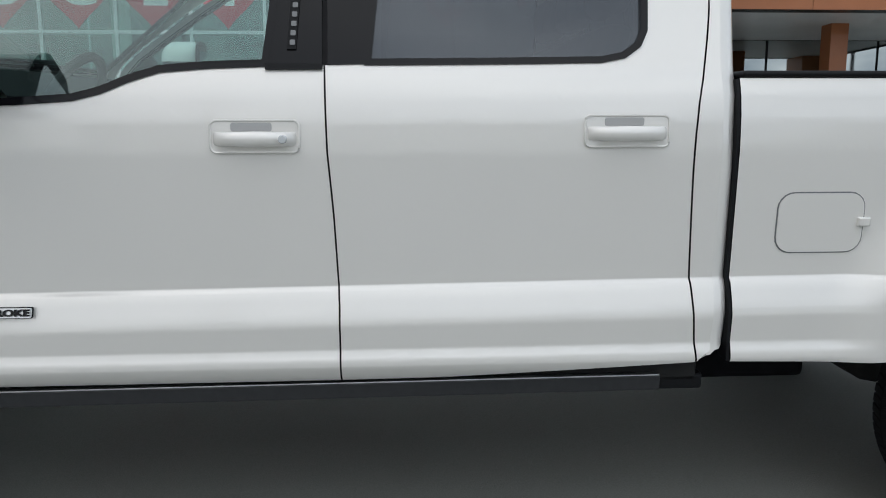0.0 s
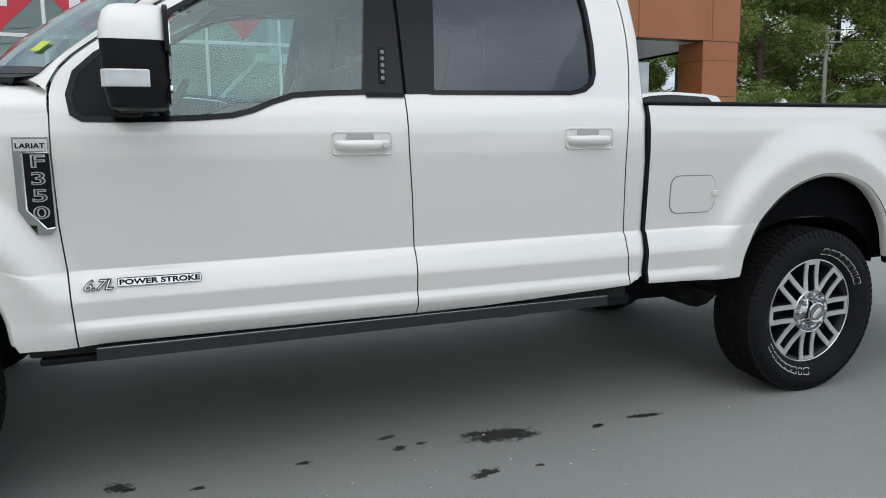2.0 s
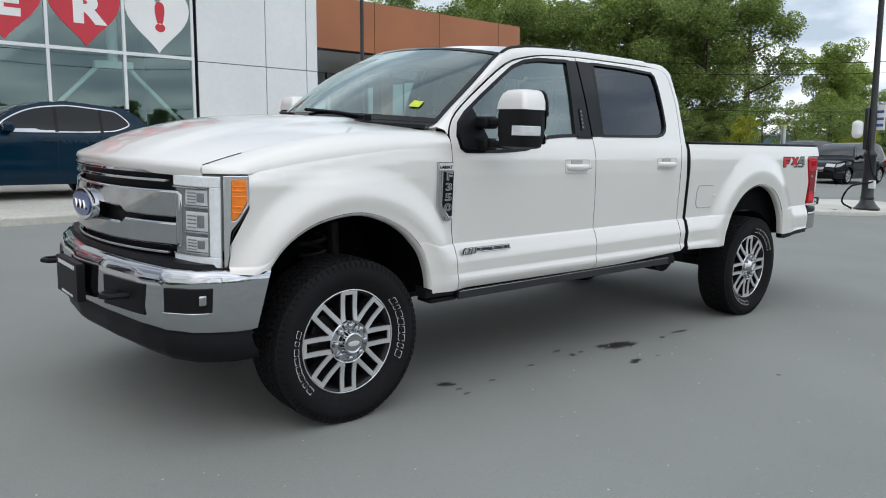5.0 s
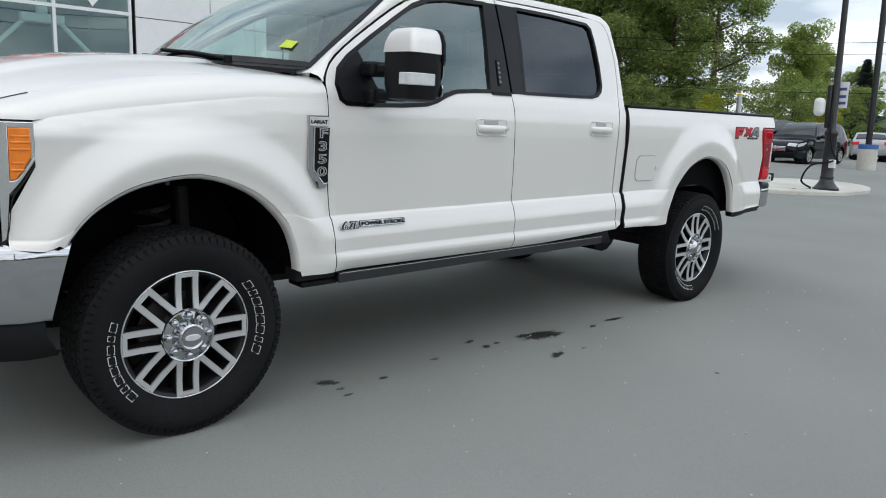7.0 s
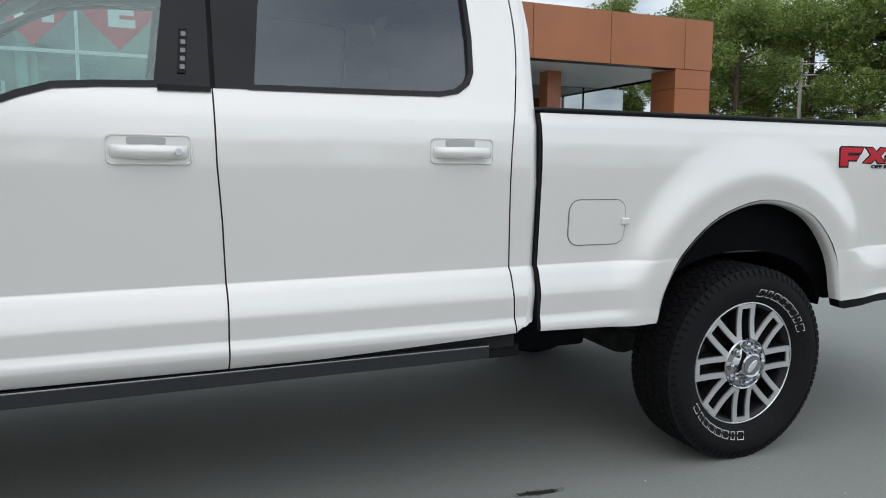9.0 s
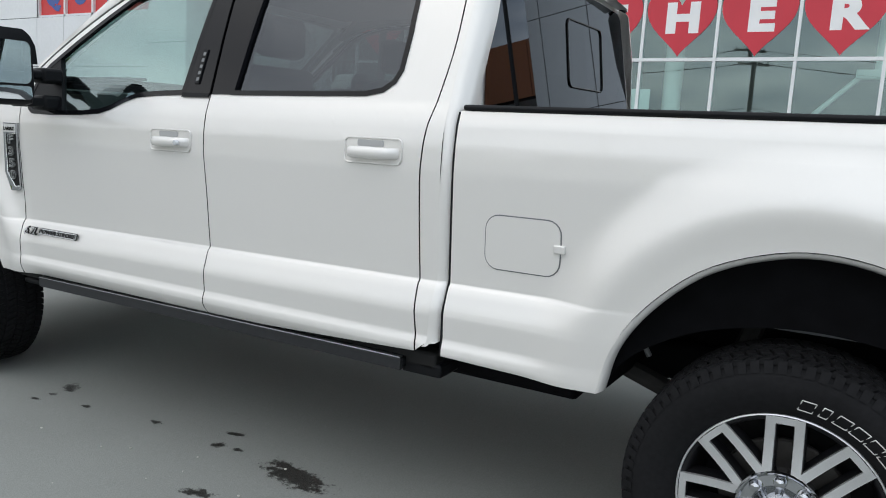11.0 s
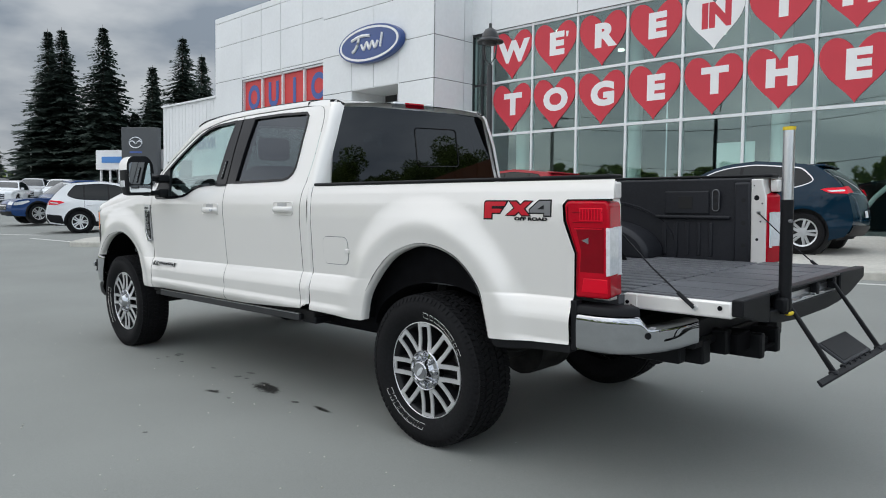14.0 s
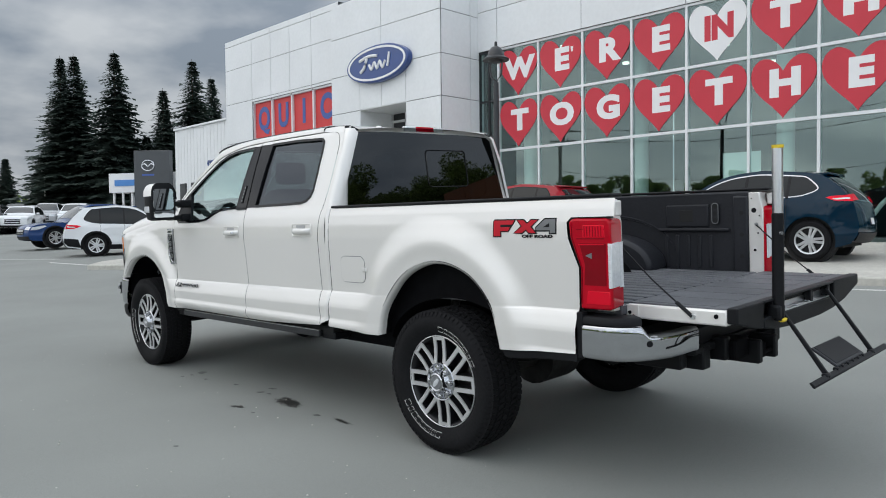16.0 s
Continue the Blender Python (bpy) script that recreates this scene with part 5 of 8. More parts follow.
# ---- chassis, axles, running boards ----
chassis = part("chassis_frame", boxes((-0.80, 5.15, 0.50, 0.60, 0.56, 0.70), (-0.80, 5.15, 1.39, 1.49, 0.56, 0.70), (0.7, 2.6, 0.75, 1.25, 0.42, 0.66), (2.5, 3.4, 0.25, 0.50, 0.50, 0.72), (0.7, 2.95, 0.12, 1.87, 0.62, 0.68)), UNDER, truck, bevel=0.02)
part("axle", tubes(([(0.0, 0.25, WZ), (0.0, 1.74, WZ)], 0.055), ([(0.0, 1.2, WZ), (0.0, 1.45, WZ)], 0.14), seg=16), CHASSIS, chassis)
part("axle", tubes(([(4.059, 0.25, WZ), (4.059, 1.74, WZ)], 0.06), ([(4.059, 0.85, WZ), (4.059, 1.15, WZ)], 0.18), seg=16), CHASSIS, chassis)
part("fuel_tank", boxes((1.75, 3.10, 0.42, 0.80, 0.46, 0.62)), CHASSIS, chassis, bevel=0.05)
part("transfer_case", boxes((0.75, 2.0, 0.80, 1.25, 0.36, 0.62)), CHASSIS, chassis, bevel=0.06)
part("muffler", boxes((2.2, 3.2, 1.25, 1.62, 0.42, 0.62)), CHASSIS, chassis, bevel=0.08)
part("driveshaft", tubes(([(1.6, 1.0, 0.52), (4.0, 1.0, 0.46)], 0.045)), CHASSIS, chassis)
for yy in (0.42, 1.57):
    part("leaf_spring", tubes(([(3.35, yy, 0.66), (3.7, yy, 0.54), (4.059, yy, 0.50), (4.4, yy, 0.54), (4.75, yy, 0.66)], 0.035)), CHASSIS, chassis)
    part("coil_spring", tubes(([(0.02 + 0.07 * math.cos(k * 0.7), yy + 0.07 * math.sin(k * 0.7), 0.50 + k * 0.0075) for k in range(56)], 0.011), seg=6), CHASSIS, chassis)
    part("shock_absorber", tubes(([(0.18, yy, 0.45), (0.15, yy, 0.98)], 0.03)), CHASSIS, chassis)
    part("shock_absorber", tubes(([(3.80, yy - 0.1, 0.46), (3.95, yy - 0.12, 0.95)], 0.03)), CHASSIS, chassis)
part("steering_link", tubes(([(-0.15, 0.3, 0.42), (-0.15, 1.7, 0.46)], 0.022)), CHASSIS, chassis)
part("exhaust_pipe", tubes(([(1.8, 1.35, 0.55), (3.4, 1.45, 0.55), (4.6, 1.55, 0.62), (4.95, 1.85, 0.58)], 0.05)), CHASSIS, chassis)
spare = bmesh.new()
lathe(spare, [(0.20, 0.0), (0.38, 0.01), (0.41, 0.06), (0.41, 0.18), (0.38, 0.23), (0.20, 0.24)], (4.82, 1.0, 0.52), axis="z", seg=32)
part("spare_tyre", spare, RUBBER, chassis)
def sloped(*dims):
    """Bars that climb a little towards the tail."""
    bm = boxes(*dims)
    for v in bm.verts:
        v.co.z += 0.012 * (v.co.x - 0.74) / 2.1
    return bm


boards = both("running_board", sloped((0.74, 2.84, 0.035, 0.16, 0.546, 0.588), (0.56, 0.76, 0.060, 0.18, 0.534, 0.562), (2.82, 2.98, 0.06, 0.2, 0.53, 0.58)), BLACK, TT, "folded-in dark power running board with a bright top edge", bevel=0.01)
both("board_face", sloped((0.742, 2.838, 0.026, 0.04, 0.544, 0.588)), BOARD, boards, bevel=0.003)
both("board_edge", sloped((0.745, 2.835, 0.0245, 0.045, 0.5885, 0.593)), SATIN, boards, bevel=0.001)
both("board_bracket", boxes((0.90, 1.0, 0.12, 0.5, 0.52, 0.60), (2.35, 2.45, 0.12, 0.5, 0.52, 0.60)), BLACK, boards, bevel=0.01)
# sill strip in the same near-black, for the shade under the doors
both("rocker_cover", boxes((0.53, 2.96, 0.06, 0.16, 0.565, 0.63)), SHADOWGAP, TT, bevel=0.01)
# dark seals that fill the seams between panels
for x0, x1, z0, z1 in ((0.655, 0.695, 0.62, 1.36), (1.885, 1.935, 0.62, 1.45), (2.885, 2.94, 0.66, 1.44)):
    both("seam_seal", boxes((x0, x1, 0.052, 0.09, z0, z1)), SHADOWGAP, TT)
# black strip on the bed's front edge stands in for shade deep in the gap
both("bed_gap_seal", panel([(3.0125, 0.655), (3.0205, 0.655), (3.0205, 1.443), (3.0125, 1.443)], off=0.003, thick=0.06, step=0.1), BLACK, TT)

# ---- cab inside ----
part("cabin_floor", boxes((0.62, 2.95, 0.13, 1.86, 0.70, 0.76)), CABIN_DARK, truck)
bm = bmesh.new()
loft(bm, [[(0.50, y, 1.50), (0.95, y, 1.48), (1.02, y, 1.40), (0.98, y, 1.05), (0.80, y, 0.76)] for y in (0.14, 0.4, 1.0, 1.6, 1.85)])
part("dashboard", bm, CABIN_DARK, truck)
bm = bmesh.new()
ctr, tiltv = Vector((1.02, 0.52, 1.36)), radians(62)
ring = [ctr + Vector((0.19 * math.sin(a) * math.cos(tiltv), 0.19 * math.cos(a), 0.19 * math.sin(a) * math.sin(tiltv))) for a in np.linspace(0, 2 * math.pi, 33)]
tube(bm, ring, 0.016, 7)
tube(bm, [ctr + Vector((0, -0.18, 0)), ctr + Vector((-0.03, 0, 0)), ctr + Vector((0, 0.18, 0))], 0.02, 6)
tube(bm, [ctr, ctr + Vector((-0.3, 0, -0.12))], 0.035, 8)
part("steering_wheel", bm, CABIN_DARK, truck)
def seat(cx, y0, y1, material, heads):
    st = part("seat_base", boxes((cx, cx + 0.52, y0, y1, 0.92, 1.10)), material, truck, bevel=0.05)
    bm = bmesh.new()
    loft(bm, [[(cx + 0.46 + 0.28 * t, y0 + e, 1.02 + 0.60 * t), (cx + 0.46 + 0.28 * t, y1 - e, 1.02 + 0.60 * t), (cx + 0.60 + 0.26 * t, y1 - e, 1.02 + 0.60 * t), (cx + 0.60 + 0.26 * t, y0 + e, 1.02 + 0.60 * t)] for t, e in ((0, 0.02), (0.5, 0.0), (0.85, 0.02), (1, 0.06))], closed=True, caps=True)
    part("seat_back", bm, material, st, bevel=0.04)
    for yy in heads:
        part("headrest", boxes((cx + 0.76, cx + 0.86, yy - 0.13, yy + 0.13, 1.66, 1.84)), material, st, bevel=0.035)


both("roof_side_trim", panel([(1.22, 1.885), (1.42, 1.940), (1.60, 1.960), (2.90, 1.960), (2.90, 2.005), (1.60, 2.005), (1.36, 1.985)], off=0.045, thick=0.05, step=0.2), CABIN, TT)
both("b_pillar_trim", panel([(1.775, 1.40), (1.985, 1.40), (2.015, 1.965), (1.835, 1.965)], off=0.035, thick=0.04, step=0.2), CABIN_DARK, TT)
part("headliner", boxes((1.30, 2.92, 0.34, 1.65, 1.985, 1.995)), CABIN, truck)
seat(1.02, 0.26, 0.78, CABIN_DARK, (0.52,))
seat(1.02, 1.21, 1.73, CABIN_DARK, (1.47,))
seat(1.96, 0.26, 1.73, CABIN_DARK, (0.52, 1.0, 1.47))

# ---- bed, rails, tail lamps, bumper, tailgate ----
bm = boxes((3.03, 5.215, 0.040, 0.150, 1.448, 1.466))
for v in bm.verts:
    v.co.z += 0.002 * ease(3.0, 5.2, v.co.x)
both("rail_cap", bm, BLACK, beds, "black plastic bed rail cap", bevel=0.008)
floor_ob = part("bed_floor", boxes((3.08, 5.20, 0.14, 1.85, 0.885, 0.925)), FLOOR_LINER, truck, "worn dark grey plastic bed liner floor, lightened for the reflected sky")
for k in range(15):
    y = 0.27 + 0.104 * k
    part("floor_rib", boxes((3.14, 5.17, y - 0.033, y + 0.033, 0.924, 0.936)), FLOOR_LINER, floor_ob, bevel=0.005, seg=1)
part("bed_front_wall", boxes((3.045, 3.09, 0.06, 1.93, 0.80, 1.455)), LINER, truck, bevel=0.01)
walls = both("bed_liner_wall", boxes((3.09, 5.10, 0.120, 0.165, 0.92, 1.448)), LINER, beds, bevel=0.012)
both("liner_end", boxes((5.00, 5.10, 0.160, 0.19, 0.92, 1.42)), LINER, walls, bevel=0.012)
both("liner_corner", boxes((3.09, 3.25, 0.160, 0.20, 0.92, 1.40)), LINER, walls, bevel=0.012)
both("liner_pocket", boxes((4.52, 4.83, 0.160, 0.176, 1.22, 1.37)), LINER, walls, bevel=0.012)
# raised dark plate stands in for the shaded pocket opening
both("pocket_recess", boxes((4.62, 4.72, 0.174, 0.1775, 1.255, 1.335)), SHADOWGAP, walls, bevel=0.006)
bm = bmesh.new()
arc = [(4.06 - 0.46 * math.cos(a), 0.92 + 0.26 * math.sin(a) ** 0.8) for a in np.linspace(0, math.pi, 19)]
prism(bm, arc, 0.16, 0.40)
both("wheel_house", bm, LINER, beds, bevel=0.03)
bm = bmesh.new()
for k in range(19):
    a = math.pi * k / 18
    p = (4.06 - 0.54 * math.cos(a), 0.168, 0.93 + 0.37 * math.sin(a) ** 0.8)
    if k:
        tube(bm, [last_p, p], 0.010, 5)
    last_p = p
both("liner_bead", bm, LINER, walls)
both("liner_ledge", boxes((4.46, 4.97, 0.160, 0.186, 1.190, 1.212)), LINER, walls, bevel=0.008)
for x in (4.52, 4.60, 4.68, 4.76, 4.84):
    both("liner_rib", boxes((x - 0.014, x + 0.014, 0.160, 0.174, 0.95, 1.165)), LINER, walls, bevel=0.006)
slots = both("tie_down_slot", prisms(rounded(4.855, 4.905, 1.240, 1.380, 0.022), 0.178, 0.186), LINER, walls, bevel=0.003)
ring = rounded(4.858, 4.902, 1.243, 1.377, 0.020)
both("slot_edge", tubes(([(x, 0.1865, z) for x, z in ring + ring[:1]], 0.0028), seg=5), BADGE_GREY, slots)
for z in (1.265, 1.31, 1.355):
    both("slot_hole", tubes(([(4.88, 0.180, z), (4.88, 0.1875, z)], 0.015), seg=12), SHADOWGAP, slots)
bm = bmesh.new()
prism(bm, [(5.10, 0.905), (5.192, 0.905), (5.192, 1.33), (5.172, 1.41), (5.172, 1.440), (5.10, 1.440)], 0.085, 0.178)
posts = both("bed_end_post", bm, WHITE, beds, bevel=0.006)
for x, z, r in ((5.135, 1.325, 0.016), (5.15, 1.235, 0.012), (5.14, 1.07, 0.009), (5.17, 1.29, 0.005), (5.16, 1.18, 0.005), (5.12, 1.40, 0.004)):
    both("post_hole", tubes(([(x, 0.170, z), (x, 0.1795, z)], r), seg=14), BLACK if r != 0.012 else SATIN, posts)
for z in (1.03, 1.17, 1.31):
    both("liner_hole", tubes(([(5.06, 0.18, z), (5.06, 0.1915, z)], 0.014), seg=12), SHADOWGAP, walls)
both("post_flange", boxes((5.19, 5.236, 0.05, 0.11, 1.36, 1.434)), WHITE, beds, bevel=0.008)

TAIL = [(4.992, 1.335), (5.010, 1.354), (5.205, 1.354), (5.222, 1.335), (5.226, 1.13), (5.228, 0.935), (5.218, 0.920), (5.052, 0.920), (5.056, 1.118), (5.0, 1.262)]
lamp_y = lambda x, z: 0.0145 + 0.055 * max(0, x - 5.05)
bm = prisms(TAIL, 0.016, 0.150)
for v in bm.verts:
    if v.co.x > 5.15:
        v.co.y += 0.010 if v.co.y < 0.05 else 0.02
        v.co.x -= 0.028 if v.co.y > 0.1 else 0.0
tails = both("tail_light", bm, RED, TT, "large red tail light with a clear reversing lens", bevel=0.020, seg=4)
both("tail_centre", panel([(5.056, 1.235), (5.198, 1.235), (5.196, 1.035), (5.078, 1.035), (5.084, 1.13)], yfun=lambda x, z: 0.0155 + 0.055 * max(0, x - 5.06), off=0, thick=0.004, step=0.4), RED_DEEP, tails)
for z in (1.255, 1.30):
    both("lens_rib", panel([(5.04, z), (5.19, z), (5.19, z + 0.004), (5.04, z + 0.004)], yfun=lambda x, z: 0.0145 + 0.055 * max(0, x - 5.05), thick=0.003, step=0.4), RED_DEEP, tails)
both("lens_strip", panel([(5.05, 1.226), (5.188, 1.228), (5.188, 1.2315), (5.05, 1.2315)], yfun=lambda x, z: 0.013 + 0.055 * max(0, x - 5.05), thick=0.003, step=0.4), RED_BRIGHT, tails)
both("lens_mark", panel([(5.088, 1.176), (5.122, 1.162), (5.122, 1.190)], yfun=lambda x, z: 0.0135 + 0.055 * max(0, x - 5.06), thick=0.002, step=0.4), BADGE_GREY, tails)
bm = prisms([(5.208, 1.236), (5.229, 1.232), (5.2305, 1.026), (5.209, 1.022)], 0.0228, 0.155)
for v in bm.verts:
    v.co.x -= 0.026 if v.co.y > 0.1 and v.co.x > 5.22 else 0.0
both("lens_block", panel([(5.075, 1.322), (5.190, 1.322), (5.194, 1.262), (5.072, 1.262)], yfun=lamp_y, thick=0.004, step=0.4), RED_BRIGHT, tails, bevel=0.004)
both("lens_block", panel([(5.095, 1.008), (5.215, 1.008), (5.217, 0.945), (5.082, 0.945)], yfun=lamp_y, thick=0.004, step=0.4), RED_BRIGHT, tails, bevel=0.004)
for k in range(7):
    both("lens_rib", panel([(5.084 + 0.015 * k, 1.316), (5.087 + 0.015 * k, 1.316), (5.087 + 0.015 * k, 1.268), (5.084 + 0.015 * k, 1.268)], yfun=lamp_y, off=-0.002, thick=0.002, step=0.4), RED_DEEP, tails)
both("lens_edge", tubes(([(x, lamp_y(x, z) - 0.001, z) for x, z in ((5.066, 0.945), (5.068, 1.118), (5.015, 1.262), (5.012, 1.325))], 0.0022), seg=5), RED_DEEP, tails)
rev = both("reversing_lens", bm, LENS_WHITE, tails, "ribbed clear reversing lens", bevel=0.006)
for k in range(10):
    z = 1.034 + 0.020 * k
    both("lens_rib", boxes((5.2095, 5.224, 0.0223, 0.05, z, z + 0.004)), SILVER, rev, bevel=0.002, seg=1)
both("tail_gasket", panel([(4.985, 1.338), (5.006, 1.361), (5.22, 1.361), (5.22, 1.352), (5.012, 1.350), (4.996, 1.334), (5.003, 1.264), (5.058, 1.120), (5.054, 0.912), (5.046, 0.912), (5.048, 1.115), (4.994, 1.262)], off=0.012, thick=0.02, step=0.5), SHADOWGAP, tails)


REAR_PLAN = smooth_line([(5.066, 0.0), (5.18, 0.0), (5.26, 0.02), (5.33, 0.075), (5.385, 0.17), (5.420, 0.30), (5.430, 0.455)], 6)


def rear_band(profile, i0, i1, top=None):
    """Sweeps (height, inset) points along the bumper corner's plan."""
    bm = bmesh.new()
    n = len(REAR_PLAN)
    rings = []
    for i in range(i0, min(i1, n)):
        x, y = REAR_PLAN[i]
        k = i / (n - 1)
        drop = top(x, y) if top else 0.0
        rings.append([(x - ins * ease(0.3, 0.6, k), y + ins * (1 - ease(0.4, 0.7, k)), z - drop * ease(0.76, 0.83, z)) for z, ins in profile])
    loft(bm, rings)
    return bm


rb = both("rear_bumper", rear_band([(0.682, 0.06), (0.684, 0.010), (0.692, 0.002), (0.71, 0.0), (0.76, 0.0), (0.80, 0.0), (0.832, 0.001), (0.843, 0.005), (0.848, 0.014), (0.848, 0.07)], 0, 99, lambda x, y: 0.046 * ease(0.085, 0.125, y)), CHROME, TT, "chrome rear bumper corner with a black step pad", sharp=60)
both("step_pad", rear_band([(0.849, 0.010), (0.851, 0.003), (0.878, 0.005), (0.888, 0.014), (0.889, 0.12)], 0, 20), BLACK, rb, sharp=60)
both("park_sensor", tubes(([(5.335, 0.135, 0.764), (5.362, 0.116, 0.764)], 0.015), seg=16), BLACK, rb)
both("bumper_side_trim", boxes((5.037, 5.070, 0.000, 0.05, 0.680, 0.905)), BLACK, rb, bevel=0.004)
both("chrome_edge", tubes(([(5.068, 0.004, 0.84), (5.068, 0.003, 0.70), (5.075, 0.006, 0.685)], 0.004), seg=6), CHROME, rb)
part("bumper_step", boxes((5.18, 5.35, 0.16, 1.83, 0.765, 0.796), (5.28, 5.395, 0.446, 1.544, 0.66, 0.79)), BLACK, rb[0], bevel=0.012)
both("bed_lower_trim", panel([(4.560, 0.674), (4.80, 0.691), (5.036, 0.701), (5.036, 0.664), (4.80, 0.652), (4.600, 0.630), (4.572, 0.640)], off=0.014, thick=0.05, step=0.1), BLACK, beds)
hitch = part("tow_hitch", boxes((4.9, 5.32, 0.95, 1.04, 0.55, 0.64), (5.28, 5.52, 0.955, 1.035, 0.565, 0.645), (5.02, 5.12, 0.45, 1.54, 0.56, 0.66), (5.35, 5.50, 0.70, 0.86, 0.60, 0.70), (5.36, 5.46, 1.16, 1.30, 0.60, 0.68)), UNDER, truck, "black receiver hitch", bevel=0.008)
for x0, x1, y0, y1, z0, z1 in ((5.10, 5.36, 0.40, 0.47, 0.585, 0.70), (5.24, 5.42, 0.52, 0.60, 0.57, 0.69), (5.30, 5.47, 0.66, 0.72, 0.60, 0.72), (5.36, 5.55, 0.87, 0.92, 0.555, 0.68), (5.36, 5.55, 1.07, 1.12, 0.555, 0.68), (5.30, 5.47, 1.27, 1.35, 0.60, 0.72)):
    part("hitch_bracket", boxes((x0, x1, y0, y1, z0, z1)), BLACK, hitch, bevel=0.01)
part("hitch_crossbar", tubes(([(5.22, 0.44, 0.615), (5.22, 1.55, 0.615)], 0.055), seg=14), BLACK, hitch)
part("bumper_lower_lip", boxes((5.30, 5.415, 0.44, 1.55, 0.655, 0.70)), BLACK, hitch, bevel=0.012)
part("hitch_ring", tubes(([(5.46, 0.93, 0.60), (5.53, 0.93, 0.60), (5.53, 1.06, 0.60), (5.46, 1.06, 0.60)], 0.012)), UNDER, hitch)

gate = part("tailgate", boxes((5.195, 5.694, 0.195, 1.795, 0.862, 0.933)), WHITE, truck, "white tailgate folded down flat with a black liner", bevel=0.010)
part("hinge_plate", boxes((5.195, 5.262, 0.1905, 0.196, 0.864, 0.930)), WHITE, gate, bevel=0.002)
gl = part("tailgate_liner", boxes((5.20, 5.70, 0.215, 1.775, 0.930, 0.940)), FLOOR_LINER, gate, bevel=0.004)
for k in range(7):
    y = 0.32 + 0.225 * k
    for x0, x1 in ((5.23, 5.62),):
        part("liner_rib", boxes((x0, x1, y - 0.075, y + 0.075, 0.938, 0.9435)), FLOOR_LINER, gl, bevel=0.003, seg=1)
CAP = [(0.195, 0.945), (0.195, 0.876), (0.42, 0.826), (0.62, 0.797), (0.80, 0.786), (1.19, 0.786), (1.37, 0.797), (1.57, 0.826), (1.795, 0.888), (1.795, 0.945)]
cap = bmesh.new()
prism(cap, [p for p in CAP if p[0] <= 0.42] + [(0.47, 0.82), (0.47, 0.945)], 5.692, 5.742, to_front)
prism(cap, [(1.395, 0.945), (1.395, 0.800), (1.57, 0.826), (1.795, 0.888), (1.795, 0.945)], 5.692, 5.742, to_front)
prism(cap, [(0.47, 0.865), (0.47, 0.819), (0.62, 0.797), (0.80, 0.786), (1.19, 0.786), (1.37, 0.797), (1.395, 0.800), (1.395, 0.865)], 5.692, 5.742, to_front)
prism(cap, [(0.47, 0.945), (0.47, 0.932), (1.395, 0.932), (1.395, 0.945)], 5.692, 5.742, to_front)
part("tailgate_cap", cap, BLACK, gate, "black plastic tailgate top cap with an open step recess", bevel=0.006)
part("cap_recess", boxes((5.692, 5.698, 0.47, 1.395, 0.865, 0.932)), SHADOWGAP, gate)
tray = part("step_tray", boxes((5.690, 5.738, 0.60, 1.33, 0.866, 0.874), (5.699, 5.703, 0.60, 1.33, 0.874, 0.905)), SATIN, gate, "bright pressed-metal step tray", bevel=0.002)
for yy in (0.72, 0.95, 1.12):
    part("tray_pressing", boxes((5.705, 5.732, yy - 0.06, yy + 0.06, 0.873, 0.879)), SATIN, tray, bevel=0.003)
for yy in (0.60, 1.08, 1.33):
    part("tray_bracket", boxes((5.70, 5.738, yy - 0.018, yy + 0.018, 0.866, 0.93)), BLACK, gate, bevel=0.006)
for x, y, z, r in ((5.215, 0.187, 0.893, 0.009), (5.536, 0.183, 0.897, 0.012), (5.645, 0.190, 0.905, 0.010)):
    part("hinge_bolt", tubes(([(x, y, z), (x, 0.20, z)], r), seg=12), SATIN if x == 5.536 else UNDER, gate)
for y in (0.188, 1.802):
    bm = bmesh.new()
    tube(bm, [(5.15, y, 1.235), (5.34, y, 1.055), (5.536, y, 0.897)], 0.0038, 6)
    tube(bm, [(5.46, y, 0.958), (5.536, y, 0.897)], 0.009, 6)
    part("tailgate_cable", bm, BLACK, gate, "black tailgate support cable")
# flip-down step and grab pole
step = part("tailgate_step", prisms([(5.938, 0.596), (5.946, 0.602), (5.966, 0.584), (5.963, 0.574), (5.956, 0.574)], 0.455, 1.535), BLACK, gate, "fold-down black tailgate step", bevel=0.006)
tread = part("step_tread", prisms([(5.822, 0.676), (5.942, 0.599), (5.948, 0.609), (5.828, 0.686)], 0.80, 1.19), LINER, step, "ribbed black step tread", bevel=0.006)
part("tread_pad", prisms([(5.832, 0.679), (5.932, 0.614), (5.935, 0.6195), (5.835, 0.6845)], 0.822, 1.168), BLACK, tread, bevel=0.002)
for k in range(6):
    part("step_lug", boxes((5.930, 5.955, 0.775 + 0.075 * k, 0.80 + 0.075 * k, 0.592, 0.608)), BLACK, step, bevel=0.006)
for yy in (0.655, 1.315):
    bm = bmesh.new()
    prism(bm, [(5.716, 0.912), (5.740, 0.905), (5.965, 0.588), (5.945, 0.578)], yy - 0.011, yy + 0.011)
    part("step_leg", bm, BLACK, step, bevel=0.005)
    part("leg_foot", boxes((5.928, 5.960, yy - 0.028, yy + 0.028, 0.588, 0.606)), BLACK, step, bevel=0.01)
pole = part("grab_pole", tubes(([(5.752, 0.605, 0.84), (5.750, 0.62, 1.343)], 0.027), seg=16), BLACK, gate, "black and silver grab pole with a yellow cap", bevel=0.004)
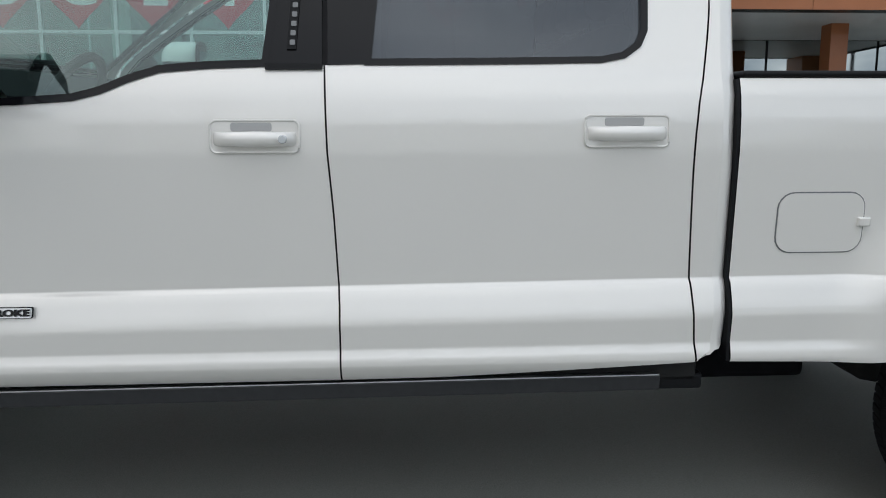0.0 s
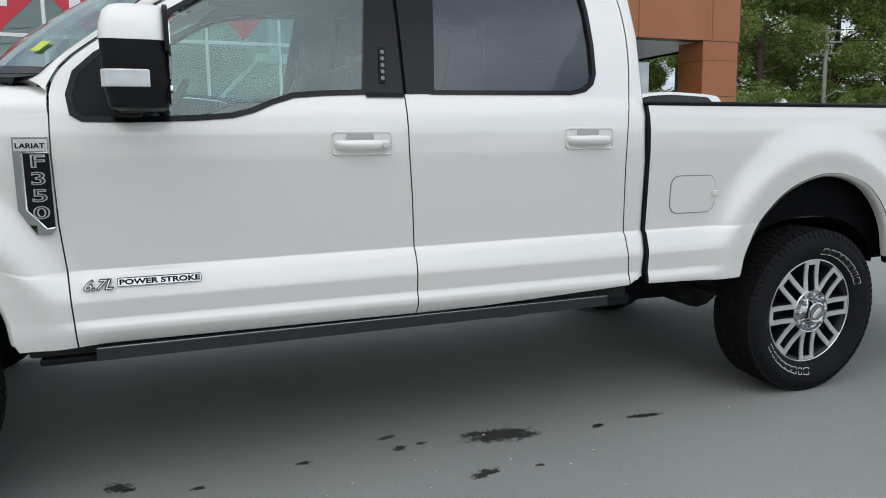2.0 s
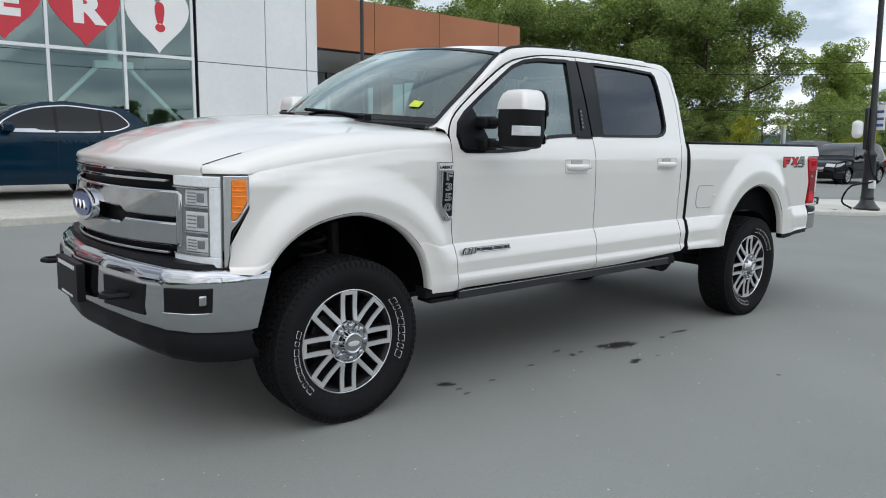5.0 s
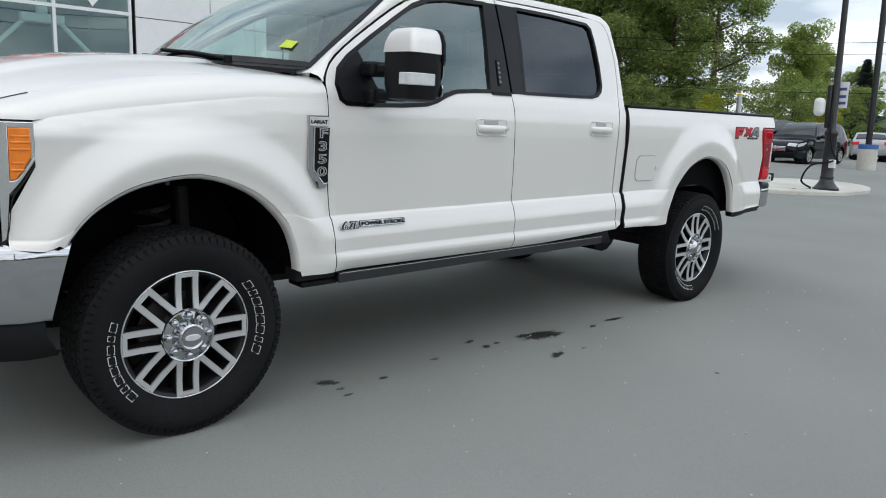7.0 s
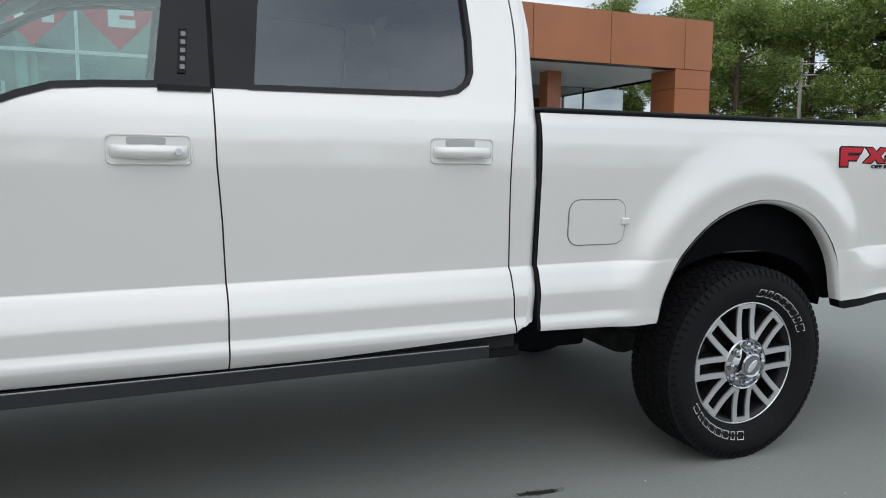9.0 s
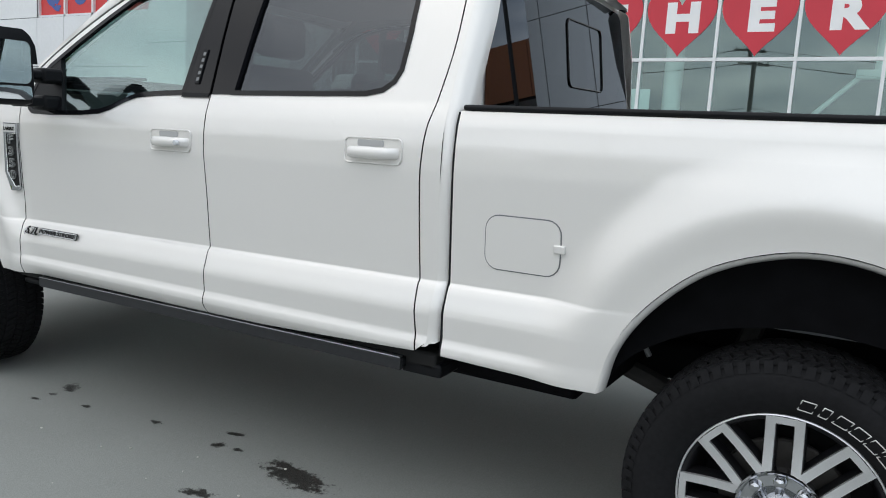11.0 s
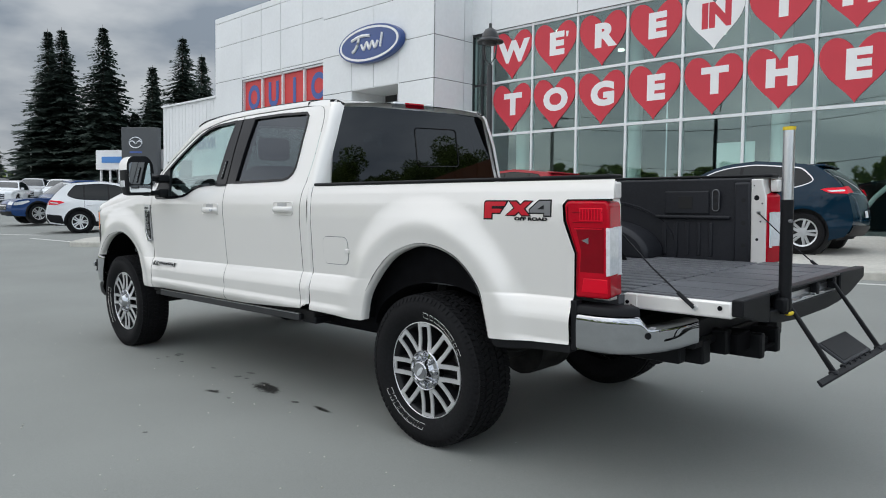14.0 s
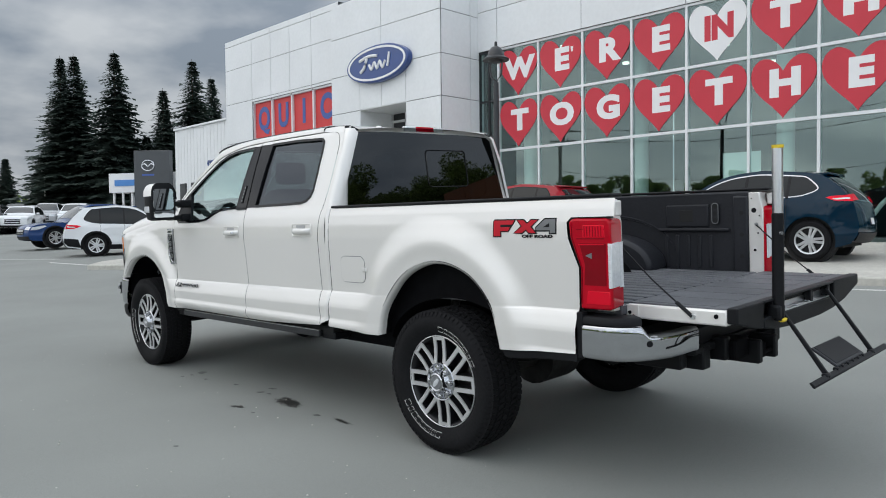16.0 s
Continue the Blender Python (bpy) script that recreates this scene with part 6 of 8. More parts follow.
part("pole_tube", tubes(([(5.750, 0.62, 1.335), (5.749, 0.63, 1.645)], 0.024), seg=16), SATIN, pole)
part("pole_cap", tubes(([(5.749, 0.63, 1.645), (5.749, 0.63, 1.660)], 0.027), seg=16), YELLOW, pole)
part("pole_latch", boxes((5.755, 5.785, 0.59, 0.635, 0.833, 0.852)), YELLOW, pole, bevel=0.008)
part("pole_foot", boxes((5.715, 5.775, 0.56, 0.64, 0.85, 0.915)), BLACK, pole, bevel=0.012)
part("pole_button", tubes(([(5.768, 0.60, 1.25), (5.779, 0.596, 1.25)], 0.008), seg=10), BADGE_GREY, pole)


# ---- ground ----
SLOPE = math.tan(radians(TILT_DEG))


def west_rise(x):
    """The far lot climbs gently towards the west."""
    return 0.022 * min(40.0, max(0.0, -30.0 - x))


def ground_z(x, y):
    z = SLOPE * max(-9.0, min(y, 16.0))
    z -= 0.008 * (max(0.0, min(x, 38) - 6) + min(0.0, max(x, -32) + 2))
    return z + west_rise(x)


bm = bmesh.new()
gx = [-600, -300, -150, -80, -70, -50, -38, -30, -26, -20, -16, -12, -8, -4, -2, 0, 2, 4, 6, 8, 12, 16, 20, 26, 32, 38, 50, 80, 150, 300, 600]
gy = [-600, -300, -150, -80, -50, -30, -20, -14, -9, -6, -3, 0, 3, 6, 9, 12, 16, 20, 26, 34, 50, 80, 150, 300, 600]
loft(bm, [[(x, y, ground_z(x, y)) for x in gx] for y in gy])
ground = tagged(part("ground", bm, ASPHALT), "worn grey asphalt lot with oil drips and pale grit", "ground", kind="structure")

bm = bmesh.new()
rnd = random.Random(31)
for _ in range(260):
    x, y, r = rnd.uniform(-2.5, 8.5), rnd.uniform(-3.0, 0.1), rnd.uniform(0.002, 0.0065)
    grit = bmesh.ops.create_icosphere(bm, subdivisions=1, radius=r)["verts"]
    for v in grit:
        v.co = Vector((v.co.x * rnd.uniform(0.8, 1.3) + x, v.co.y * rnd.uniform(0.8, 1.3) + y, v.co.z * 0.7 + ground_z(x, y) + r * 0.5))
tagged(part("grit", bm, CONCRETE), "pale grit scattered over the asphalt", "grit", kind="stuff")


def slab(outline, rise, material, name, label, bevel=0.03, drop=0.25, cat="pavement"):
    """A paved area that follows the ground, rise above it."""
    bm = bmesh.new()
    top = [bm.verts.new((x, y, ground_z(x, y) + rise)) for x, y in outline]
    low = [bm.verts.new((x, y, ground_z(x, y) - drop)) for x, y in outline]
    bm.faces.new(top)
    for i in range(len(top)):
        j = (i + 1) % len(top)
        bm.faces.new((top[i], low[i], low[j], top[j]))
    return tagged(part(name, bm, material, bevel=bevel), label, cat, kind="structure")


slab([(-13.2, 3.9), (-11.0, 5.0), (-6.0, 7.2), (-1.0, 8.5), (4.0, 8.9), (9.4, 8.9), (9.4, 15.95), (-15.0, 15.95), (-15.0, 6.2), (-14.2, 4.6)], 0.13, CONCRETE, "pavement", "pale concrete pavement with a raised kerb in front of the showroom")
PALE_KERB = mat("pale_kerb_concrete", (0.56, 0.55, 0.50), 0.9, grain=0.08, grain_scale=14, blotch=0.10, blotch_scale=0.9, bump=0.2, bump_scale=60)
island = [(17.2 + 2.6 * math.cos(a), 4.45 + 1.35 * math.sin(a)) for a in np.linspace(0, 2 * math.pi, 28, endpoint=False)]
slab(island, 0.10, PALE_KERB, "kerb_island", "rounded concrete kerb island carrying a lamp post")
for pts in ([(3.35, 8.25), (5.2, 8.55), (5.2, 8.67), (3.35, 8.37)], [(-17.5, 4.2), (-14.5, 4.5), (-14.5, 4.62), (-17.5, 4.32)], [(-22.0, 3.6), (-18.8, 4.9), (-18.85, 5.02), (-22.05, 3.72)]):
    bm = bmesh.new()
    bm.faces.new([bm.verts.new((x, y, ground_z(x, y) + 0.004)) for x, y in pts])
    tagged(part("road_marking", bm, mat("worn_white_line", (0.60, 0.60, 0.57), 0.8, grain=0.25, grain_scale=18)), "worn white painted parking line", "road marking", kind="structure")


# ---- showroom ----
GY = 16.06
BAY, X_END = 1.70, 5.767
MX = [X_END - BAY * k for k in range(10)]
Z_BASE, Z_T1, Z_T2, Z_TOP, Z_PAR = 0.80, 3.83, 5.54, 7.25, 9.75
to_wall = lambda u, v, w: (u, w, v)


def cladding(name, label, x0, x1, y, z0, z1, xs, zs, material, holes=(), deep=0.3):
    """A wall with its own cladding panels, 12 mm joints between them."""
    bm = bmesh.new()
    solid = [(x0, x1, z0, z1)]
    for hx0, hx1, hz0, hz1 in holes:
        nxt = []
        for a0, a1, b0, b1 in solid:
            if hx1 <= a0 or hx0 >= a1 or hz1 <= b0 or hz0 >= b1:
                nxt.append((a0, a1, b0, b1))
                continue
            nxt += [r for r in ((a0, max(a0, hx0), b0, b1), (min(a1, hx1), a1, b0, b1), (max(a0, hx0), min(a1, hx1), b0, max(b0, hz0)), (max(a0, hx0), min(a1, hx1), min(b1, hz1), b1)) if r[1] - r[0] > 0.01 and r[3] - r[2] > 0.01]
        solid = nxt
    for a0, a1, b0, b1 in solid:
        box(bm, a0, a1, y + 0.03, y + deep, b0, b1)
    wall = tagged(part(name, bm, DARKFRAME), label, "wall", kind="structure")
    for xa, xb in zip(xs, xs[1:]):
        for za, zb in zip(zs, zs[1:]):
            bits = [(xa, xb, za, zb)]
            for hx0, hx1, hz0, hz1 in holes:
                nxt = []
                for a0, a1, b0, b1 in bits:
                    if hx1 <= a0 or hx0 >= a1 or hz1 <= b0 or hz0 >= b1:
                        nxt.append((a0, a1, b0, b1))
                        continue
                    nxt += [r for r in ((a0, max(a0, hx0), b0, b1), (min(a1, hx1), a1, b0, b1), (max(a0, hx0), min(a1, hx1), b0, max(b0, hz0)), (max(a0, hx0), min(a1, hx1), min(b1, hz1), b1)) if r[1] - r[0] > 0.03 and r[3] - r[2] > 0.03]
                bits = nxt
            for a0, a1, b0, b1 in bits:
                part("cladding_panel", boxes((a0 + 0.011, a1 - 0.011, y, y + 0.028, b0 + 0.011, b1 - 0.011)), material, wall)
    return wall


cladding("wall_fascia", "white metal-clad wall above the showroom glazing", -10.42, X_END + 0.1, GY - 0.10, Z_TOP, Z_PAR - 0.25, [-10.42] + [MX[9 - k] for k in range(0, 10, 2)][0:5] + [X_END + 0.1], [Z_TOP, 8.6, Z_PAR - 0.25], ACM)
cladding("wall_east", "white metal-clad end wall of the showroom", X_END + 0.1, 9.43, GY - 0.10, 0.4, Z_PAR - 0.25, [X_END + 0.1, 7.80, 9.07, 9.43], [0.4, 3.78, 6.3, Z_PAR - 0.25], ACM)
tagged(part("wall_return_east", boxes((9.13, 9.43, GY + 0.2, 30, 0.4, Z_PAR - 0.25)), ACM), "white end return wall of the showroom", "wall", kind="structure")
TY = 14.16
QX0, QX1, QZ0, QZ1 = -23.0, -16.72, 5.25, 6.98
tower = cladding("wall_tower", "white metal-clad entrance tower of the showroom", -16.45, -10.42, TY, 0.4, Z_PAR, [-16.45, -13.45, -10.42], [0.4, 2.73, 4.20, 5.61, 7.01, 8.45, Z_PAR], ACM, holes=[(-14.7, -12.15, 0.3, 5.62)], deep=0.4)
part("tower_return", boxes((-10.72, -10.43, TY + 0.035, GY + 0.3, 0.4, Z_PAR)), DARKFRAME, tower)
for za, zb in ((0.4, 2.73), (2.73, 4.20), (4.20, 5.61), (5.61, 7.01), (7.01, 8.45), (8.45, Z_PAR)):
    for ya, yb in ((TY + 0.03, TY + 1.42), (TY + 1.42, GY + 0.2)):
        part("cladding_panel", boxes((-10.43, -10.405, ya + 0.011, yb - 0.011, za + 0.011, zb - 0.011)), ACM, tower)
cladding("wall_west", "white metal-clad west wing of the showroom", -25.4, -16.45, TY + 0.35, 0.4, 10.06, [-25.4, -23.0, -21.4, -19.9, -18.3, -16.45], [0.4, 2.0, 3.5, 5.25, 7.10, 8.70, 9.80, 10.06], ACM, holes=[(QX0, QX1, QZ0, QZ1)])
part("west_return", boxes((-25.4, -25.1, TY + 0.6, 30, 0.4, 10.0)), ACM, tower)
# banner window of the west wing
qw = tagged(part("window_banner", boxes((QX0, QX1, TY + 0.50, TY + 0.54, QZ0, QZ1)), QRED), "red window banner with blue letters in four panes", "window", kind="structure")
for k in range(5):
    x = QX0 + (QX1 - QX0) * k / 4
    part("window_frame", boxes((x - 0.045, x + 0.045, TY + 0.40, TY + 0.50, QZ0, QZ1)), ALU, qw)
part("window_frame", boxes((QX0, QX1, TY + 0.40, TY + 0.50, QZ1 - 0.08, QZ1)), ALU, qw)
part("window_frame", boxes((QX0, QX1, TY + 0.40, TY + 0.50, QZ0, QZ0 + 0.08)), ALU, qw)


def wall_text(body, size, cx, y, cz, material, parent, name="letter", bold=0.0, depth=0.004, stretch=1.0):
    bm = text_mesh(body, size, bold, depth, stretch)
    for v in bm.verts:
        u, w, d = v.co
        v.co = (cx + u, y - d, cz + w)
    return part(name, bm, material, parent)


for k, ch in enumerate("QUIC"):
    wall_text(ch, 1.38, QX0 + (QX1 - QX0) * (k + 0.5) / 4, TY + 0.488, (QZ0 + QZ1) / 2, QBLUE, qw, bold=0.05, stretch=0.85)

# oval sign on the tower
oval = thing("oval_sign", "blue oval illuminated sign with a white rim on the tower", "sign", at=(-13.46, TY - 0.02, 7.10))
part("sign_body", prisms(ellipse(1.70, 0.655, 0, 0, 64), -0.22, 0.02, to_wall), BLUE, oval, bevel=0.03)
bm = bmesh.new()
e1, e2 = ellipse(1.60, 0.59, 0, 0, 64), ellipse(1.50, 0.515, 0, 0, 64)
loft(bm, [[(u, -0.226, v) for u, v in e1], [(u, -0.234, v) for u, v in e1], [(u, -0.234, v) for u, v in e2], [(u, -0.226, v) for u, v in e2]], closed=True)
part("sign_rim", bm, VINYL, oval)
for pts, r in (([(-0.9, 0.20), (-0.4, 0.30), (0.1, 0.26)], 0.055), ([(-0.48, 0.25), (-0.62, -0.05), (-0.85, -0.22)], 0.06), ([(-0.36, 0.0), (-0.22, -0.19), (-0.06, 0.05), (0.08, -0.19), (0.24, 0.05), (0.38, -0.19), (0.54, 0.03)], 0.05), ([(0.76, 0.28), (0.66, -0.2)], 0.05)):
    bm = bmesh.new()
    tube(bm, [(u, -0.232, v) for u, v in smooth_line(pts, 4)], r, 6)
    part("sign_stroke", bm, VINYL, oval)

# entrance recess
ent = tagged(part("door_entrance", boxes((-14.7, -12.15, TY + 1.6, TY + 1.7, 0.4, 5.6)), DARKFRAME), "glazed entrance set back under the tower", "door", kind="structure")
part("recess_side", boxes((-14.72, -14.69, TY + 0.02, TY + 1.6, 0.4, 5.62), (-12.16, -12.13, TY + 0.02, TY + 1.6, 0.4, 5.62), (-14.7, -12.15, TY + 0.02, TY + 1.6, 5.60, 5.63)), ACM, ent)
for k in range(4):
    x = -14.7 + 0.85 * k
    part("entrance_bar", boxes((x - 0.04, x + 0.04, TY + 1.5, TY + 1.6, 0.5, 5.6)), ALU, ent)
for z in (3.0, 4.4, 5.3):
    part("entrance_bar", boxes((-14.7, -12.15, TY + 1.5, TY + 1.6, z - 0.04, z + 0.04)), ALU, ent)

# curtain wall
glazing = tagged(part("window_showroom", boxes((-10.42, X_END + 0.1, GY - 0.05, GY + 0.10, 0.45, Z_BASE)), ALU), "large showroom curtain wall with white mullions", "window", kind="structure")
for x in MX:
    part("mullion", boxes((x - 0.035, x + 0.035, GY - 0.055, GY + 0.07, Z_BASE, Z_TOP)), ALU, glazing)
for z in (Z_T1, Z_T2, Z_TOP - 0.03):
    for xa, xb in zip(MX[1:], MX):
        part("transom", boxes((xa + 0.036, xb - 0.036, GY - 0.05, GY + 0.06, z - 0.04, z + 0.04)), ALU, glazing)
dark_x = [-10.42, -9.97, MX[9]]
for xa in dark_x[:2]:
    part("mullion", boxes((xa - 0.03, xa + 0.03, GY - 0.05, GY + 0.07, Z_BASE, Z_TOP)), DARKFRAME, glazing)
for z in (Z_T1, Z_T2, Z_TOP - 0.03):
    part("transom", boxes((-10.42, MX[9] - 0.036, GY - 0.04, GY + 0.06, z - 0.03, z + 0.03)), DARKFRAME, glazing)
rnd = random.Random(11)
for za, zb in ((Z_BASE, Z_T1), (Z_T1, Z_T2), (Z_T2, Z_TOP)):
    for xa, xb in list(zip(MX[1:], MX)) + [(-10.42, -9.97), (-9.97, MX[9])]:
        bm = bmesh.new()
        t1, t2 = rnd.uniform(-0.004, 0.004), rnd.uniform(-0.004, 0.004)
        bm.faces.new([bm.verts.new(p) for p in ((xa, GY + t1, za), (xb, GY - t1, za), (xb, GY - t1 + t2, zb), (xa, GY + t1 + t2, zb))])
        p = part("pane", bm, GLASS_SHOP, glazing)
        p.visible_shadow = False

# hearts with letters on the glass
def heart_outline(s):
    pts = []
    for k in range(48):
        t = 2 * math.pi * k / 48
        pts.append((s * 0.0315 * 16 * math.copysign(abs(math.sin(t)) ** 2.35, math.sin(t)), s * 0.0335 * (13 * math.cos(t) - 5 * math.cos(2 * t) - 2 * math.cos(3 * t) - math.cos(4 * t)) + 0.03 * s))
    return pts


for row, (letters, zc) in enumerate(((["W", "E'", "R", "E", "IN", "T", "H", "I", "S"], 6.42), (list("TOGETHER!"), 4.72))):
    for k, ch in enumerate(letters):
        cx = MX[9 - k] - 0 + BAY / 2
        white = ch in ("IN", "!")
        h = thing("heart_sign", ("white heart poster with red lettering stuck on the glass" if white else "red heart poster with a white letter stuck on the glass"), "poster", at=(cx, GY - 0.014, zc + 0.03), group="hearts on the showroom glass")
        part("heart", prisms(heart_outline(1.58), -0.004, 0.0, to_wall), VINYL if white else HEART, h)
        body = ch.replace("'", "")
        wall_text(body, 0.90 if len(body) < 2 else 0.84, 0.05, -0.0045, 0.00, HEART if white else VINYL, h, bold=0.05, depth=0.002, stretch=1.22 if len(body) < 2 else 0.95)
        if body != ch:
            part("letter", prisms([(0.40, 0.36), (0.50, 0.36), (0.48, 0.20), (0.42, 0.20)], -0.0065, -0.004, to_wall), VINYL, h)

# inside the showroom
tagged(part("floor_showroom", boxes((-10.3, 9.1, GY + 0.12, 29.5, 0.35, 0.72)), SHOPFLOOR), "polished showroom floor, coloured dark for the dim room", "floor", kind="structure")
tagged(part("wall_showroom_back", boxes((-10.3, 9.1, 29.4, 29.6, 0.7, Z_PAR)), SHOPWALL), "back wall inside the showroom, coloured dark for the dim room", "wall", kind="structure")
tagged(part("wall_showroom_side", boxes((-10.6, -10.42, GY + 0.35, 29.5, 0.7, Z_PAR)), SHOPWALL), "side wall inside the showroom, coloured dark for the dim room", "wall", kind="structure")
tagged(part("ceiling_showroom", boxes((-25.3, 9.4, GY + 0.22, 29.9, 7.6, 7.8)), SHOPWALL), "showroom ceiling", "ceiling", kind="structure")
for x in (-8.8, -4.6, -0.4, 3.8):
    c = thing("showroom_column", "white round column inside the showroom", "column", at=(x, GY + 0.75, 0.72), group="showroom columns")
    if x < 3:
        part("shaft", tubes(([(0, 0, 0), (0, 0, 6.9)], 0.22), seg=20), VINYL, c)
        continue
    part("shaft", tubes(([(0.22, 0, 2.95), (0.22, 0, 6.9)], 0.13), seg=16), VINYL, c)
    part("cap_plate", boxes((-0.25, 0.69, -0.12, 0.12, 2.78, 2.98)), VINYL, c, bevel=0.03)
    for sx in (-1, 1):
        part("brace", tubes(([(0.22 + 0.35 * sx, 0, 2.86), (0.22 + 2.2 * sx, 0, 1.0)], 0.055), ([(0.22 + 2.2 * sx, 0, 1.0), (0.22 + 2.9 * sx, 0, 0.0)], 0.055), seg=8), VINYL, c)
LIGHTSTRIP = glow("ceiling_light_white", (1.0, 0.97, 0.9), 1.2)
for i in range(5):
    for j in range(3):
        l = thing("ceiling_light", "round glowing showroom ceiling light", "ceiling light", at=(-8.6 + 4.0 * i, GY + 2.4 + 4.0 * j, 7.59), group="showroom ceiling lights")
        part("diffuser", tubes(([(0, 0, -0.08), (0, 0, 0)], 0.13), seg=16), LIGHTSTRIP, l)
part("poster_panel", boxes((-1.75, -0.75, GY + 0.05, GY + 0.06, 1.75, 3.15)), VINYL, glazing)

# low service wing to the west
SY = 16.5
svc = cladding("wall_service", "white corrugated service wing", -35.3, -25.3, SY, 0.4, 7.08, [-35.3 + 0.4 * k for k in range(26)], [0.4, 7.08], ACM)
wall_text("SERVICE", 0.80, -29.80, SY - 0.04, 4.70, BLUE, svc, bold=0.02, depth=0.02)
part("service_window", boxes((-34.6, -33.9, SY - 0.08, SY, 2.2, 3.9)), DARKFRAME, svc)
part("service_window", boxes((-33.2, -31.8, SY - 0.08, SY, 2.2, 3.9)), DARKFRAME, svc)
part("service_roof", boxes((-35.3, -25.3, SY - 0.1, 32, 7.03, 7.13)), ALU, svc)
part("service_side", boxes((-35.29, -35.0, SY + 0.32, 32, 0.4, 7.03)), ACM, svc)

# ---- copper-coloured block to the east ----
OY = 20.0
oc = cladding("wall_canopy", "copper-orange panelled canopy fascia", 9.5, 22.0, OY, 5.12, 6.95, [9.5, 11.2, 14.3, 17.43, 20.7, 22.0], [5.12, 6.95], ACM_ORANGE, deep=0.5)
part("canopy_soffit", boxes((9.5, 22.0, OY + 0.5, 27, 5.12, 5.3)), ACM, oc)
part("canopy_side", boxes((21.5, 22.0, OY + 0.5, 34, 5.12, 6.95)), ACM_ORANGE, oc)
part("canopy_roof", boxes((9.5, 22.0, OY + 0.4, 34, 6.75, 6.93)), ALU, oc)
tagged(part("wall_canopy_back", boxes((9.5, 21.4, 26.5, 26.8, 0.5, 5.2)), DARKFRAME), "dark glazed wall under the canopy", "wall", kind="structure")
for xa in np.arange(9.6, 20.8, 2.2):
    bm = bmesh.new()
    bm.faces.new([bm.verts.new(p) for p in ((xa, 26.44, 0.6), (xa + 2.1, 26.44, 0.6), (xa + 2.1, 26.44, 5.1), (xa, 26.44, 5.1))])
    part("canopy_pane", bm, mat("mirror_glazing", (0.35, 0.38, 0.38), 0.03, 1.0), oc)
for k, x in enumerate((12.4, 16.6)):
    part("canopy_column", boxes((x - 0.3, x + 0.3, 22.4, 23.0, 0.3, 5.12)), ACM_ORANGE, oc, bevel=0.01)
for z0, z1 in ((0.3, 1.7), (1.7, 3.1), (3.1, 4.42), (4.42, 5.12)):
    part("corner_panel", boxes((20.32, 21.95, OY + 0.02, OY + 1.4, z0 + 0.008, z1 - 0.008)), ACM_ORANGE, oc)
part("corner_core", boxes((20.36, 21.9, OY + 0.06, OY + 1.36, 0.2, 5.12)), DARKFRAME, oc)


# ---- street furniture ----
def lamp_post(x, y, top, label, sign=True):
    z0 = ground_z(x, y) + 0.09
    t = thing("street_lamp", label, "street lamp", at=(x, y, z0))
    bm = bmesh.new()
    lathe(bm, [(0.0, 0.0), (0.27, 0.0), (0.27, 0.05), (0.24, 0.07), (0.17, 0.16), (0.135, 0.24), (0.142, 0.26), (0.142, 0.30), (0.128, 0.32), (0.120, 1.18), (0.140, 1.22), (0.140, 1.27), (0.105, 1.33), (0.080, 1.40), (0.062, 3.6), (0.056, top)], (0, 0, 0), axis="z", seg=20)
    part("post", bm, BLACKPOST, t)
    return t


lp = lamp_post(16.3, 3.52, 8.4, "black cast street lamp post with a sign and charging cable")
part("post_sleeve", boxes((-0.10, 0.02, 0.05, 0.15, 1.36, 2.30)), BLACKPOST, lp, bevel=0.03)
part("post_sign", boxes((0.085, 0.105, -0.22, -0.02, 1.80, 2.36)), VINYL, lp)
for z in (1.88, 2.02, 2.18):
    part("sign_bar", boxes((0.080, 0.084, -0.19, -0.05, z, z + 0.06)), QBLUE, lp)
part("globe_lamp", tubes(([(-0.16, 0.25, 1.62), (-0.16, 0.25, 2.02)], 0.115), seg=16), VINYL, lp, bevel=0.1, seg=4)
part("socket_box", boxes((-0.22, -0.10, -0.20, -0.08, 0.50, 0.68)), ALU, lp, bevel=0.01)
bm = bmesh.new()
tube(bm, smooth_line([(-0.16, 0.0, 1.75), (-0.24, -0.05, 1.3), (-0.2, -0.12, 0.9), (-0.2, -0.18, 0.66), (-0.42, 0.2, 0.55), (-0.5, 0.35, 0.2), (-0.3, 0.2, 0.02), (-0.7, 0.55, 0.02), (-0.9, 0.3, 0.02)], 4), 0.022, 6)
part("cable", bm, BLACK, lp)
lp2 = thing("street_lamp", "dark steel lamp post on a blue-banded round concrete base", "street lamp", at=(31.2, 7.5, ground_z(31.2, 7.5)))
part("base", tubes(([(0, 0, -0.2), (0, 0, 0.82)], 0.35), seg=24), PALE_KERB, lp2, bevel=0.02)
part("blue_band", tubes(([(0, 0, 0.82), (0, 0, 1.0)], 0.355), seg=24), mat("blue_band_paint", (0.05, 0.14, 0.38), 0.6), lp2)
part("post", tubes(([(0, 0, 0.98), (0, 0, 9.5)], 0.115), seg=14), BLACKPOST, lp2)


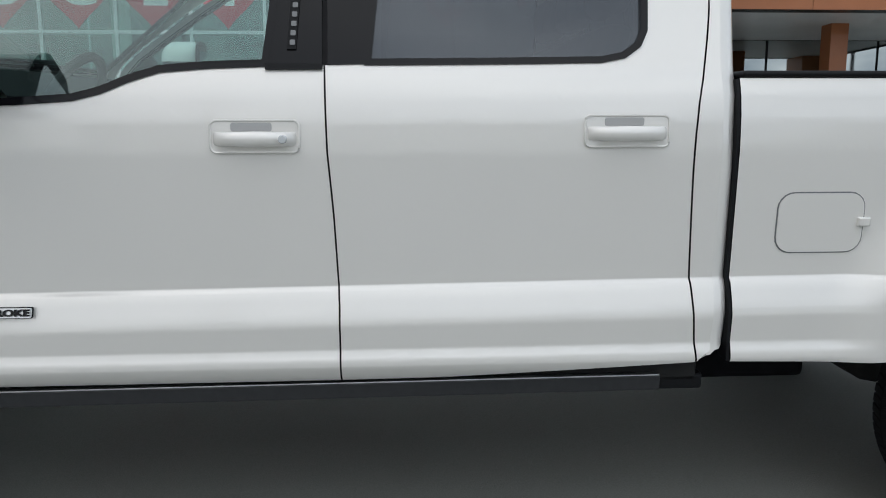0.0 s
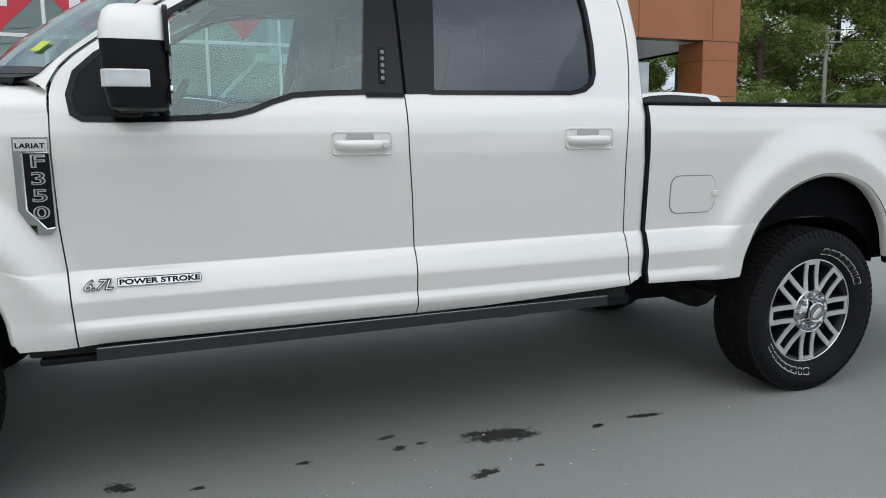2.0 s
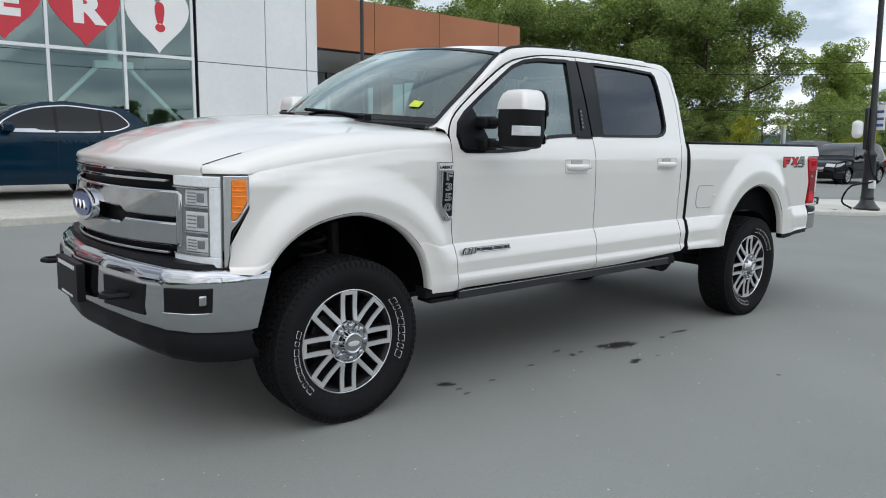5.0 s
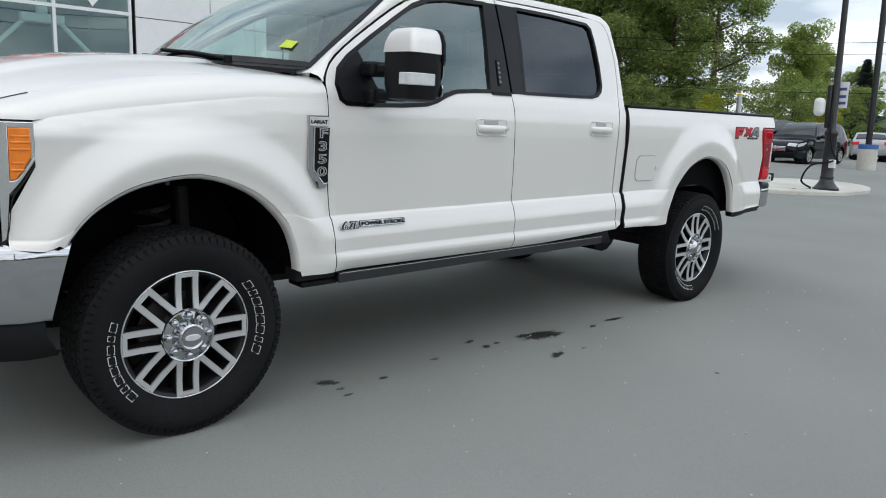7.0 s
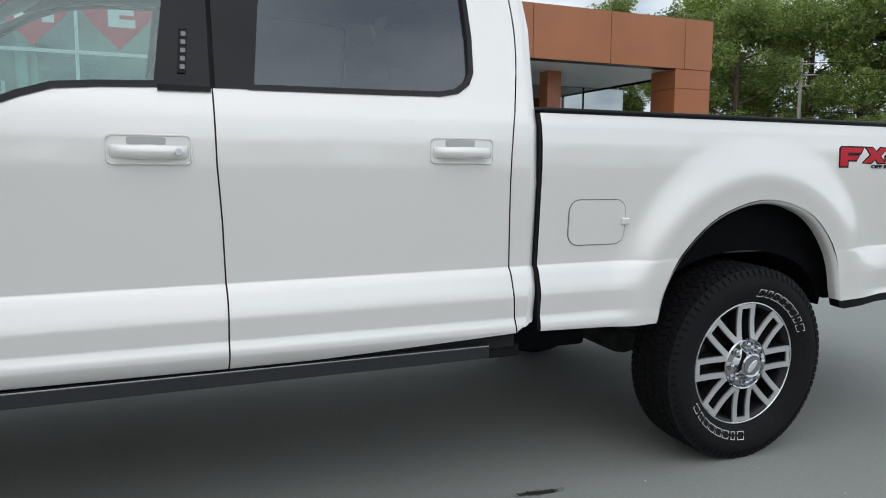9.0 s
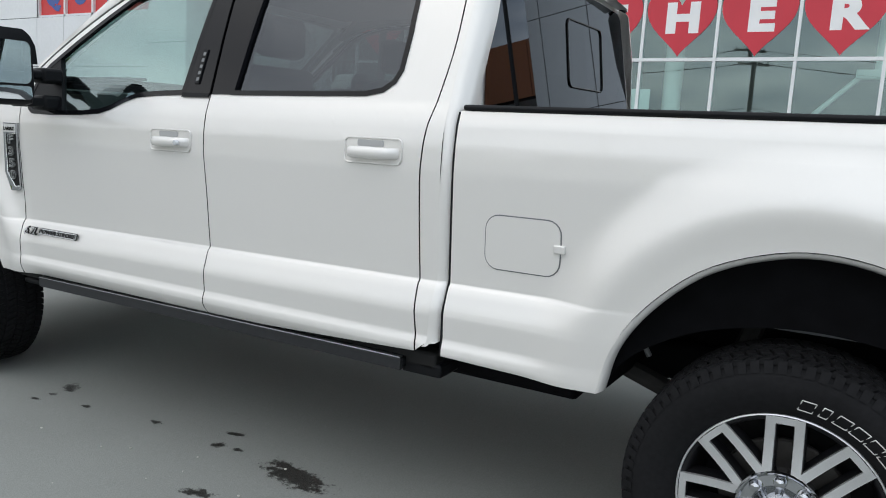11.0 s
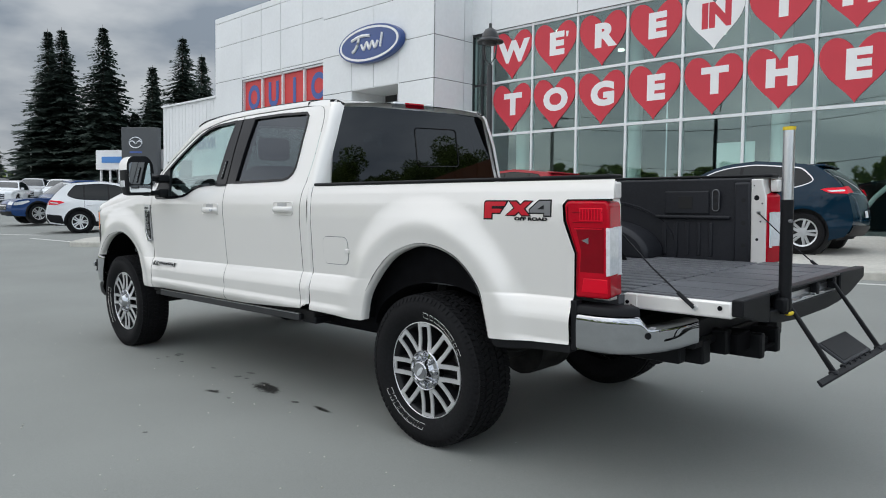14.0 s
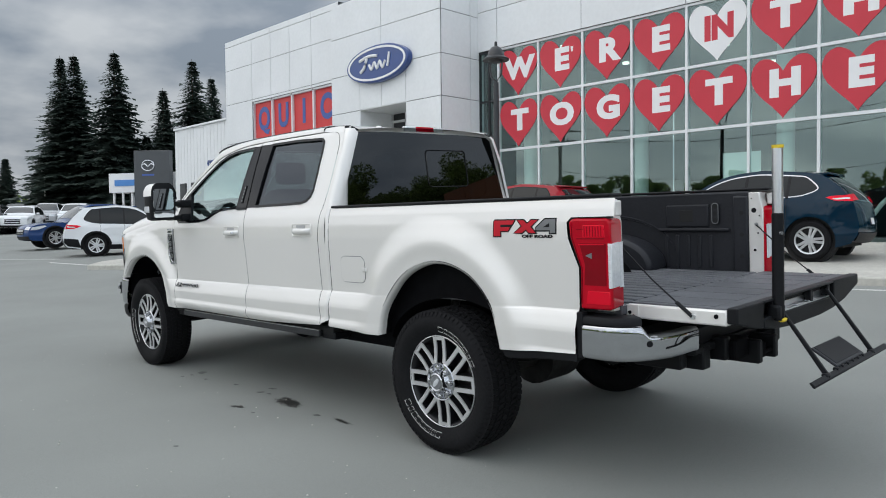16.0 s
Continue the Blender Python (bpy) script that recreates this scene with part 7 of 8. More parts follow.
def lantern(x, y):
    z0 = ground_z(x, y) + 0.13
    t = thing("lantern_post", "black cast lantern post with a bell-shaped shade", "street lamp", at=(x, y, z0))
    hz = 5.42 - z0
    bm = bmesh.new()
    lathe(bm, [(0.0, 0), (0.2, 0), (0.2, 0.08), (0.13, 0.2), (0.11, 0.7), (0.085, 0.8), (0.06, hz - 0.75)], (0, 0, 0), axis="z", seg=16)
    part("post", bm, BLACKPOST, t)
    part("yoke", tubes(([(0, 0, hz - 0.75), (-0.16, 0, hz - 0.6), (-0.19, 0, hz - 0.35), (-0.1, 0, hz - 0.15)], 0.022), ([(0, 0, hz - 0.75), (0.16, 0, hz - 0.6), (0.19, 0, hz - 0.35), (0.1, 0, hz - 0.15)], 0.022)), BLACKPOST, t)
    bm = bmesh.new()
    lathe(bm, [(0.0, 0.36), (0.03, 0.34), (0.04, 0.24), (0.12, 0.20), (0.18, 0.10), (0.21, 0.0), (0.31, -0.06), (0.31, -0.09), (0.2, -0.09), (0.14, -0.14), (0.0, -0.15)], (0, 0, hz - 0.15), axis="z", seg=24)
    part("shade", bm, BLACKPOST, t)


lantern(-4.5, 10.2)
# thin flag pole line seen against the east wall
fp = thing("flag_pole", "thin dark flag pole in front of the showroom", "pole", at=(8.08, 11.7, ground_z(8.08, 11.7) + 0.1))
part("pole", tubes(([(0, 0, 0), (0, 0, 9.5)], 0.045), seg=10), BLACKPOST, fp)


# ---- parked cars ----
def wheel_small(parent, x, y, r, side):
    w = new("wheel")
    w.parent = parent
    w.matrix_basis = pose(x, y, r, 0, 0, 0 if side < 0 else 180)
    bm = bmesh.new()
    lathe(bm, [(r * 0.66, 0.02), (r * 0.70, -0.01), (r * 0.88, -0.02), (r * 0.98, 0.01), (r, 0.05), (r, 0.17), (r * 0.95, 0.20), (r * 0.6, 0.2)], (0, 0, 0), seg=32)
    part("tyre", bm, RUBBER, w)
    bm = bmesh.new()
    lathe(bm, [(r * 0.68, 0.0), (r * 0.64, 0.0), (r * 0.60, 0.06), (0.0, 0.07)], (0, 0, 0), seg=28)
    part("rim_dish", bm, POCKET, w)
    bm = bmesh.new()
    lathe(bm, [(r * 0.70, 0.005), (r * 0.69, -0.008), (r * 0.62, -0.004), (r * 0.61, 0.02)], (0, 0, 0), seg=28)
    for k in range(5):
        for s in (-1, 1):
            a = 2 * math.pi * k / 5
            p = Vector((r * 0.14 * math.cos(a + s * 0.4), 0, r * 0.14 * math.sin(a + s * 0.4)))
            q = Vector((r * 0.64 * math.cos(a + s * 0.17), 0, r * 0.64 * math.sin(a + s * 0.17)))
            n = Vector((-(q - p).normalized().z, 0, (q - p).normalized().x)) * 0.022
            loft(bm, [[c + n, c - n, c - n + Vector((0, 0.03, 0)), c + n + Vector((0, 0.03, 0))] for c in (p, q)], closed=True, caps=True)
    lathe(bm, [(r * 0.2, 0.02), (r * 0.2, -0.01), (0.0, -0.012)], (0, 0, 0), seg=14)
    part("rim", bm, SATIN, w)


def paint(name, c):
    return mat(name, c, 0.12, 0.0, spec=0.35, coat=0.10, blotch=0.03)


def car(label, category, paint_mat, x, y, heading, L=4.6, W=1.86, H=1.68, r=0.35, hood=0.98, belt=1.02, nose=0.95, tail=1.0, kind="suv", chrome=False, group="cars parked on the lot", step=0.10, clad=True, lamp_up=-0.02):
    """A parked car. heading: degrees; its nose looks to -x before the turn. Its rear axle's ground point is at (x, y)."""
    z0 = ground_z(x, y) + (0.13 if -15 < x < 9.4 and y > 8.9 else 0.0)
    c = thing(category.replace(" ", "_"), label, category, at=(x, y, z0), rot=(0, 0, heading), group=group)
    xr, xf = 0.0, -(L - nose - tail)
    x0, x1 = xf - nose, xr + tail
    cl, cowl, b0 = 0.23, xf + 0.60, belt - 0.02
    up = H - b0
    # the middle line from the nose over the roof to the tail
    front = [(x0 + 0.06, 0.30), (x0 + 0.01, 0.42), (x0, 0.58), (x0 + 0.04, hood - 0.27), (x0 + 0.15, hood - 0.14), (x0 + 0.42, hood - 0.06), (xf + 0.05, hood - 0.01), (cowl - 0.08, hood + 0.03)]
    if kind == "sedan":
        roof = [(cowl + 0.42, b0 + up * 0.64), (cowl + 0.85, H - 0.04), (cowl + 1.35, H), (x1 - 1.75, H - 0.05), (x1 - 1.15, b0 + up * 0.55), (x1 - 0.66, belt + 0.06), (x1 - 0.22, belt + 0.05), (x1 - 0.06, belt - 0.04)]
    elif kind == "van":
        roof = [(cowl + 0.28, b0 + up * 0.60), (cowl + 0.72, H - 0.07), (cowl + 1.30, H - 0.005), (x1 - 1.4, H), (x1 - 0.50, H - 0.05), (x1 - 0.30, H - 0.16), (x1 - 0.14, belt + 0.10), (x1 - 0.07, belt - 0.10)]
    else:
        roof = [(cowl + 0.38, b0 + up * 0.56), (cowl + 0.80, H - 0.07), (cowl + 1.30, H - 0.005), (x1 - 1.55, H - 0.005), (x1 - 0.85, H - 0.07), (x1 - 0.60, H - 0.13), (x1 - 0.32, b0 + up * 0.42), (x1 - 0.13, belt - 0.01), (x1 - 0.07, belt - 0.12)]
    line = smooth_line(front + roof + [(x1 - 0.02, 0.74), (x1, 0.60), (x1 - 0.03, 0.44), (x1 - 0.10, 0.33)], 3)
    ridge = [p for p in line if p[1] > hood - 0.20]
    top_z = lambda px: float(np.interp(px, [p[0] for p in ridge], [p[1] for p in ridge]))
    nose_line = sorted([(p[1], p[0]) for p in line[:13]])
    tail_line = sorted([(p[1], p[0]) for p in line[-19:]])

    def flank(px, pz):
        """Half the width at a point of the side."""
        a, b = max(0.0, (xf - 0.10 - px) / (nose - 0.10)), max(0.0, (px - xr - 0.15) / (tail - 0.15))
        w = W / 2 * (1 - 0.17 * min(1.2, a) ** 2 - 0.13 * min(1.2, b) ** 2)
        w -= 0.055 * ease(0.50, 0.22, pz) + 0.012 * ease(belt - 0.24, belt - 0.40, pz) * ease(0.42, 0.55, pz)
        over = max(0.0, pz - belt + 0.05)
        w -= 0.30 * over + 0.16 * over ** 2 + 0.02 * ease(belt - 0.02, belt + 0.03, pz)
        for cx in (xf, xr):
            w += 0.022 * ease(r + 0.26, r + 0.10, math.hypot(px - cx, pz - r))
        return w

    R = r + 0.065
    arch = lambda cx, rad, lo=0.30: [(cx + rad * math.cos(t), r + rad * math.sin(t)) for t in np.linspace(-lo, math.pi + lo, 15)]
    low = [(x1 - 0.12, cl + 0.07), *arch(xr, R), *arch(xf, R), (x0 + 0.14, cl + 0.03)]
    outline = list(line) + low
    sides = {}
    for s in (-1, 1):
        yf = lambda px, pz, s=s: s * flank(px, pz)
        sides[s] = part("body_side", panel(outline, yfun=yf, thick=0.0, step=step), paint_mat, c, sharp=40)

    def skin(pts, q0, q1, lift, n=9):
        """A strip over the middle line, from q0 to q1 of the half width, with a crown."""
        bm = bmesh.new()
        rows = []
        for k, (px, pz) in enumerate(pts):
            a, b = pts[max(0, k - 1)], pts[min(len(pts) - 1, k + 1)]
            nx, nz = -(b[1] - a[1]), b[0] - a[0]
            ln = math.hypot(nx, nz) or 1.0
            nx, nz = nx / ln, nz / ln
            bow = 0.028 + (0.075 if nx < 0 else 0.035) * nx * nx
            w = flank(px, pz)
            row = []
            for q in np.linspace(q0, q1, n):
                e = bow * (1 - abs(q) ** 2.6) + lift
                row.append((px + nx * e, q * w, pz + nz * e))
            rows.append(row)
        loft(bm, rows)
        return bm

    part("body_skin", skin(line, -1, 1, 0.0, 17), paint_mat, c, sharp=40)
    between = lambda lo, hi: [p for p in line if lo <= p[0] <= hi and p[1] > belt - 0.01]
    part("windscreen", skin(between(cowl - 0.06, cowl + 0.76), -0.93, 0.93, 0.006), SCREENGLASS, c, "dark car windscreen", sharp=60)
    back = {"sedan": (x1 - 1.70, x1 - 0.70), "van": (x1 - 0.36, x1 - 0.05)}.get(kind, (x1 - 0.57, x1 - 0.10))
    part("rear_window", skin(between(*back), -0.86, 0.86, 0.006), CARGLASS, c, "dark rear window", sharp=60)
    if kind == "suv":
        part("roof_spoiler", boxes((x1 - 0.86, x1 - 0.50, -W / 2 + 0.33, W / 2 - 0.33, H - 0.115, H - 0.075)), paint_mat, c, bevel=0.015)
    at = lambda lines, z: float(np.interp(z, [p[0] for p in lines], [p[1] for p in lines]))
    nose_pts = lambda lo, hi: [(at(nose_line, z), z) for z in np.linspace(lo, hi, 4)]
    tail_pts = lambda lo, hi: [(at(tail_line, z), z) for z in np.linspace(hi, lo, 4)]
    part("rear_bumper_trim", skin(tail_pts(0.34, 0.50 if not clad else 0.60), -1, 1, 0.022, 17), BLACK if kind == "suv" else paint_mat, c)
    part("front_bumper_trim", skin(nose_pts(0.31, 0.44), -0.97, 0.97, 0.008, 13), BLACK, c)
    grille = part("grille", skin(nose_pts(0.50, hood - 0.30), -0.56, 0.56, 0.010), BLACK, c)
    for t in ((0.18, 0.40, 0.62, 0.84) if kind == "van" else (0.3, 0.7)):
        z = 0.50 + (hood - 0.80) * t
        part("grille_bar", skin(nose_pts(z - 0.014, z + 0.014), -0.53, 0.53, 0.022), SATIN, grille)
    if kind == "van":
        part("grille_bar", skin(nose_pts(0.50, hood - 0.30), -0.05, 0.05, 0.024, 3), SATIN, grille)
    part("plate", skin(tail_pts(0.62, 0.73), -0.17, 0.17, 0.014, 3), VINYL, c)
    # side windows
    fx, rx = cowl + 0.20, (x1 - 0.40 if kind == "van" else x1 - 0.62 if kind == "suv" else x1 - 1.05)
    ups = [(px, top_z(px) - 0.080 - 0.02 * (H - top_z(px))) for px in np.linspace(fx + 0.12, rx - 0.22, 12)]
    ups = [p for p in ups if p[1] > belt + 0.08]
    glass = [(fx, belt + 0.02), (rx - 0.36, belt + 0.05), (rx - 0.08, belt + 0.14), (rx - 0.01, belt + 0.20)] + ups[::-1]
    for _ in range(2):
        glass = [q for a, b in zip(glass, glass[1:] + glass[:1]) for q in ((0.8 * a[0] + 0.2 * b[0], 0.8 * a[1] + 0.2 * b[1]), (0.2 * a[0] + 0.8 * b[0], 0.2 * a[1] + 0.8 * b[1]))]
    for s in (-1, 1):
        yf = lambda px, pz, s=s: s * flank(px, pz)
        side = sides[s]
        on = lambda nm, poly, m, off, lab="", up_to=side: part(nm, panel(poly, yfun=yf, off=s * off, thick=0, step=0.2), m, up_to, lab)
        on("window_surround", offset_poly(glass, 0.020), CHROME if chrome else GLOSSBLACK, 0.004)
        on("side_window", glass, CARGLASS, 0.007)
        for f in (0.41, 0.75):
            xb = fx + (rx - fx) * f
            zt = top_z(xb) - 0.092
            on("window_pillar", [(xb, belt + 0.025), (xb + 0.05, belt + 0.025), (xb + 0.075, zt), (xb + 0.025, zt)], GLOSSBLACK, 0.010)
            on("door_seam", [(xb + 0.008, 0.42), (xb + 0.016, 0.42), (xb + 0.028, belt + 0.0), (xb + 0.020, belt + 0.0)], SHADOWGAP, 0.002)
            part("door_handle", boxes((xb - 0.22, xb - 0.04, s * flank(xb, belt - 0.13) - 0.022, s * flank(xb, belt - 0.13) + 0.022, belt - 0.15, belt - 0.12)), paint_mat, side, bevel=0.008)
        if kind == "suv" and clad:
            on("sill_trim", [(xf + R + 0.02, cl - 0.01), (xr - R - 0.02, cl - 0.01), (xr - R - 0.06, cl + 0.15), (xf + R + 0.06, cl + 0.15)], BLACK, 0.006)
            on("corner_trim", [(xr + R + 0.03, cl + 0.05), (x1 - 0.13, 0.34), (x1 - 0.03, 0.46), (x1 - 0.03, 0.60), (xr + R + 0.12, 0.56)], BLACK, 0.014)
            for cx in (xf, xr):
                on("arch_trim", arch(cx, R + 0.055) + arch(cx, R - 0.004)[::-1], BLACK, 0.006)
        zl, th = belt - 0.05 + lamp_up, 0.075 if clad else 0.055
        lamp = on("tail_light", [(x1 - (0.56 if clad else 0.50), zl + 0.3 * th), (x1 - 0.42, zl + 0.75 * th), (x1 - 0.13, zl + th), (x1 - 0.075, zl - th), (x1 - 0.34, zl - 0.9 * th)], RED_BRIGHT, 0.010, "red tail light")
        part("lamp_wrap", skin(tail_pts(zl - th, zl + th), s * (0.70 if clad else 0.60), s * 0.995, 0.011, 6), RED_BRIGHT, lamp)
        on("lamp_insert", [(x1 - 0.40, zl - 0.10 * th), (x1 - 0.14, zl + 0.30 * th), (x1 - 0.125, zl - 0.25 * th), (x1 - 0.33, zl - 0.45 * th)], CLEAR, 0.013, up_to=lamp)
        head = on("headlight", [(x0 + 0.06, hood - 0.31), (x0 + 0.11, hood - 0.19), (x0 + 0.56, hood - 0.11), (x0 + 0.62, hood - 0.15), (x0 + 0.36, hood - 0.27)], LENS_WHITE, 0.008)
        part("lamp_wrap", skin(nose_pts(hood - 0.31, hood - 0.19), s * 0.58, s * 0.995, 0.012, 6), LENS_WHITE, head)
        part("side_mirror", boxes((cowl + 0.28, cowl + 0.44, s * (W / 2 + 0.05) - 0.10, s * (W / 2 + 0.05) + 0.09, belt + 0.01, belt + 0.16)), paint_mat, c, bevel=0.045)
        for xx in (xf, xr):
            part("wheel_well", tubes(([(xx, s * (W / 2 - 0.34), r), (xx, s * (W / 2 - 0.12), r)], R + 0.01), seg=20), SHADOWGAP, c)
            wheel_small(c, xx, s * (W / 2 - 0.025), r, s)
    part("floor_pan", boxes((x0 + 0.25, x1 - 0.25, -W / 2 + 0.14, W / 2 - 0.14, cl, cl + 0.12)), SHADOWGAP, c)
    return c


SCREENGLASS = mat("sky_lit_windscreen", (0.022, 0.027, 0.030), 0.04, spec=0.7, coat=0.3)
CARGLASS = mat("dark_car_glass", (0.010, 0.012, 0.013), 0.03, spec=0.35)
P_TEAL = mat("teal_blue_paint", (0.0012, 0.017, 0.036), 0.10, 0.0, spec=0.30, blotch=0.06, blotch_scale=2)
P_WHITE = paint("white_car_paint", (0.75, 0.76, 0.77))
P_BLUE = paint("blue_car_paint", (0.012, 0.045, 0.15))
P_RED = paint("red_car_paint", (0.30, 0.012, 0.022))
P_BLACK = paint("dark_navy_paint", (0.005, 0.007, 0.012))
P_GREY = paint("grey_car_paint", (0.14, 0.145, 0.15))
P_SILVER = paint("silver_car_paint", (0.42, 0.43, 0.44))

car("dark teal crossover parked on the showroom pavement", "crossover", P_TEAL, 2.22, 11.65, 6, L=4.55, W=1.88, H=1.63, r=0.355, hood=1.03, belt=1.08, tail=0.76, chrome=True, clad=False, lamp_up=0.055)
car("red crossover parked on the showroom pavement", "crossover", P_RED, -4.3, 12.3, 3, L=4.6, W=1.86, H=1.66, r=0.35)
car("white compact crossover parked nose to the building", "crossover", P_WHITE, -19.6, 6.42, -111, L=4.55, W=1.84, H=1.70, r=0.36, belt=1.05)
car("blue crossover parked facing the lot", "crossover", P_BLUE, -26.4, 9.8, 90, L=4.9, W=1.98, H=1.76, r=0.37)
car("dark blue crossover behind the white one", "crossover", P_BLUE, -21.0, 11.2, -105, L=4.7, W=1.9, H=1.72)
car("dark navy minivan parked facing the lot", "minivan", P_BLACK, 34.3, 10.55, -2, L=5.1, W=1.98, H=1.75, r=0.34, kind="van", belt=1.06, hood=1.02, nose=0.98)
car("black sport utility car beside the minivan", "suv car", P_BLACK, 36.9, 13.6, -2, L=5.1, W=2.0, H=1.82, r=0.4, hood=1.15, belt=1.15)
car("red low coupe parked by the kerb island", "coupe", P_RED, 27.6, 11.7, 27, L=4.78, W=1.9, H=1.36, r=0.35, hood=0.88, belt=0.90, kind="sedan")
car("silver sedan parked beyond the minivan", "sedan", P_SILVER, 42.5, 11.0, 200, L=4.8, W=1.85, H=1.47, kind="sedan", hood=0.95, belt=0.97)
car("dark red crossover parked by the lamp post", "crossover", P_RED, 43.0, 8.6, 185, L=4.6, W=1.86, H=1.68)
car("white van parked between the truck and the canopy", "van", P_WHITE, 11.6, 10.6, 0, L=4.6, W=1.95, H=1.95, r=0.35, kind="van", hood=1.1, belt=1.15)
rnd = random.Random(5)


def bearing(px, d):
    """A spot on the far lot: sideways step px in the west view, d metres off."""
    a = -45.6 + math.degrees(math.atan((px - 784) / 1313.3))
    return 7.13 + d * math.sin(radians(a)), -2.98 + d * math.cos(radians(a))


LOT_PAINT = {"white": P_WHITE, "silver": P_SILVER, "grey": P_GREY, "dark navy": P_BLACK}
for k, (px, d, w) in enumerate(((50, 58, "white"), (92, 66, "silver"), (140, 60, "white"), (18, 64, "silver"), (-8, 58, "dark navy"), (-45, 60, "white"), (70, 73, "grey"), (116, 75, "silver"), (168, 70, "grey"), (0, 74, "white"), (34, 78, "dark navy"), (205, 72, "silver"), (240, 75, "white"), (-75, 66, "grey"), (-28, 76, "silver"))):
    xx, yy = bearing(px, d)
    m = LOT_PAINT[w]
    car(w + " car standing in the far rows of the lot", "parked car", m, xx, yy, 150 + rnd.uniform(-8, 8), L=4.9, W=1.95, H=(1.70, 1.85, 1.78)[k % 3], r=0.38, hood=1.08, belt=1.1, step=0.3)

# ---- far sign, low building, poles ----
def far_z(x, y):
    """Footings below the climbing lot."""
    return ground_z(x, y) - west_rise(x)


sg = thing("sign_pylon", "dark grey dealer sign pylon with a silver emblem", "sign", at=(-52.2, 22.4, far_z(-52.2, 22.4)), rot=(0, 0, 40))
part("pylon", boxes((-1.5, 1.5, -0.3, 0.3, 0, 6.65)), mat("sign_grey", (0.07, 0.075, 0.08), 0.5, blotch=0.05), sg, bevel=0.04)
b = bmesh.new()
tube(b, [(-0.3 + 0.52 * math.cos(k * math.pi / 14), -0.34, 5.45 + 0.42 * math.sin(k * math.pi / 14)) for k in range(29)], 0.045, 5)
tube(b, smooth_line([(-0.80, -0.34, 5.50), (-0.52, -0.34, 5.56), (-0.3, -0.34, 5.36), (-0.08, -0.34, 5.56), (0.20, -0.34, 5.50)], 4), 0.05, 5)
part("sign_emblem", b, SILVER, sg)
part("sign_bar", boxes((-0.8, 0.2, -0.32, -0.29, 4.62, 4.76)), QBLUE, sg)
for k in range(4):
    part("canopy_post", boxes((1.75 + 1.3 * k, 1.93 + 1.3 * k, 0.9, 1.08, 0, 3.5)), VINYL, sg)
part("canopy_roof", boxes((1.5, 6.6, 0.6, 4.0, 3.5, 4.2)), VINYL, sg)
part("canopy_glass", boxes((1.6, 6.5, 3.2, 3.3, 0, 3.5)), CARGLASS, sg)
lb = thing("low_building", "low white dealer building with a blue sign band", "building", at=(-55, 27, far_z(-55, 27)), rot=(0, 0, 30))
part("wall", boxes((-3.3, 8, -4, 4, 0, 3.6)), DARKFRAME, lb)
for k in range(5):
    part("column", boxes((-4.7 + 0.9 * k, -4.55 + 0.9 * k, -4.3, -4.15, 0, 3.4)), VINYL, lb)
part("fascia", boxes((-5.0, 8.3, -4.4, 4.4, 3.4, 5.0)), VINYL, lb)
part("sign_bar", boxes((-4.4, -1.2, -4.45, -4.4, 3.95, 4.45)), mat("far_sign_blue", (0.08, 0.25, 0.6), 0.5), lb)
for k in range(6):
    part("window", boxes((-2.9 + 1.75 * k, -1.5 + 1.75 * k, -4.05, -3.99, 0.5, 3.2)), SILVER, lb)
bb = thing("blue_building", "long low blue-grey building beyond the lot", "building", at=(143, 44, far_z(143, 44)), rot=(0, 0, -60))
part("wall", boxes((-25, 25, -5, 5, 0, 4.6)), mat("blue_grey_siding", (0.12, 0.21, 0.27), 0.7, blotch=0.08), bb)
part("roof", boxes((-25.4, 25.4, -5.4, 5.4, 4.6, 4.9)), mat("far_roof", (0.25, 0.26, 0.27), 0.8), bb)
for k in range(8):
    part("window", boxes((-23 + 6 * k, -20.5 + 6 * k, -5.05, -4.98, 0.8, 3.0)), DARKFRAME, bb)
fb = thing("factory_block", "pale industrial block far beyond the lot", "building", at=(205, 44, -3))
part("wall", boxes((-4, 4, -4, 4, 0, 13.5)), mat("pale_block", (0.5, 0.5, 0.48), 0.8), fb)
part("roof", boxes((-4.3, 4.3, -4.3, 4.3, 13.5, 14)), CONCRETE, fb)


def utility_pole(x, y, h, arms=2):
    t = thing("utility_pole", "weathered wooden utility pole with crossarms and wires", "utility pole", at=(x, y, far_z(x, y)), rot=(0, 0, -40))
    part("pole", tubes(([(0, 0, 0), (0, 0, h)], 0.16), seg=10), WOODPOLE, t)
    for k in range(arms):
        a = part("crossarm", boxes((-1.2, 1.2, -0.06, 0.06, h - 0.5 - 0.9 * k, h - 0.38 - 0.9 * k)), WOODPOLE, t)
        for s in (-1.05, -0.4, 0.4, 1.05):
            part("insulator", tubes(([(s, 0, h - 0.38 - 0.9 * k), (s, 0, h - 0.2 - 0.9 * k)], 0.05), seg=6), ALU, a)
    return t


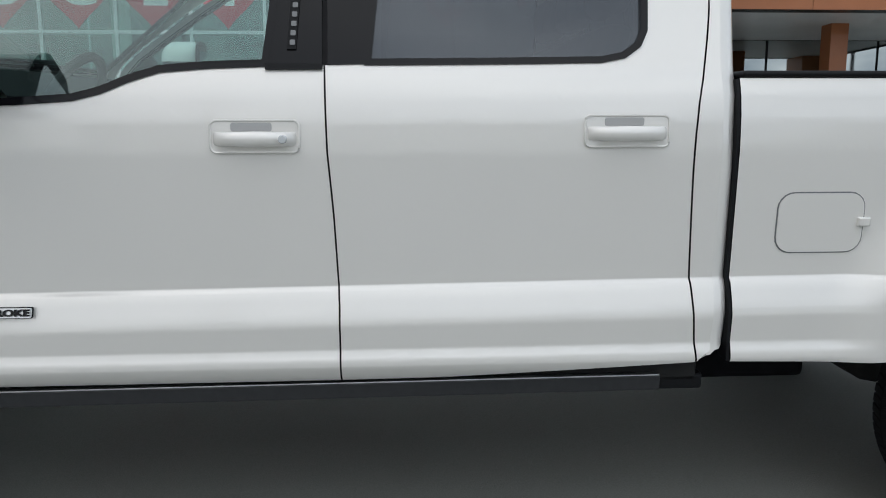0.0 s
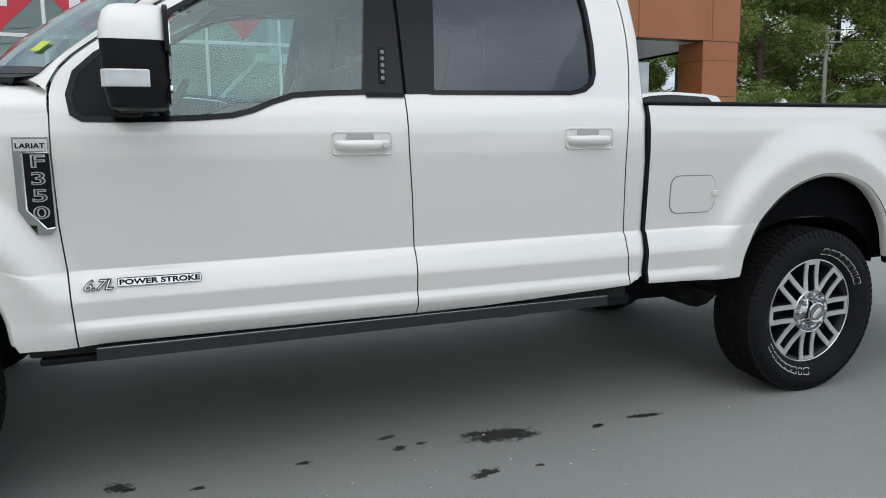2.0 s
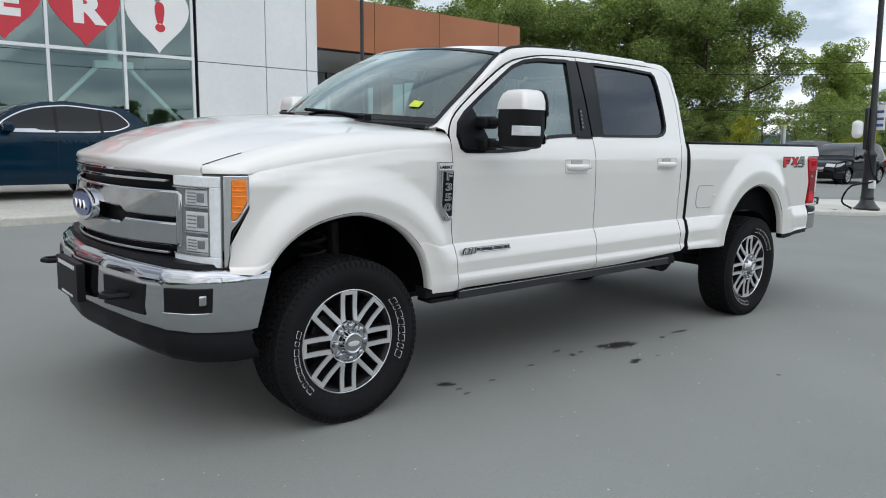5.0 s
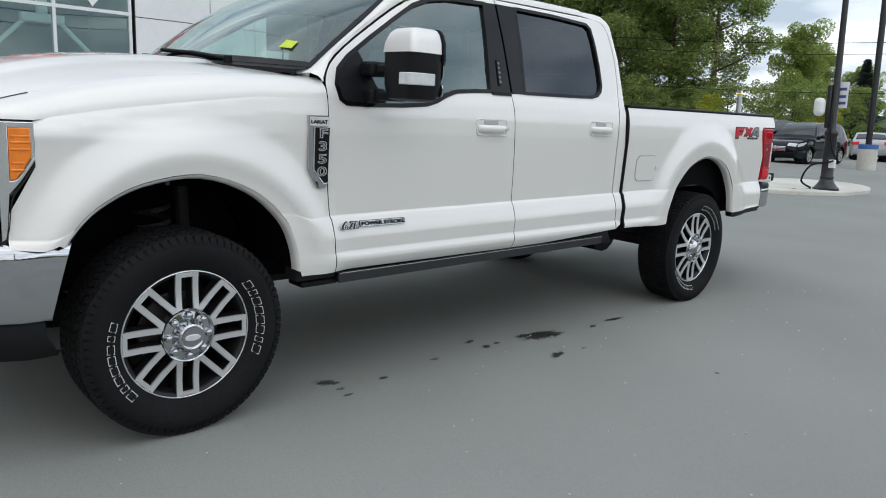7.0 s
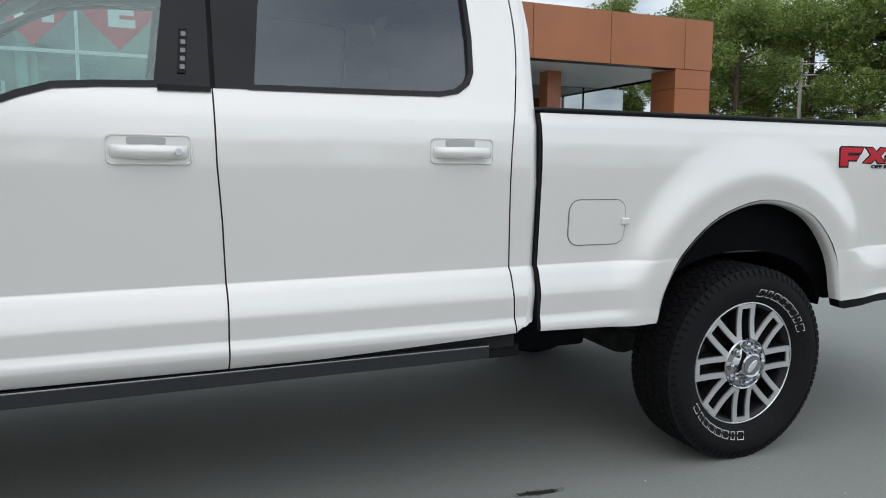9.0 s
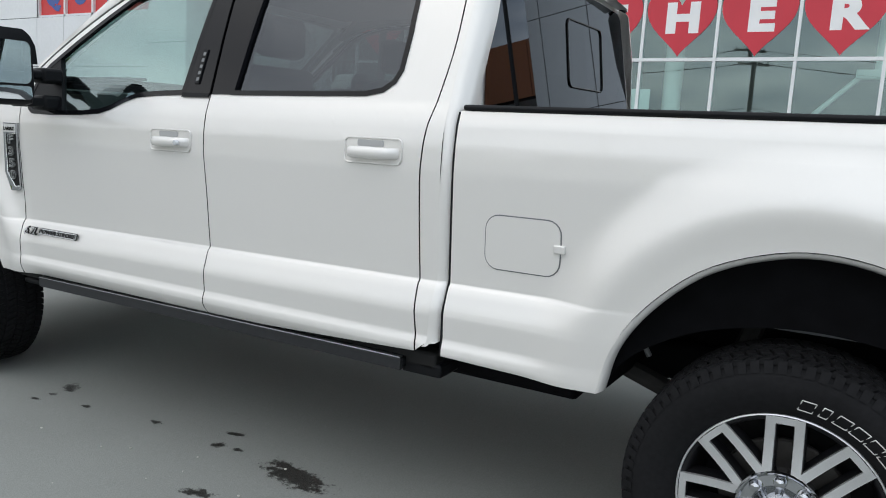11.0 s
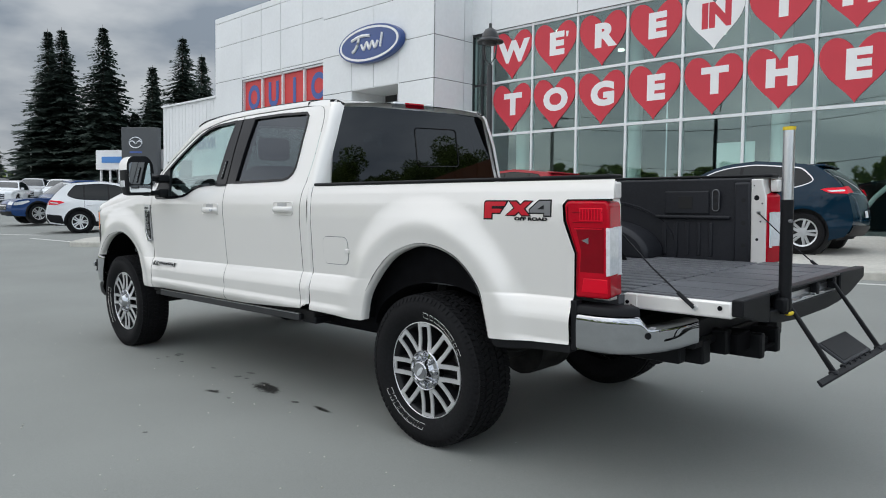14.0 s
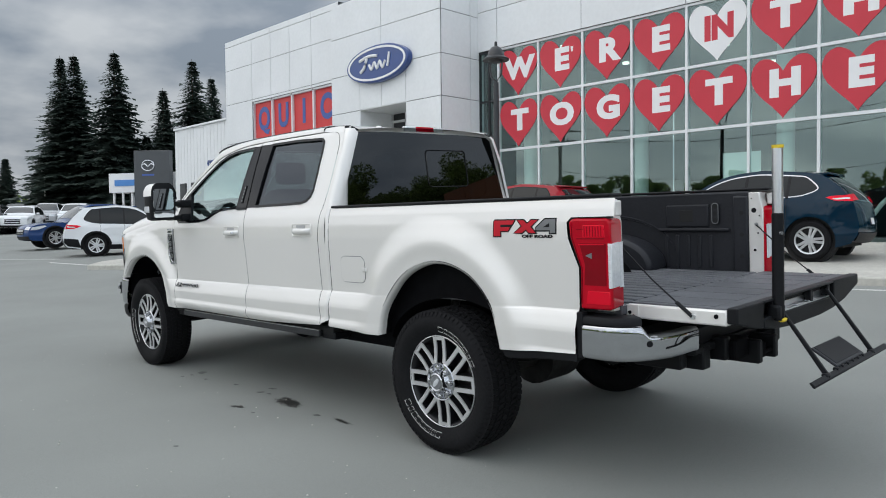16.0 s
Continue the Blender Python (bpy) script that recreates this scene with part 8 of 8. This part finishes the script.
up = utility_pole(53.7, 44.4, 10.5, 3)
part("lamp_arm", tubes(([(0, 0, 4.6), (0.9, 0.2, 5.2), (1.7, 0.3, 5.1)], 0.05)), ALU, up)
utility_pole(75, 0, 11)
utility_pole(6, 70, 11)
utility_pole(-4, -22, 10.5)
utility_pole(26, -24, 10.5)
utility_pole(-34, -20, 10.5)
for (a, b2) in (((53.7, 44.4), (75, 0)), ((53.7, 44.4), (6, 70)), ((-4, -22), (26, -24)), ((-34, -20), (-4, -22))):
    for hz in (10.2, 9.3, 6.2):
        pa, pb = Vector((*a, far_z(*a) + hz)), Vector((*b2, far_z(*b2) + hz))
        bm = bmesh.new()
        tube(bm, [pa.lerp(pb, k / 12) - Vector((0, 0, 1.2 * 4 * (k / 12) * (1 - k / 12))) for k in range(13)], 0.022, 5)
        tagged(part("overhead_wire", bm, BLACK), "thin black overhead wire between utility poles", "wire", group="overhead wires")


for px, d, h in ((81, 112, 8.0), (39, 118, 4.6)):
    xx, yy = bearing(px, d)
    lp3 = thing("lot_lamp_pole", "thin pale steel lamp pole in the far lot", "street lamp", at=(xx, yy, far_z(xx, yy)), group="far lot lamp poles")
    part("pole", tubes(([(0, 0, 0), (0, 0, h)], 0.11), seg=8), ALU, lp3)
    part("arm", tubes(([(0, 0, h), (0.5, -0.5, h + 0.1)], 0.07), seg=6), ALU, lp3)


# ---- trees ----
def leaf_cloud(bm, rnd, c, rad, n, size, flat=0.8):
    for _ in range(n):
        d = Vector((rnd.gauss(0, 1), rnd.gauss(0, 1), rnd.gauss(0, 1))).normalized()
        p = Vector(c) + Vector((d.x * rad, d.y * rad, d.z * rad * flat)) * (0.55 + 0.5 * rnd.random() ** 0.6)
        u = Vector((rnd.gauss(0, 1), rnd.gauss(0, 1), rnd.gauss(0, 0.6))).normalized()
        v = u.cross(Vector((rnd.gauss(0, 1), rnd.gauss(0, 1), rnd.gauss(0, 1)))).normalized()
        s = size * (0.6 + 0.8 * rnd.random())
        vs = [bm.verts.new(p + q) for q in (u * s, v * s * 0.6, -u * s, -v * s * 0.6)]
        bm.faces.new(vs)


def broadleaf(seed, height, spread, leaf, name, label, dense=1.0, fine=1.0):
    rnd = random.Random(seed)
    t = thing(name, label, "tree", kind="")
    bm = bmesh.new()
    tube(bm, [(0, 0, 0), (0.1, 0.05, height * 0.35), (0.0, 0.1, height * 0.7), (0.05, 0, height * 0.93)], 0.024 * height, 8, 0.004 * height)
    limbs = []
    for k in range(11):
        h = height * (0.11 + 0.076 * k)
        a = k * 2.4 + rnd.uniform(-0.4, 0.4)
        reach = spread * (0.55 + 0.5 * math.sin(math.pi * min(1, (k + 2.2) / 12))) * rnd.uniform(0.7, 1.05)
        e = (reach * math.cos(a), reach * math.sin(a), h + reach * 0.55)
        tube(bm, [(0.05, 0.05, h), (e[0] * 0.5, e[1] * 0.5, h + reach * 0.2), e], 0.007 * height, 5, 0.002 * height)
        limbs.append((e, reach))
    part("trunk", bm, BARK, t)
    bm = bmesh.new()
    for e, reach in limbs:
        for j in range(7):
            f = rnd.uniform(0.25, 1.12)
            c = (e[0] * f + rnd.gauss(0, 0.5), e[1] * f + rnd.gauss(0, 0.5), e[2] + rnd.gauss(0, height * 0.045))
            leaf_cloud(bm, rnd, c, height * rnd.uniform(0.06, 0.10), int(360 * dense * min(1, height / 12) ** 1.5), 0.0078 * fine * max(height, 8))
    for j in range(8):
        leaf_cloud(bm, rnd, (rnd.gauss(0, spread * 0.16), rnd.gauss(0, spread * 0.16), height * rnd.uniform(0.72, 0.97)), height * 0.07, int(260 * dense * min(1, height / 12) ** 1.5), 0.0092 * fine * max(height, 8))
    part("crown", bm, leaf, t)
    return t


def conifer(seed, height):
    rnd = random.Random(seed)
    t = thing("conifer", "tall dark fir tree with drooping branches", "tree", group="firs beyond the lot")
    bm = bmesh.new()
    tube(bm, [(0, 0, 0), (0, 0, height * 0.5), (0, 0, height)], height * 0.014, 8, 0.02)
    part("trunk", bm, BARK, t)
    verts, faces = [], []
    lean = [rnd.uniform(0.82, 1.18) for _ in range(9)]
    level = 0.05
    while level < 0.985:
        h = height * level
        reach = height * 0.300 * (1 - level) ** 0.92 * rnd.uniform(0.70, 1.12) + 0.18
        m = 12 if level < 0.75 else 8
        a0 = rnd.uniform(0, 6.28)
        for b in range(m):
            if rnd.random() < 0.14:
                continue
            a = a0 + 2 * math.pi * (b + rnd.uniform(-0.3, 0.3)) / m
            rr = reach * rnd.uniform(0.60, 1.15) * lean[int((a % 6.283) / 6.2832 * 9) % 9]
            droop, tipup = rnd.uniform(0.22, 0.50), rnd.uniform(0.0, 0.12)
            d = Vector((math.cos(a), math.sin(a), 0))
            s = Vector((-d.y, d.x, 0))
            sprays = max(4, int(rr / 0.34))
            for q in range(sprays):
                g = (q + rnd.uniform(0.3, 1.0)) / sprays
                c = d * (rr * g) + Vector((0, 0, h - rr * droop * g + rr * tipup * g ** 3))
                wide = (0.26 + 0.20 * rr * (1 - 0.72 * g)) * rnd.uniform(0.7, 1.2)
                for side in (-1, 1):
                    out = (s * side * rnd.uniform(0.6, 1.0) + d * rnd.uniform(0.3, 0.9)).normalized()
                    hang = Vector((0, 0, -rnd.uniform(0.15, 0.55)))
                    p, e = c, c + out * wide * 1.5 + hang * wide
                    across = out.cross(Vector((0, 0, 1))).normalized() * wide * rnd.uniform(0.30, 0.50)
                    k = len(verts)
                    verts += [p, p.lerp(e, 0.55) + across + Vector((0, 0, 0.08 * wide)), e, p.lerp(e, 0.55) - across - Vector((0, 0, 0.10 * wide))]
                    faces.append((k, k + 1, k + 2, k + 3))
        level += rnd.uniform(0.008, 0.017) * (1.15 - 0.5 * level)
    me = bpy.data.meshes.new("crown")
    me.from_pydata([tuple(v) for v in verts], [], faces)
    me.materials.append(NEEDLE)
    crown = new("crown", me)
    crown.parent = t
    return t


def plant(t, spots):
    """The first spot takes the tree itself, the rest take copies: (x, y, turn)."""
    t.matrix_basis = pose(spots[0][0], spots[0][1], far_z(*spots[0][:2]), 0, 0, spots[0][2])
    for x, y, a in spots[1:]:
        copy_thing(t, pose(x, y, far_z(x, y), 0, 0, a))


TA = "tall leafy poplar with a yellow-green crown"
t1 = broadleaf(1, 18.2, 5.0, LEAF, "poplar_tree", TA, 1.05, 0.92)
t2 = broadleaf(2, 16.8, 4.7, LEAF_DARK, "poplar_tree", "tall leafy poplar with a dark green crown", 1.05, 0.92)
t3 = broadleaf(3, 12.3, 2.9, LEAF, "poplar_tree", "rounded leafy tree at the end of the tree line", 1.4, 0.95)
t6 = broadleaf(31, 11.0, 5.0, LEAF_DARK, "poplar_tree", "leafy tree across the road", 0.28, 3.2)
t4 = broadleaf(8, 3.6, 0.3, LEAF_YELLOW, "young_tree", "young tree with bright yellow-green leaves")
for t in (t1, t2, t3, t6):
    tagged(t, group="tree line east of the lot")


def polar(h, d, cx=-0.6, cy=-2.9):
    return cx + d * math.sin(radians(h)), cy + d * math.cos(radians(h))


plant(t1, [(*polar(36, 84), 0), (*polar(42.5, 78), 70), (*polar(47, 86), 150), (*polar(52.5, 78), 210), (*polar(57, 82), 290), (*polar(30, 90), 120), (*polar(8, 95), 10), (*polar(20, 95), 99)])
plant(t2, [(*polar(39.5, 80), 40), (*polar(45, 74), 100), (*polar(49.5, 76), 180), (*polar(55, 74), 240), (*polar(59, 76), 320), (*polar(62, 77), 75), (*polar(33, 82), 200), (*polar(14, 92), 20), (*polar(26, 92), 60)])
plant(t3, [(*polar(67.4, 86), 0), (*polar(71.5, 135), 90), (*polar(68.6, 104), 200)])
plant(t6, [(-130 + 11 * k + 5 * math.sin(7 * k), -115 - 14 * math.cos(3 * k), 50 * k) for k in range(25)])
t5 = broadleaf(12, 5.0, 2.6, LEAF_DARK, "shrub", "wide leafy shrub under the tree line", 0.75, 1.15)
tagged(t5, group="shrubs under the tree line")
plant(t5, [(*polar(30 + 2.2 * k, 71 + 3 * math.sin(5 * k)), 67 * k) for k in range(20)])
plant(t4, [(*polar(61.5, 52), 0), (*polar(69.3, 60), 30), (*bearing(149, 112), 60), (*bearing(13, 150), 10)])
c1, c2 = conifer(21, 24.0), conifer(22, 19.0)
c3 = conifer(23, 13.0)
def pw(px, d):
    a = -45.6 + math.degrees(math.atan((px - 784) / 1313.3))
    return 7.13 + d * math.sin(radians(a)), -2.98 + d * math.cos(radians(a))


plant(c1, [(*pw(208, 108), 0), (*pw(137, 112), 50), (*pw(113, 114), 100), (*pw(345, 110), 190), (*pw(378, 122), 250)])
plant(c2, [(*pw(293, 106), 0)])
plant(c3, [(*pw(90, 125), 200), (*pw(12, 150), 300), (*pw(75, 150), 20), (*pw(-30, 160), 80), (*pw(-80, 150), 10), (*polar(71.6, 128), 40), (*pw(240, 112), 120), (*pw(262, 108), 180), (*pw(318, 118), 140), (*pw(276, 120), 70), (*pw(225, 124), 15)])
# hedge of far woods that closes the horizon
bm = bmesh.new()
rnd = random.Random(77)
for k in range(300):
    a = 2 * math.pi * k / 300
    d = 190 + rnd.uniform(-12, 12)
    leaf_cloud(bm, rnd, (d * math.sin(a), d * math.cos(a), rnd.uniform(1.0, 5.5)), rnd.uniform(4, 7.0), 90, 1.7)
tagged(part("far_woods", bm, LEAF_DARK), "dark line of far woods round the lot", "woods", kind="stuff")
